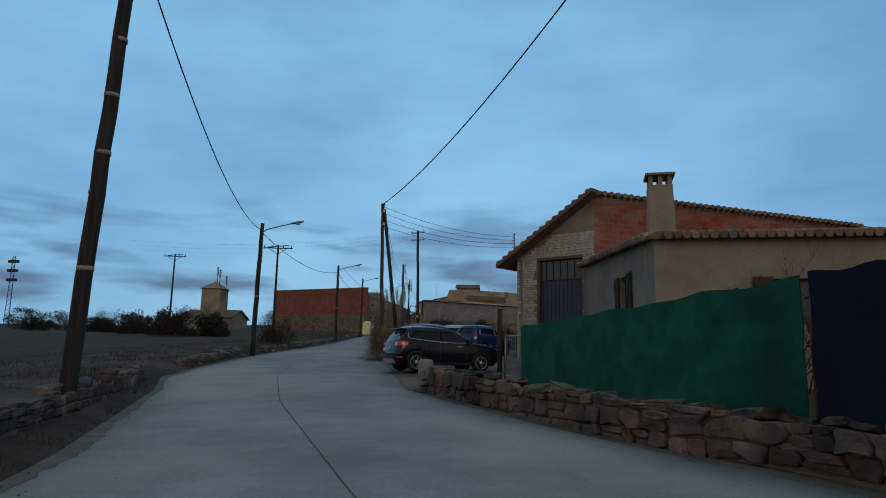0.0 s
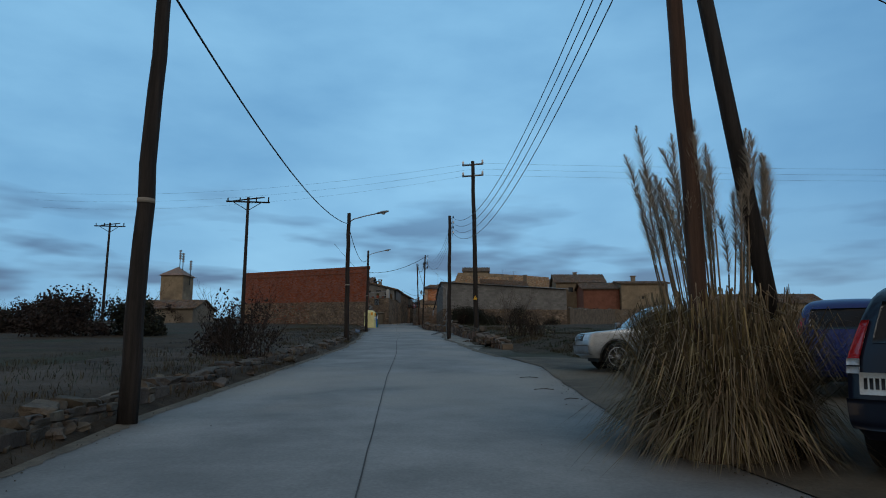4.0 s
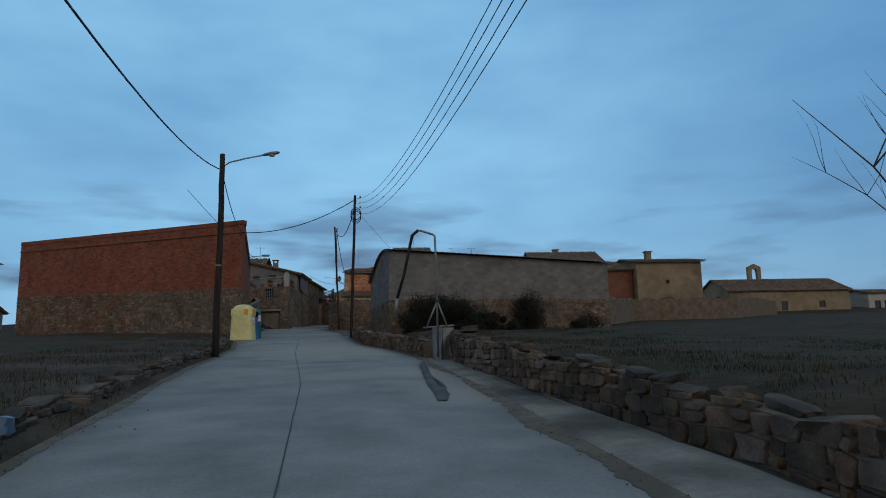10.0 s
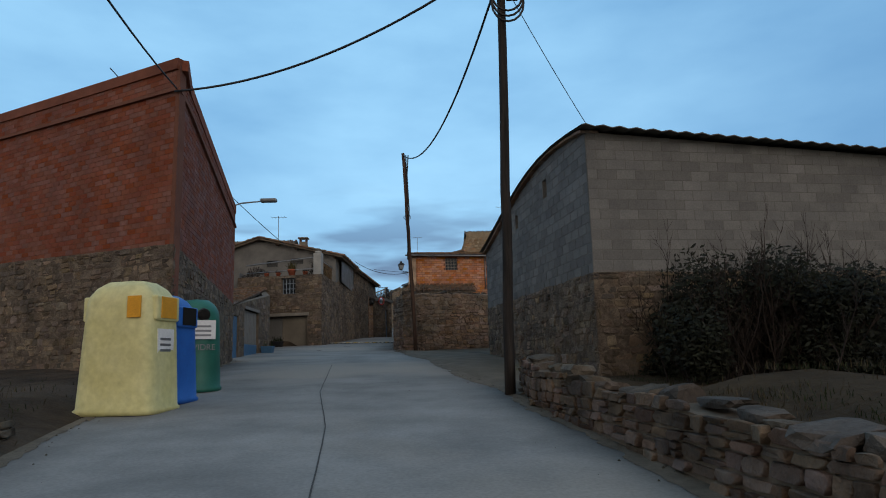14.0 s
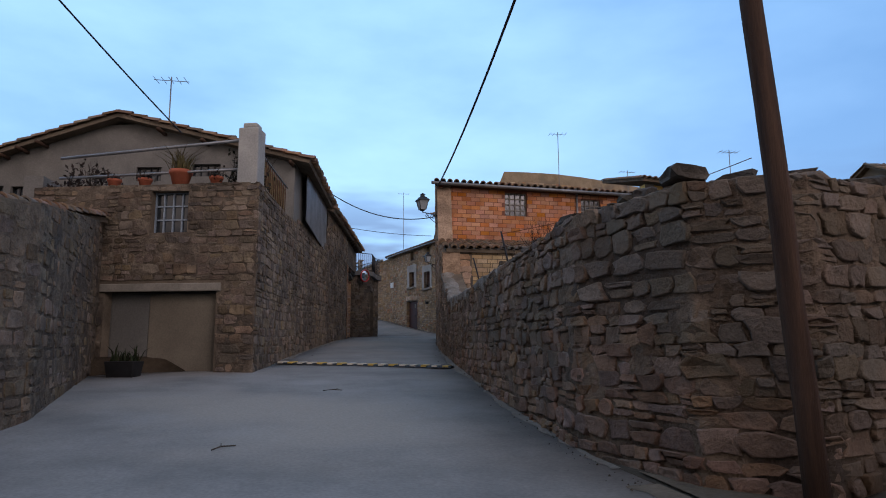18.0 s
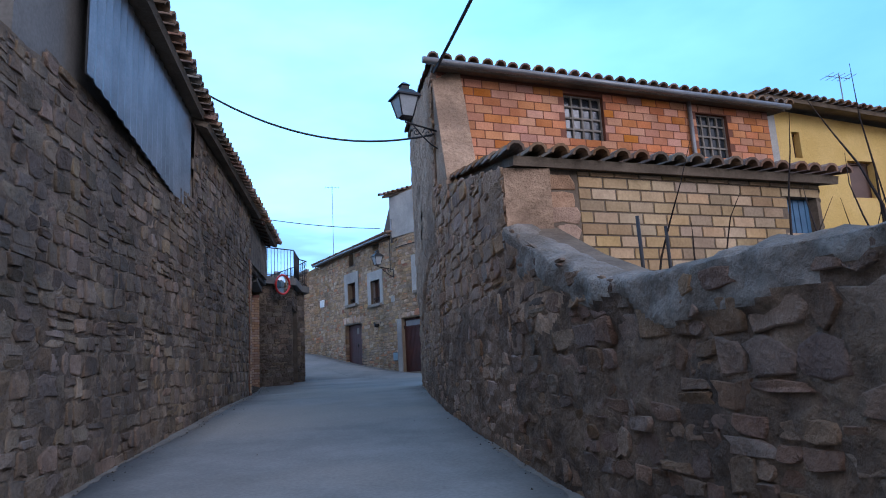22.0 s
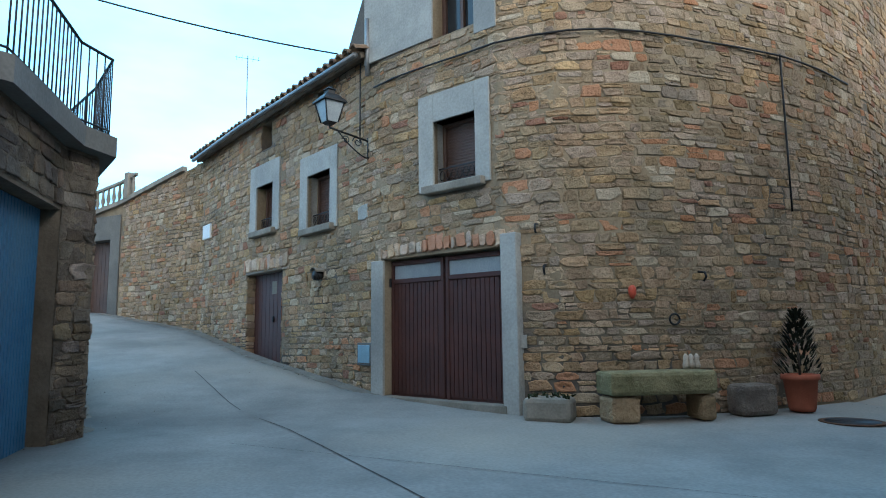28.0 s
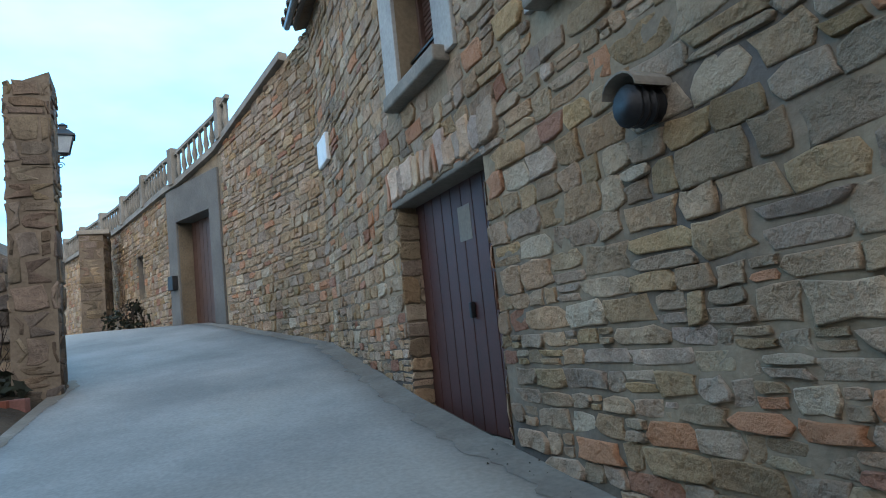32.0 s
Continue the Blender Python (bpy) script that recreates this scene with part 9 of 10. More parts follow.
fence()
shrub("bare_rose", (5.2, 13.5, 0.8), 2.6, 1.6, "leafless tangled climber above the fence", "shrub", 31, M_BRAMBLE, 18, 260, leaf_size=0.06)
shrub("bare_tree", (17, 22, 1.0), 6.5, 1.8, "leafless young tree beside the house", "tree", 32, None, 14)
shrub("verge_bush", (-13.7, 39.0, 1.95), 1.9, 1.7, "thorny winter bush on the verge", "bush", 33, M_BRAMBLE, 40, 1500, leaf_size=0.045)
shrub("bramble", (-8.4, 93.6, 4.8), 2.75, 3.9, "tall dark bramble thicket against the barn wall", "bush", 34, M_LEAFDARK, 110, 24000, leaf_size=0.05, d=2.0)
shrub("bramble", (-5.6, 94.0, 4.8), 1.45, 3.8, "low dark bramble thicket against the barn wall", "bush", 35, M_LEAFDARK, 70, 15000, leaf_size=0.05, d=1.7)
shrub("ivy_bush", (-2.9, 95.4, 4.9), 2.9, 1.2, "ivy-like bush climbing the barn wall", "bush", 36, M_LEAFDARK, 34, 5200, leaf_size=0.05, d=0.7)
shrub("bramble", (0.8, 95.8, 5.0), 1.2, 1.8, "dark bramble thicket against the barn wall", "bush", 37, M_LEAFDARK, 26, 1300, leaf_size=0.05, d=1.0)
shrub("field_shrub", (-5.9, 60.5, 3.3), 3.4, 1.0, "leafless shrub of upright twigs beside the wall", "shrub", 38, None, 16)
shrub("field_shrub", (-4.4, 57.5, 3.2), 2.0, 1.6, "leafless shrub of upright twigs beside the wall", "shrub", 39, None, 14)
shrub("field_shrub", (-5.0, 53.0, 3.0), 1.4, 2.4, "grey brush growing behind the field wall", "shrub", 40, M_REED, 46, 300, leaf_size=0.025)


def far_trees():
    rng = random.Random(55)
    spots = [(-27.5, 53.5, 2.9, 3.2), (-25, 55, 2.4, 2.4), (-31, 58, 2.7, 2.6), (-36, 62, 2.2, 2.6), (-44, 74, 3.0, 4.0), (-50, 78, 2.6, 3.4), (-58, 84, 3.4, 4.5), (-66, 88, 2.6, 4.2), (-74, 96, 4.2, 5), (-85, 100, 3.8, 5), (-95, 110, 4.5, 6), (-110, 118, 4.5, 6), (-54, 120, 3.5, 5), (-60, 170, 6, 7), (-120, 190, 7, 9), (-90, 180, 6, 8)]
    for i, (x, y, h, w) in enumerate(spots):
        shrub("hedge_tree", (x, y, gz(x, y) - 0.2), h, w, "dark winter tree in the distant hedge line", "tree", 200 + i, M_LEAFDARK if i % 3 else M_BRAMBLE, 14, 3600, leaf_size=0.085)["group"] = "distant hedge trees"


far_trees()


# ---- village beyond the barn, tower and far buildings ----
def simple_house(name, label, x0, x1, y0, y1, z0, ze, zridge, material, seed, windows=(), ridge="x", roof=True):
    h = thing(name, label, "house")
    run = Run([(x0, y1), (x0, y0), (x1, y0), (x1, y1), (x0, y1)], 1)
    s0 = y1 - y0
    ops = [(s0 + a, s0 + b, za, zb) for a, b, za, zb in windows]
    w = backing("wall", run, lambda s: z0, lambda s: ze, 0.3, material, h, ops, step=4)
    for a, b, za, zb in ops:
        m = run.frame_at((a + b) / 2, za)
        win = wbox("window", m, -(b - a) / 2, (b - a) / 2, -0.22, -0.18, 0, zb - za, M_PANE, h, "", 0)
        wbox("frame", m, -(b - a) / 2, (b - a) / 2, -0.18, -0.14, zb - za - 0.07, zb - za, M_SHUTTER, win)
    if roof and ridge == "x":
        ym = (y0 + y1) / 2
        tiles("roof", h, (x0 - 0.3, y0 - 0.35, ze), (x1 + 0.3, y0 - 0.35, ze), (x0 - 0.3, ym, zridge), (x1 + 0.3, ym, zridge), 0.32, 0.7, seed)
        tiles("roof", h, (x1 + 0.3, y1 + 0.35, ze), (x0 - 0.3, y1 + 0.35, ze), (x1 + 0.3, ym, zridge), (x0 - 0.3, ym, zridge), 0.45, 1.2, seed + 1)
        for xg, f in ((x0, 1), (x1 - 0.25, 1)):
            V = [(xg, y0, ze - 0.02), (xg, y1, ze - 0.02), (xg, ym, zridge - 0.1), (xg + 0.25, y0, ze - 0.02), (xg + 0.25, y1, ze - 0.02), (xg + 0.25, ym, zridge - 0.1)]
            link("gable", V, [(0, 2, 1), (3, 4, 5), (0, 3, 5, 2), (1, 2, 5, 4), (0, 1, 4, 3)], material, h)
    elif roof:
        xm = (x0 + x1) / 2
        tiles("roof", h, (x0 - 0.35, y1, ze), (x0 - 0.35, y0 - 0.3, ze), (xm, y1, zridge), (xm, y0 - 0.3, zridge), 0.32, 0.7, seed)
        tiles("roof", h, (x1 + 0.35, y0 - 0.3, ze), (x1 + 0.35, y1, ze), (xm, y0 - 0.3, zridge), (xm, y1, zridge), 0.32, 0.7, seed + 1)
        V = [(x0, y0 + 0.02, ze), (x1, y0 + 0.02, ze), (xm, y0 + 0.02, zridge), (x0, y0 + 0.25, ze), (x1, y0 + 0.25, ze), (xm, y0 + 0.25, zridge)]
        link("gable", V, [(0, 1, 2), (5, 4, 3), (0, 2, 5, 3), (1, 4, 5, 2)], material, h)
    return h


M_OCHREWALL = mat("sandy_plaster", (0.19, 0.15, 0.1), (0.29, 0.23, 0.155), 0.8, 0.92, 0.3, 20, c=(0.15, 0.12, 0.085))
simple_house("village_house", "sandy stone house with a small square window and low roof", 14.0, 20.9, 121, 129, 6.5, 12.5, 13.2, M_OCHREWALL, 301, ((3.0, 3.4, 10.2, 10.6),))
simple_house("village_house", "brick-fronted house with a tiled lean roof behind the barn", 8.5, 13.9, 122, 130, 6.5, 11.8, 13.1, M_BRICK_DK, 303)
simple_house("village_house", "sandy house with a broad tiled roof and chimney", 5.2, 13.0, 129, 135.6, 7, 13.5, 15.2, M_OCHREWALL, 305, ((2.0, 2.8, 12.0, 12.8),))
simple_house("village_house", "wide sandy house with pale mossy tiles", -5.0, 6.9, 151, 160, 8, 14.9, 17.0, M_OCHREWALL, 307, ((2.5, 3.2, 13.0, 14.1), (7, 7.8, 13.0, 14.1)))
simple_house("village_house", "tall narrow sandy house above the other roofs", -10.4, -5.6, 150, 157, 8, 18.0, 19.2, M_OCHREWALL, 309)
simple_house("village_house", "grey plastered house rising behind the terrace house", -34.6, -25.8, 129.6, 138, 5.5, 13.3, 15.0, M_RENDER, 313, ((3.6, 4.6, 12.0, 13.0),))
simple_house("brick_shed", "brick outbuilding with a dark window", -33, -27.5, 112.5, 118, 5.5, 9.6, 10.6, M_BRICK_DK, 331, ((3.4, 4.4, 8.0, 9.3),))
simple_house("ruined_barn", "long low ruined barn with a sagging tiled roof", 39.5, 58.5, 150, 160, 6.5, 11.6, 13.8, M_OCHREWALL, 315, ((3, 4.2, 7.2, 9.6), (8, 9, 8.6, 10), (14, 15, 9, 10)))
simple_house("far_shed", "small pale concrete shed in the field", 63, 67.5, 152, 158, 7.0, 11.2, 11.9, M_GREYP, 317, ((1, 2, 8, 10), (2.6, 3.6, 8, 10)))
simple_house("far_shed", "low lean-to shed in the field", 72, 80, 150, 156, 6.5, 9.3, 11.6, M_OCHREWALL, 319)
simple_house("far_farm", "low distant farm shed with a tiled roof", -60, -50.5, 118, 126, 5, 8.6, 10.2, M_PLASTER, 321)
for i, x in enumerate((1.0, -1.8, 9.0, 16.5)):
    y, z = ((141, 15.0), (137, 14.2), (134, 14.6), (124, 12.8))[i]
    c = thing("chimney", "small brick and plaster chimney on a village roof", "chimney", (x, y, z), group="village chimneys")
    box("shaft", -0.3, 0.3, -0.3, 0.3, 0, 1.1, M_PLASTER, c)
    box("cap", -0.4, 0.4, -0.4, 0.4, 1.1, 1.2, M_TILE_O, c)
simple_house("village_house", "sandy house closing the side lane", 6.5, 13.0, 136, 147, 7, 13.0, 14.6, M_OCHREWALL, 325)
tw = dry_wall("boundary_wall", [(3.2, 101.5), (12.0, 118.0), (24, 121), (40, 140)], 1.6, "low earth-coloured boundary wall of the field", 89, -1, (0.6, 0.3), single=False, caps=False, lift=0.6)


def bell_gable():
    t = thing("bell_gable", "small stone bell gable with an arched opening on the barn roof", "bell gable", (46.5, 155, 13.6))
    for x in (-0.75, 0.75):
        box("pier", x - 0.3, x + 0.3, -0.3, 0.3, 0, 1.5, M_OCHREWALL, t)
    V, F = [], []
    n = 8
    pts = [(-1.05, 1.5)] + [(-0.45 * math.cos(math.pi * k / n), 1.5 + 0.45 * math.sin(math.pi * k / n)) for k in range(n + 1)] + [(1.05, 1.5), (1.05, 2.2), (0, 2.7), (-1.05, 2.2)]
    for y in (-0.3, 0.3):
        V += [(x, y, z) for x, z in pts]
    L = len(pts)
    F = [tuple(range(L))[::-1], tuple(range(L, 2 * L))] + [(i, (i + 1) % L, L + (i + 1) % L, L + i) for i in range(L)]
    link("arch", V, F, M_OCHREWALL, t)


bell_gable()


def tower():
    t = thing("square_tower", "square brick tower with a pyramid roof and aerials", "tower", (-68.5, 150, 6.5))
    box("shaft", -2.3, 2.3, -2.3, 2.3, 0, 10.7, M_OCHREWALL, t, 0.05)
    V = [(-2.7, -2.7, 10.7), (2.7, -2.7, 10.7), (2.7, 2.7, 10.7), (-2.7, 2.7, 10.7), (0, 0, 12.7)]
    link("roof", V, [(3, 2, 1, 0), (0, 1, 4), (1, 2, 4), (2, 3, 4), (3, 0, 4)], M_TILE_O, t, "low pyramid tile roof")
    for x, y, h in ((0.3, 0, 4.2), (0.8, 0.3, 3.6), (2.6, 0, 2.0)):
        tube("mast", [(x, y, 9), (x, y, 12 + h)], 0.08, M_IRON, t, 5)
        for k in range(4):
            box("antenna", x - 0.25, x + 0.25, y - 0.1, y + 0.1, 12.2 + h - 0.5 * k - 0.6, 12.2 + h - 0.5 * k - 0.3, M_GALV, t, 0.01)
    m = thing("lattice_mast", "distant steel lattice mast", "mast", (-105, 130, 5))
    for dx, dy in ((-0.6, 0), (0.6, 0), (0, 0.8)):
        tube("leg", [(dx, dy, 0), (dx * 0.5, dy * 0.5, 17)], 0.07, M_IRON, m, 5)
    for k in range(17):
        tube("lacing", [(-0.6 + 0.018 * k, 0, k), (0.6 - 0.018 * k, 0, k + 1)], 0.05, M_IRON, m, 4)
        tube("lacing", [(0.6 - 0.018 * k, 0, k), (0, 0.8 - 0.02 * k, k + 1)], 0.05, M_IRON, m, 4)
    for k in range(3):
        box("antenna", -1.1, 1.1, -0.3, 0.3, 11.5 + 2 * k, 12.1 + 2 * k, M_IRON, m, 0.02)


tower()


# ---- shed by the long house ----
def shed():
    h = thing("old_shed", "low rendered shed with a weathered double door and tiled roof", "shed")
    run = Run([(-21.85, 104.5), (-22.2, 112.2), (-24.0, 118.25)], 1)
    base = lambda s: zr(run.at(s).y) - 0.15
    roofline = lambda s: 7.3 + 0.15 * (run.at(s).y - 104.4)
    ops = [(0.35, 2.05, 5.0, 7.15), (2.95, 5.45, 5.0, 7.5)]
    w = backing("wall", run, base, roofline, 0.3, M_MORTAR_DARK, h, ops, "dark earth-rendered stone wall")
    lay(run, base, lambda s: roofline(s) - 0.03, (0.34, 0.18), w, (M_STONE_B, M_STONE_BI), 72, 0.026, ops + [(2.8, 5.6, 7.4, 7.68)], None, gap=0.03, skip=0.1)
    smear("mortar", run, base, lambda s: roofline(s) - 0.02, w, [M_SMEAR_L], 0.014, 0.02, 73, 0.08, None, ops)
    m = run.frame_at(4.2, 5.66)
    for sx in (-1, 1):
        mm = m @ pose(sx * 0.61, 0, 0)
        d = plank_door(h, mm, 1.18, 1.82, 7, M_OLDWOOD, 0.08, "weathered grey plank door leaf with a blue painted foot", "door")
        wbox("kick_panel", mm, -0.58, 0.58, -0.09, -0.05, 0.02, 0.48, M_BLUEDOOR, d, "blue painted foot panel")
    wbox("frame", m, -1.3, 1.3, -0.12, 0.05, 1.84, 1.96, M_OLDWOOD, h, "weathered timber lintel")
    m = run.frame_at(1.2, 5.5)
    plank_door(h, m, 1.66, 1.64, 12, M_BLUEDOOR, 0.05, "faded blue-grey sheet gate", "gate")
    tiles("roof", h, (-27.2, 104.4, 7.3), (-21.7, 104.3, 7.3), (-27.6, 118.5, 9.45), (-23.85, 118.1, 9.42), seed=71)
    rng = random.Random(3)
    for i, (x, y, s, c) in enumerate(((-23.0, 117.2, 0.3, M_IRON), (-21.75, 110.2, 0.26, M_BLUEDOOR))):
        b = thing("plant_box", "old plastic box used as a planter by the door", "planter", (x, y, zr(y) - 0.02), rng.uniform(-20, 20), "planters by the garage")
        bm = bmesh.new()
        box_bm(bm, -s, s, -s * 0.6, s * 0.6, 0, 0.32, 0.02)
        for v in bm.verts:
            if v.co.z < 0.1:
                v.co.x *= 0.85
                v.co.y *= 0.85
        part("tub", bm, c, b)
        sp = [(rng.uniform(-s, s) * 0.8, rng.uniform(-s, s) * 0.45, 0.3) for _ in range(40 if i == 0 else 12)]
        blades("plant", b, sp, rng, 0.25, M_GREEN_GRASS, 0.9, 0.02)


shed()


# ---- recycling containers ----
def igloo(name, at, rz, material, label, hole, w=0.86, hgt=1.62, sign=True, cyl=False):
    t = thing(name, label, "recycling container", at, rz, "recycling containers")
    V, F = [], []
    seg = 48
    prof = [(1.09, 0.0), (1.1, 0.06), (1.05, 0.08), (1.02, 0.4), (0.985, 0.8), (0.95, 1.15), (0.93, 1.33), (0.88, 1.41), (0.74, 1.51), (0.5, 1.59), (0.02, 1.62)]
    for r, z in prof:
        for k in range(seg):
            a = 2 * math.pi * k / seg
            ex = 6.0
            c, s = math.cos(a), math.sin(a)
            d = (abs(c) ** ex + abs(s) ** ex) ** (-1 / ex) if not cyl else 1
            V.append((r * w * c * d * 0.78, r * w * s * d * 0.62, z * hgt / 1.62))
    for i in range(len(prof) - 1):
        for k in range(seg):
            a, b = i * seg + k, i * seg + (k + 1) % seg
            F.append((a, b, b + seg, a + seg))
    F += [tuple(range(seg))[::-1], tuple(range((len(prof) - 1) * seg, len(prof) * seg))]
    link("body", V, F, material, t, "", True)
    # corner block with the slot
    for sx in (() if cyl else (-1, 1)):
        bx = box("slot_block", sx * w * 0.66 - 0.1, sx * w * 0.66 + 0.1, -w * 0.42, w * 0.42, hgt * 0.68, hgt * 0.87, material, t, 0.03)
        box("slot", sx * (w * 0.66 + 0.101) - 0.012, sx * (w * 0.66 + 0.101) + 0.012, -0.2, 0.2, hgt * 0.7, hgt * 0.86, hole, t, 0.004)
        if sx > 0:
            box("slot", sx * w * 0.42 - 0.1, sx * w * 0.42 + 0.1, -w * 0.61 - 0.012, -w * 0.61 + 0.012, hgt * 0.7, hgt * 0.86, hole, t, 0.004)
    if sign:
        x = w * 0.78 * 0.96 + 0.012
        z_ = hgt * (0.55 if cyl else 0.42)
        x += 0.03 if cyl else 0.0
        box("sticker", x - 0.04, x + 0.004, -0.22, 0.2, z_, z_ + hgt * 0.2, M_WHITE, t, 0.0, "torn white sticker with faded print")
        for k in range(3):
            box("print_bar", x + 0.004, x + 0.007, -0.16, 0.12, z_ + hgt * 0.03 + k * 0.08, z_ + hgt * 0.03 + k * 0.08 + 0.035, M_GALV, t, 0)
    return t


M_CYEL = mat("pale_yellow_fibreglass", (0.52, 0.48, 0.2), (0.64, 0.6, 0.3), 1.5, 0.6, 0.03, 9, c=(0.45, 0.42, 0.2))
M_CBLU = mat("blue_fibreglass", (0.008, 0.085, 0.36), (0.015, 0.13, 0.48), 1.5, 0.55, 0.1, 40)
M_CGRN = mat("green_fibreglass", (0.01, 0.10, 0.07), (0.02, 0.145, 0.1), 1.5, 0.55, 0.1, 40, c=(0.03, 0.12, 0.09))
M_AMBER = plain("amber_slot", (0.65, 0.3, 0.01), 0.6)
igloo("recycling_container", (-19.04, 91.45, 4.76), -8, M_CYEL, "pale yellow dented recycling container with amber slots", M_AMBER, 0.71, 1.9)
igloo("recycling_container", (-19.06, 92.36, 4.83), -8, M_CBLU, "bright blue recycling container with dark slots", M_DARK, 0.68, 1.72, False)
GRN = igloo("recycling_container", (-19.1, 94.2, 4.93), -55, M_CGRN, "dark green bottle bank with a round hole", M_DARK, 0.7, 1.7, True, True)
# black disc on the shell paints the dark inside of the hole
hole_ = lathe("hole", [(0.11, 0.0), (0.11, 0.02), (0.02, 0.02)], M_DARK, GRN, 20)
hole_.matrix_basis = pose(0.505, 0, 1.38, 0, 80, 0)
txt_ = bpy.data.curves.new("lettering", "FONT")
txt_.body, txt_.size, txt_.extrude, txt_.align_x = "VIDRE", 0.15, 0.002, "CENTER"
txt_.materials.append(M_GALV)
let_ = new("lettering", txt_)
let_.parent = GRN
let_.matrix_basis = pose(0.565, 0, 0.74, 90, 0, 90)
tube("hole_rim", [Vector((0.5, 0, 1.38)) + Vector((0, 0.1 * math.cos(a), 0.1 * math.sin(a))) for a in [k * math.pi / 8 for k in range(17)]], 0.02, M_IRON, GRN, 6)


def wheelie_bin(at_, rz_):
    t = thing("wheeled_bin", "dark green wheeled rubbish bin with a flat lid", "bin", at_, rz_, "wheeled bins")
    t.matrix_basis = t.matrix_basis @ Matrix.Diagonal((0.8, 0.7, 1.15, 1))
    bm = bmesh.new()
    box_bm(bm, -0.42, 0.42, -0.5, 0.5, 0.16, 0.98, 0.04)
    for v in bm.verts:
        if v.co.z < 0.4:
            v.co.x *= 0.8
            v.co.y *= 0.86
    g = plain("dark_green_plastic", (0.012, 0.045, 0.035), 0.5)
    part("body", bm, g, t)
    box("rim", -0.46, 0.46, -0.54, 0.54, 0.95, 1.02, g, t, 0.02)
    bm = bmesh.new()
    box_bm(bm, -0.47, 0.47, -0.55, 0.55, 1.02, 1.1, 0.03)
    for v in bm.verts:
        if v.co.z > 1.07:
            v.co.z += 0.05 * (1 - abs(v.co.y) / 0.55)
    part("lid", bm, g, t)
    for x in (-0.32, 0.32):
        for y in (-0.38, 0.38):
            w = lathe("wheel", [(0.02, -0.03), (0.085, -0.03), (0.09, 0), (0.085, 0.03), (0.02, 0.03)], M_IRON, t, 14)
            w.matrix_basis = pose(x, y, 0.09, 90, 0, 70)
            tube("fork", [(x, y, 0.09), (x, y, 0.2)], 0.02, M_GALV, t, 5)


wheelie_bin((-20.25, 96.55, 5.07), 8)
wheelie_bin((-20.2, 97.45, 5.12), 4)


# ---- speed bump ----
def speed_bump():
    t = thing("speed_bump", "black rubber speed bump with pale and yellow blocks", "speed bump")
    a, b = Vector((-20.5, 119.75, 0)), Vector((-16.6, 118.35, 0))
    n = 17
    blk = plain("black_rubber", (0.012, 0.012, 0.012), 0.7)
    yel = plain("bump_yellow", (0.62, 0.42, 0.1), 0.6)
    pale = plain("bump_pale", (0.6, 0.56, 0.46), 0.6)
    d = (b - a).normalized()
    nr = Vector((-d.y, d.x, 0))
    for i in range(n):
        p0, p1 = a.lerp(b, i / n), a.lerp(b, (i + 0.97) / n)
        V = []
        for p in (p0, p1):
            z = zr(p.y) + 0.015
            for u, hh in ((-0.2, 0.0), (-0.14, 0.035), (0, 0.045), (0.14, 0.035), (0.2, 0.0)):
                V.append((p.x + nr.x * u, p.y + nr.y * u, z + hh))
        F = [(k, k + 1, k + 6, k + 5) for k in range(4)] + [(0, 5, 9, 4), (4, 3, 2, 1, 0), (5, 6, 7, 8, 9)]
        link("segment", V, F, blk, t)
        c = (p0 + p1) / 2
        z = zr(c.y) + 0.063
        mm = Matrix.Translation((c.x, c.y, z)) @ pose(0, 0, 0, 0, 0, math.degrees(math.atan2(d.y, d.x)))
        bm = bmesh.new()
        box_bm(bm, -0.062, 0.062, -0.17, 0.13, -0.03, 0.012, 0.004, mm)
        part("reflector", bm, yel if i % 5 in (1, 4) else pale, t, "yellow block" if i % 5 in (1, 4) else "pale block")


speed_bump()


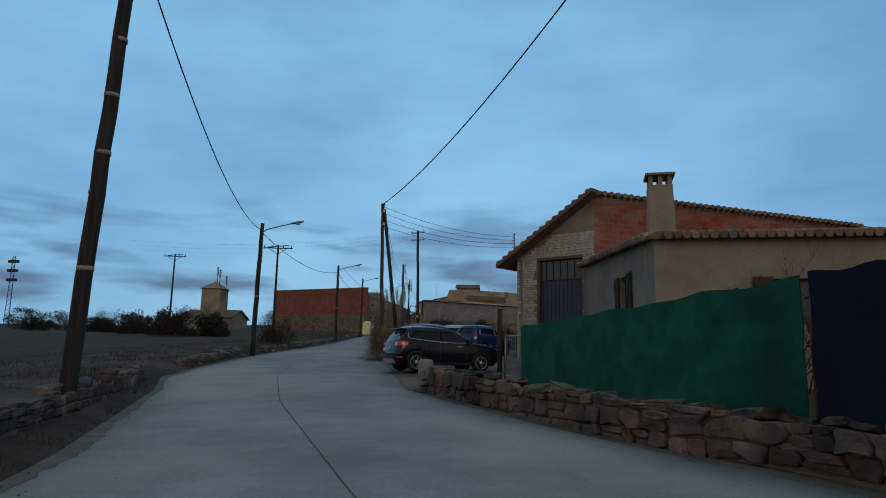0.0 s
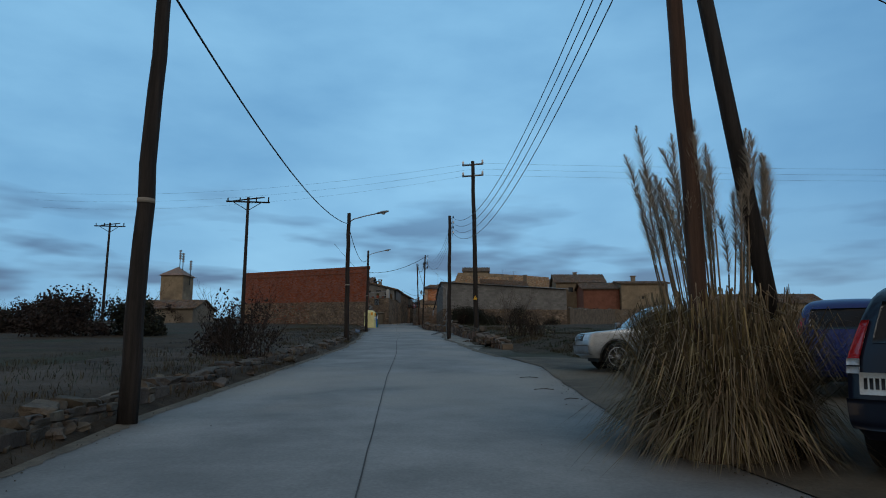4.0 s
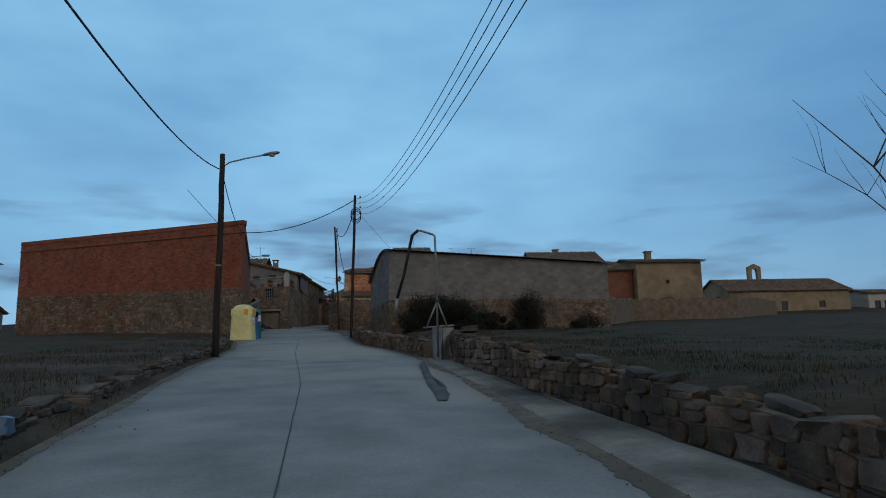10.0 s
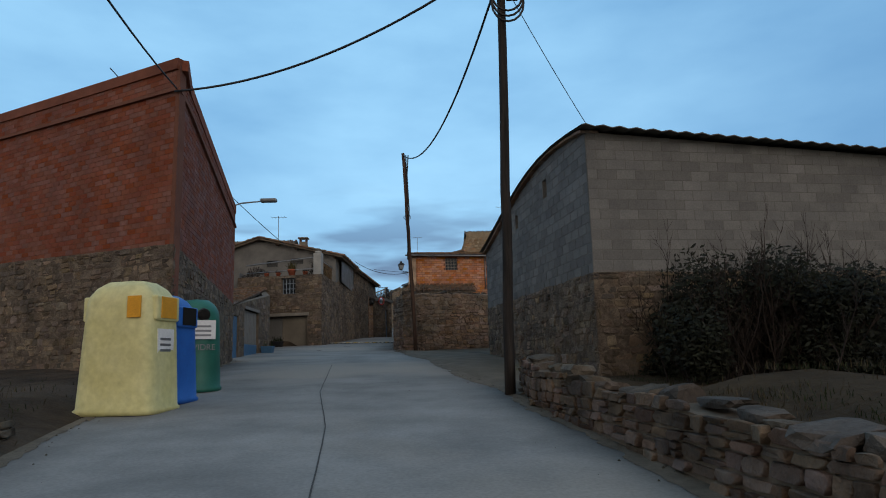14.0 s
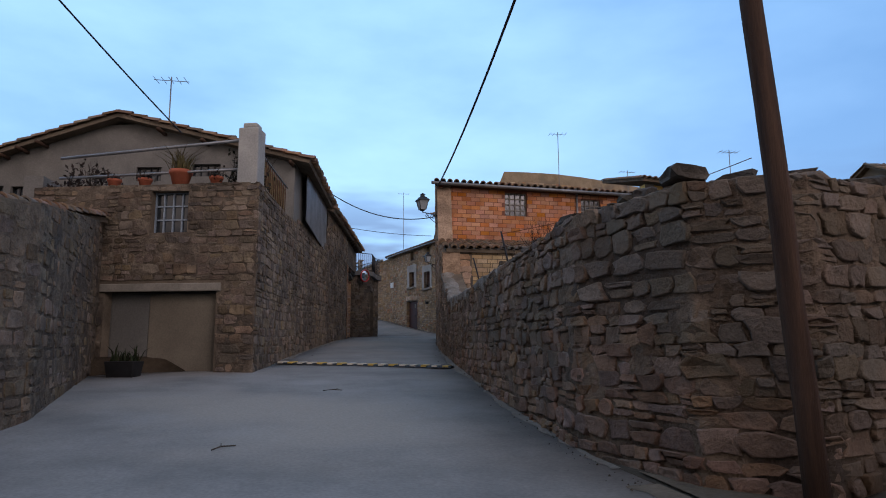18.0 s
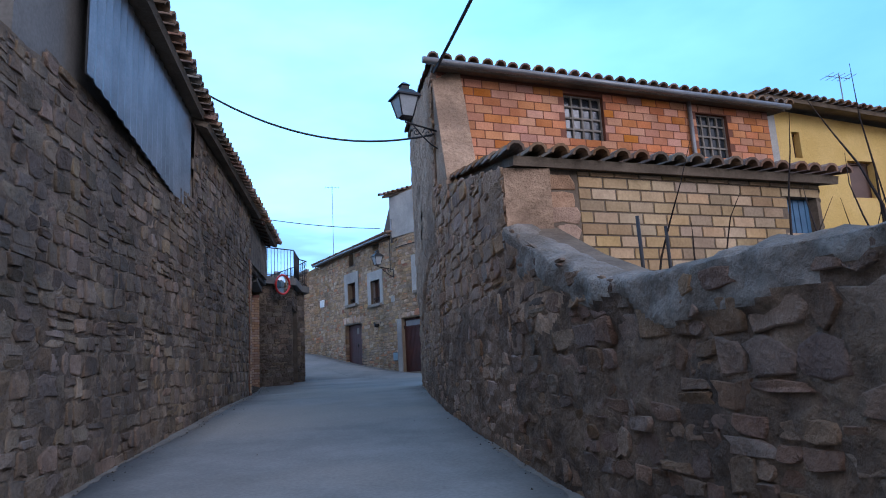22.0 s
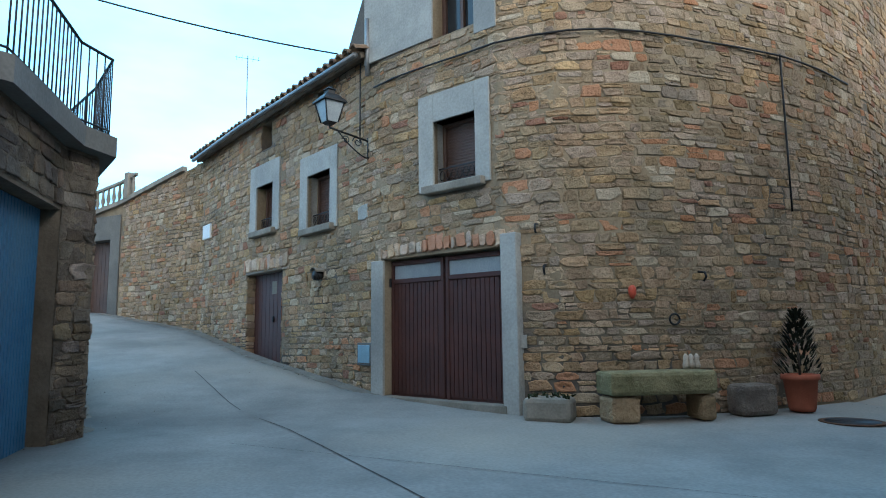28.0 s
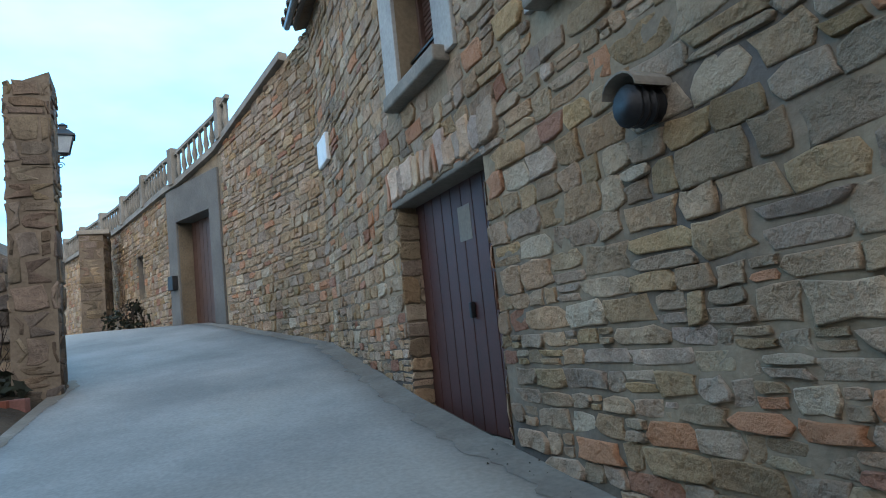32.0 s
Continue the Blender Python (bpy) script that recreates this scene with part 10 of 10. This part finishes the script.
# ---- water standpipe and tin gate by the field wall ----
def standpipe():
    t = thing("standpipe", "tall bent steel filling pipe with a hanging hose", "standpipe")
    pts = [(-10.0, 75.2, 3.9), (-10.02, 75.15, 6.9), (-10.04, 75.12, 7.4), (-10.1, 75.14, 7.45), (-10.45, 75.4, 7.62), (-10.55, 75.5, 7.62)]
    tube("pipe", pts, 0.032, M_GALV, t, 10)
    tube("hose", [(-10.5, 75.45, 7.64), (-10.68, 75.55, 7.5), (-10.75, 75.6, 7.2), (-10.95, 75.8, 6.3), (-11.15, 75.95, 5.65)], 0.046, M_IRON, t, 10, "thick black hose")
    tube("hose_end", [(-11.15, 75.95, 5.65), (-11.2, 75.98, 5.2)], 0.05, M_GALV, t, 10)
    for dx in (-0.3, 0.28):
        tube("brace", [(-10.0 + dx, 75.3, 4.78), (-10.0, 75.18, 5.5)], 0.025, M_GALV, t, 6, "pale angle brace")
    tube("ring", [Vector((-10.0, 75.18, 5.5)) + Vector((0.08 * math.cos(a), 0.08 * math.sin(a), 0)) for a in [k * math.pi / 5 for k in range(11)]], 0.02, M_IRON, t, 5)
    tube("cross_bar", [(-10.4, 75.5, 4.75), (-9.5, 75.4, 4.8)], 0.025, M_GALV, t, 6)
    g = thing("tin_gate", "two narrow grey tin gate leaves in the wall", "gate")
    for x0, x1, y0, y1 in ((-10.1, -9.86, 76.0, 75.72), (-9.84, -9.5, 75.72, 75.8)):
        V = [(x0, y0, 3.8), (x1, y1, 3.8), (x1, y1, 4.75), (x0, y0, 4.75)]
        V += [(v[0] + 0.02, v[1] + 0.03, v[2]) for v in V]
        leaf = link("leaf", V, [(0, 1, 2, 3), (7, 6, 5, 4), (0, 4, 5, 1), (1, 5, 6, 2), (2, 6, 7, 3), (3, 7, 4, 0)], M_GALV, g, "dull grey tin sheet")
        tube("frame", [V[0], V[3], V[2], V[1]], 0.02, M_GALV, leaf, 5)


standpipe()


def litter():
    rng = random.Random(21)
    t = thing("plastic_bag", "crumpled pale blue plastic bag lying on the verge", "litter", (-15.0, 62.9, 3.45))
    o = new("bag", rock_mesh(rng, (0.5, 0.4, 0.4)))
    o.data.materials.append(plain("pale_blue_plastic", (0.07, 0.12, 0.2), 0.4))
    o.parent = t
    o.matrix_basis = pose(0, 0, 0.08) @ Matrix.Diagonal((0.6, 0.6, 0.6, 1))
    for i, (x, y, l, a) in enumerate(((-6.3, 36.0, 0.4, 20), (-6.2, 33.8, 0.35, 5), (-5.9, 32.5, 0.3, 40), (-18.9, 114.6, 0.3, 10), (-19.6, 110.5, 0.3, 60))):
        b = thing("twig", "short dark twig lying on the concrete", "twig", (x, y, zr(y) + 0.035), a, "fallen twigs")
        tube("stem", [(-l / 2, 0, 0), (0, 0.03, 0.01), (l / 2, -0.01, 0)], 0.007, M_BARK, b, 5)
        tube("stem", [(0, 0.03, 0.01), (0.1, 0.12, 0.015)], 0.005, M_BARK, b, 5)


litter()


# ---- terrace and garden plants in the lane ----
def flower_pots():
    rng = random.Random(61)
    for i, s in enumerate((1.6, 2.3, 3.1, 3.9)):
        p = LEFT_RUN.at(s, -0.3, 10.12)
        t = thing("flower_pot", "terracotta flower pot on the terrace edge", "flower pot", tuple(p), 0, "terrace flower pots")
        k = 0.8 + 0.5 * (i == 2)
        lathe("pot", [(0.11 * k, 0), (0.17 * k, 0.24 * k), (0.19 * k, 0.25 * k), (0.19 * k, 0.31 * k), (0.15 * k, 0.31 * k)], M_TERRA, t, 14)
        sp = [(rng.gauss(0, 0.08), rng.gauss(0, 0.08), 0.28 * k) for _ in range(120 if i == 2 else 40)]
        blades("plant", t, sp, rng, 0.28 * k if i == 2 else 0.15, M_MOSS if i == 2 else M_BRAMBLE, 1.0, 0.016)
    shrub("terrace_shrub", LEFT_RUN.at(4.4, -0.7, 10.1), 1.0, 0.9, "straggly shrub growing by the terrace pillar", "shrub", 62, M_LEAFDARK, 10, 260, leaf_size=0.05)
    shrub("terrace_shrub", LEFT_RUN.at(0.7, -0.7, 10.1), 0.8, 1.1, "straggly shrub growing by the terrace pillar", "shrub", 63, M_BRAMBLE, 12, 260, leaf_size=0.05)


flower_pots()


def garden_weeds():
    rng = random.Random(64)
    t = thing("dead_stalks", "dead dark weed stalks in the walled garden", "weeds")
    for i in range(48):
        x, y = rng.uniform(-15.4, -10.5), rng.uniform(119, 123.2)
        h = rng.uniform(0.8, 1.9)
        V, F = [], []
        twigs_data((x, y, 8.0), h, 0.25, rng, 1, V, F, 0.012, 1)
        link("stalk", V, F, M_BRAMBLE, t)
    LV, LF = [], []
    for i in range(500):
        x, y, z = rng.uniform(-15.4, -10.5), rng.uniform(119, 123.2), rng.uniform(8.5, 9.6)
        k = len(LV)
        LV += [(x, y, z), (x + 0.03, y, z - 0.02), (x + 0.02, y + 0.01, z - 0.12)]
        LF.append((k, k + 1, k + 2))
    shrub("dry_bush", (-14.9, 116.5, 7.7), 1.5, 1.2, "dry brown weeds rising above the garden wall", "shrub", 65, M_REED, 30, 700, leaf_size=0.05)
    g = link("garden_soil", [(-16.0, 110, 7.75), (-8, 113, 7.75), (-8, 126, 7.75), (-16.0, 123.5, 7.75), (-16.0, 110, 5.5), (-8, 113, 5.5), (-8, 126, 5.5), (-16.0, 123.5, 5.5)], [(0, 1, 2, 3), (0, 4, 5, 1), (1, 5, 6, 2), (2, 6, 7, 3), (3, 7, 4, 0)], M_SIDE)
    tagged(g, "raised garden soil behind the wall", "soil", kind="structure")
    t = thing("wire_fence", "rusty leaning posts with barbed wire on the garden wall", "fence")
    tops = []
    for x, y, lx, ly in ((-16.0, 117.65, -0.21, 0.1), (-16.02, 114.55, -0.2, -0.06), (-15.75, 121.4, 0.05, 0.1), (-15.2, 121.9, 0.0, 0.0)):
        tube("post", [(x, y, 7.7), (x + lx, y + ly, 8.6)], 0.016, M_IRON, t, 6)
        tops.append(Vector((x + lx, y + ly, 8.56)))
    for dz in (0.0, 0.22):
        tube("wire", sag(tops[1] - Vector((0, 0, dz)), (-14.2, 110.6, 8.75 - dz), 0.1, 14), 0.005, M_RUST, t, 4)


garden_weeds()


# ---- lane end: broken pillar, planter, far lamp ----
def lane_end():
    t = thing("gate_pillar", "tall broken stone gate pillar", "pillar")
    run = Run([(-20.86, 149.42), (-20.7, 148.95), (-20.28, 149.13), (-20.46, 149.6)], 1)
    w = backing("core", run, lambda s: 8.0, lambda s: 11.8 + 0.12 * math.sin(s * 9), 0.2, M_MORTAR_DARK, t)
    lay(run, lambda s: 8.0, lambda s: 11.75, (0.34, 0.26), w, (M_STONE_B, M_STONE_BI), 95, 0.025, (), (0, 99, 99), gap=0.02, jit=0.4)
    w2 = thing("ruined_wall", "ruined rubble wall with weeds beside the lane", "wall")
    r2 = Run([(-30, 153.0), (-21.0, 149.6)], 1)
    b = backing("wall", r2, lambda s: 8.0, lambda s: 9.9 + 0.5 * math.sin(s), 0.4, M_MORTAR_DARK, w2)
    lay(r2, lambda s: 8.0, lambda s: 9.9 + 0.5 * math.sin(s), (0.4, 0.22), b, (M_STONE_B, M_STONE_BI), 96, 0.05, (), (3, 99, 99))
    p = thing("flower_bed", "brick-edged flower bed with dark leafy plants", "flower bed")
    rng = random.Random(97)
    for k in range(12):
        a = Vector((-22.0, 147.9, 0)).lerp(Vector((-20.35, 148.5, 0)), k / 11)
        box("brick", a.x - 0.08, a.x + 0.08, a.y - 0.05, a.y + 0.05, zr(148.3) - 0.1, zr(148.3) + 0.16, M_BRICK, p, 0.01)
    shrub("bed_plant", (-21.3, 148.75, 8.05), 1.0, 1.3, "dark green leafy plant in the flower bed", "plant", 98, M_LEAFDARK, 14, 900, leaf_size=0.07)
    old_lantern(Matrix.Translation((-23.2, 153.9, 12.3)) @ pose(0, 0, 0, 0, 0, -62), 0.5)
    lp = tube("lantern_post", [(-23.2, 153.9, 8.9), (-23.2, 153.9, 12.5)], [0.07, 0.045], M_IRON, None, 8)
    tagged(lp, "slim dark iron post carrying a wall lantern", "post")
    gp = thing("gate_pier", "square brown stone pier at the top of the lane", "pier")
    gr = Run([(-25.6, 160.6), (-25.3, 159.6), (-24.75, 159.8), (-25.0, 160.8)], 1)
    gb = backing("core", gr, 9.0, 11.9, 0.25, M_MORTAR_DARK, gp)
    lay(gr, 9.1, 11.85, (0.4, 0.24), gb, (M_STONE_B, M_STONE_BI), 99, 0.02, (), (0, 9, 99))
    wbox("cap", gr.frame_at(1.4, 11.9), -0.4, 0.4, -0.5, 0.08, 0, 0.12, M_SILL, gp)
    shrub("lane_weeds", (-23.3, 158.6, 9.1), 0.9, 1.4, "green weeds at the foot of the terrace wall", "plant", 97, M_LEAFDARK, 14, 500, leaf_size=0.06)
    tube("stake", [(-20.75, 148.7, 8.1), (-20.62, 148.65, 9.6)], 0.02, M_BLUEDOOR, p, 6, "blue garden stake")
    e = Run([(-38, 186), (-31, 182)], 1)
    s = simple_house("village_house", "brown plastered house closing the view up the lane", -52, -38, 186, 196, 9.5, 12.6, 13.4, M_RENDER, 341)


lane_end()


def aerials():
    for x, y, z, h in ((-8.2, 139, 15.2, 3.5), (-24.5, 123.5, 13.2, 1.6), (-16.2, 160, 14.0, 6.0), (-3.0, 142, 15.4, 2.0), (-1.5, 133, 13.8, 2.2)):
        t = thing("tv_aerial", "thin television aerial on a roof mast", "aerial", (x, y, z - 0.6), 0, "television aerials")
        tube("mast", [(0, 0, 0), (0, 0, h + 0.6)], 0.02, M_GALV, t, 5)
        tube("boom", [(-0.5, 0, h + 0.5), (0.5, 0.1, h + 0.5)], 0.012, M_GALV, t, 4)
        for k in range(5):
            tube("element", [(-0.45 + 0.22 * k, -0.25, h + 0.5), (-0.45 + 0.22 * k, 0.3, h + 0.5)], 0.008, M_GALV, t, 4)


aerials()
cable((-20.0, 127.6, 12.25), (-16.2, 126.85, 11.3), 0.42, 0.018)
cable((-20.1, 143.5, 13.85), (-15.0, 144.1, 13.5), 0.1, 0.016)
cable((-26, 104, 16), (-23.5, 121.5, 12.4), 0.3, 0.02)
LAMP4 = thing("street_lamp", "thin dark steel lamp post bracketed to the barn corner", "street lamp")
tube("post", [(-22.0, 105.0, 7.2), (-22.0, 105.0, 10.75)], 0.042, M_IRON, LAMP4, 8)
tube("arm", [(-22.0, 105.0, 10.75), (-21.85, 105.0, 11.02), (-21.5, 105.0, 11.14), (-20.7, 105.0, 11.2)], 0.028, M_GALV, LAMP4, 8)
for z in (9.45, 10.05):
    tube("bracket", [(-22.05, 105.0, z), (-21.5, 104.2, z)], 0.02, M_IRON, LAMP4, 6)
bm_ = bmesh.new()
box_bm(bm_, -20.8, -20.2, 104.88, 105.12, 11.15, 11.29, 0.05)
part("lamp_head", bm_, M_GALV, LAMP4, "grey lamp head")


# ---- plan units to metres ----
for ob in list(scene.objects):
    if ob.parent is None and ob.type in {"MESH", "EMPTY"}:
        ob.matrix_basis = Matrix.Diagonal((U, U, U, 1)) @ ob.matrix_basis
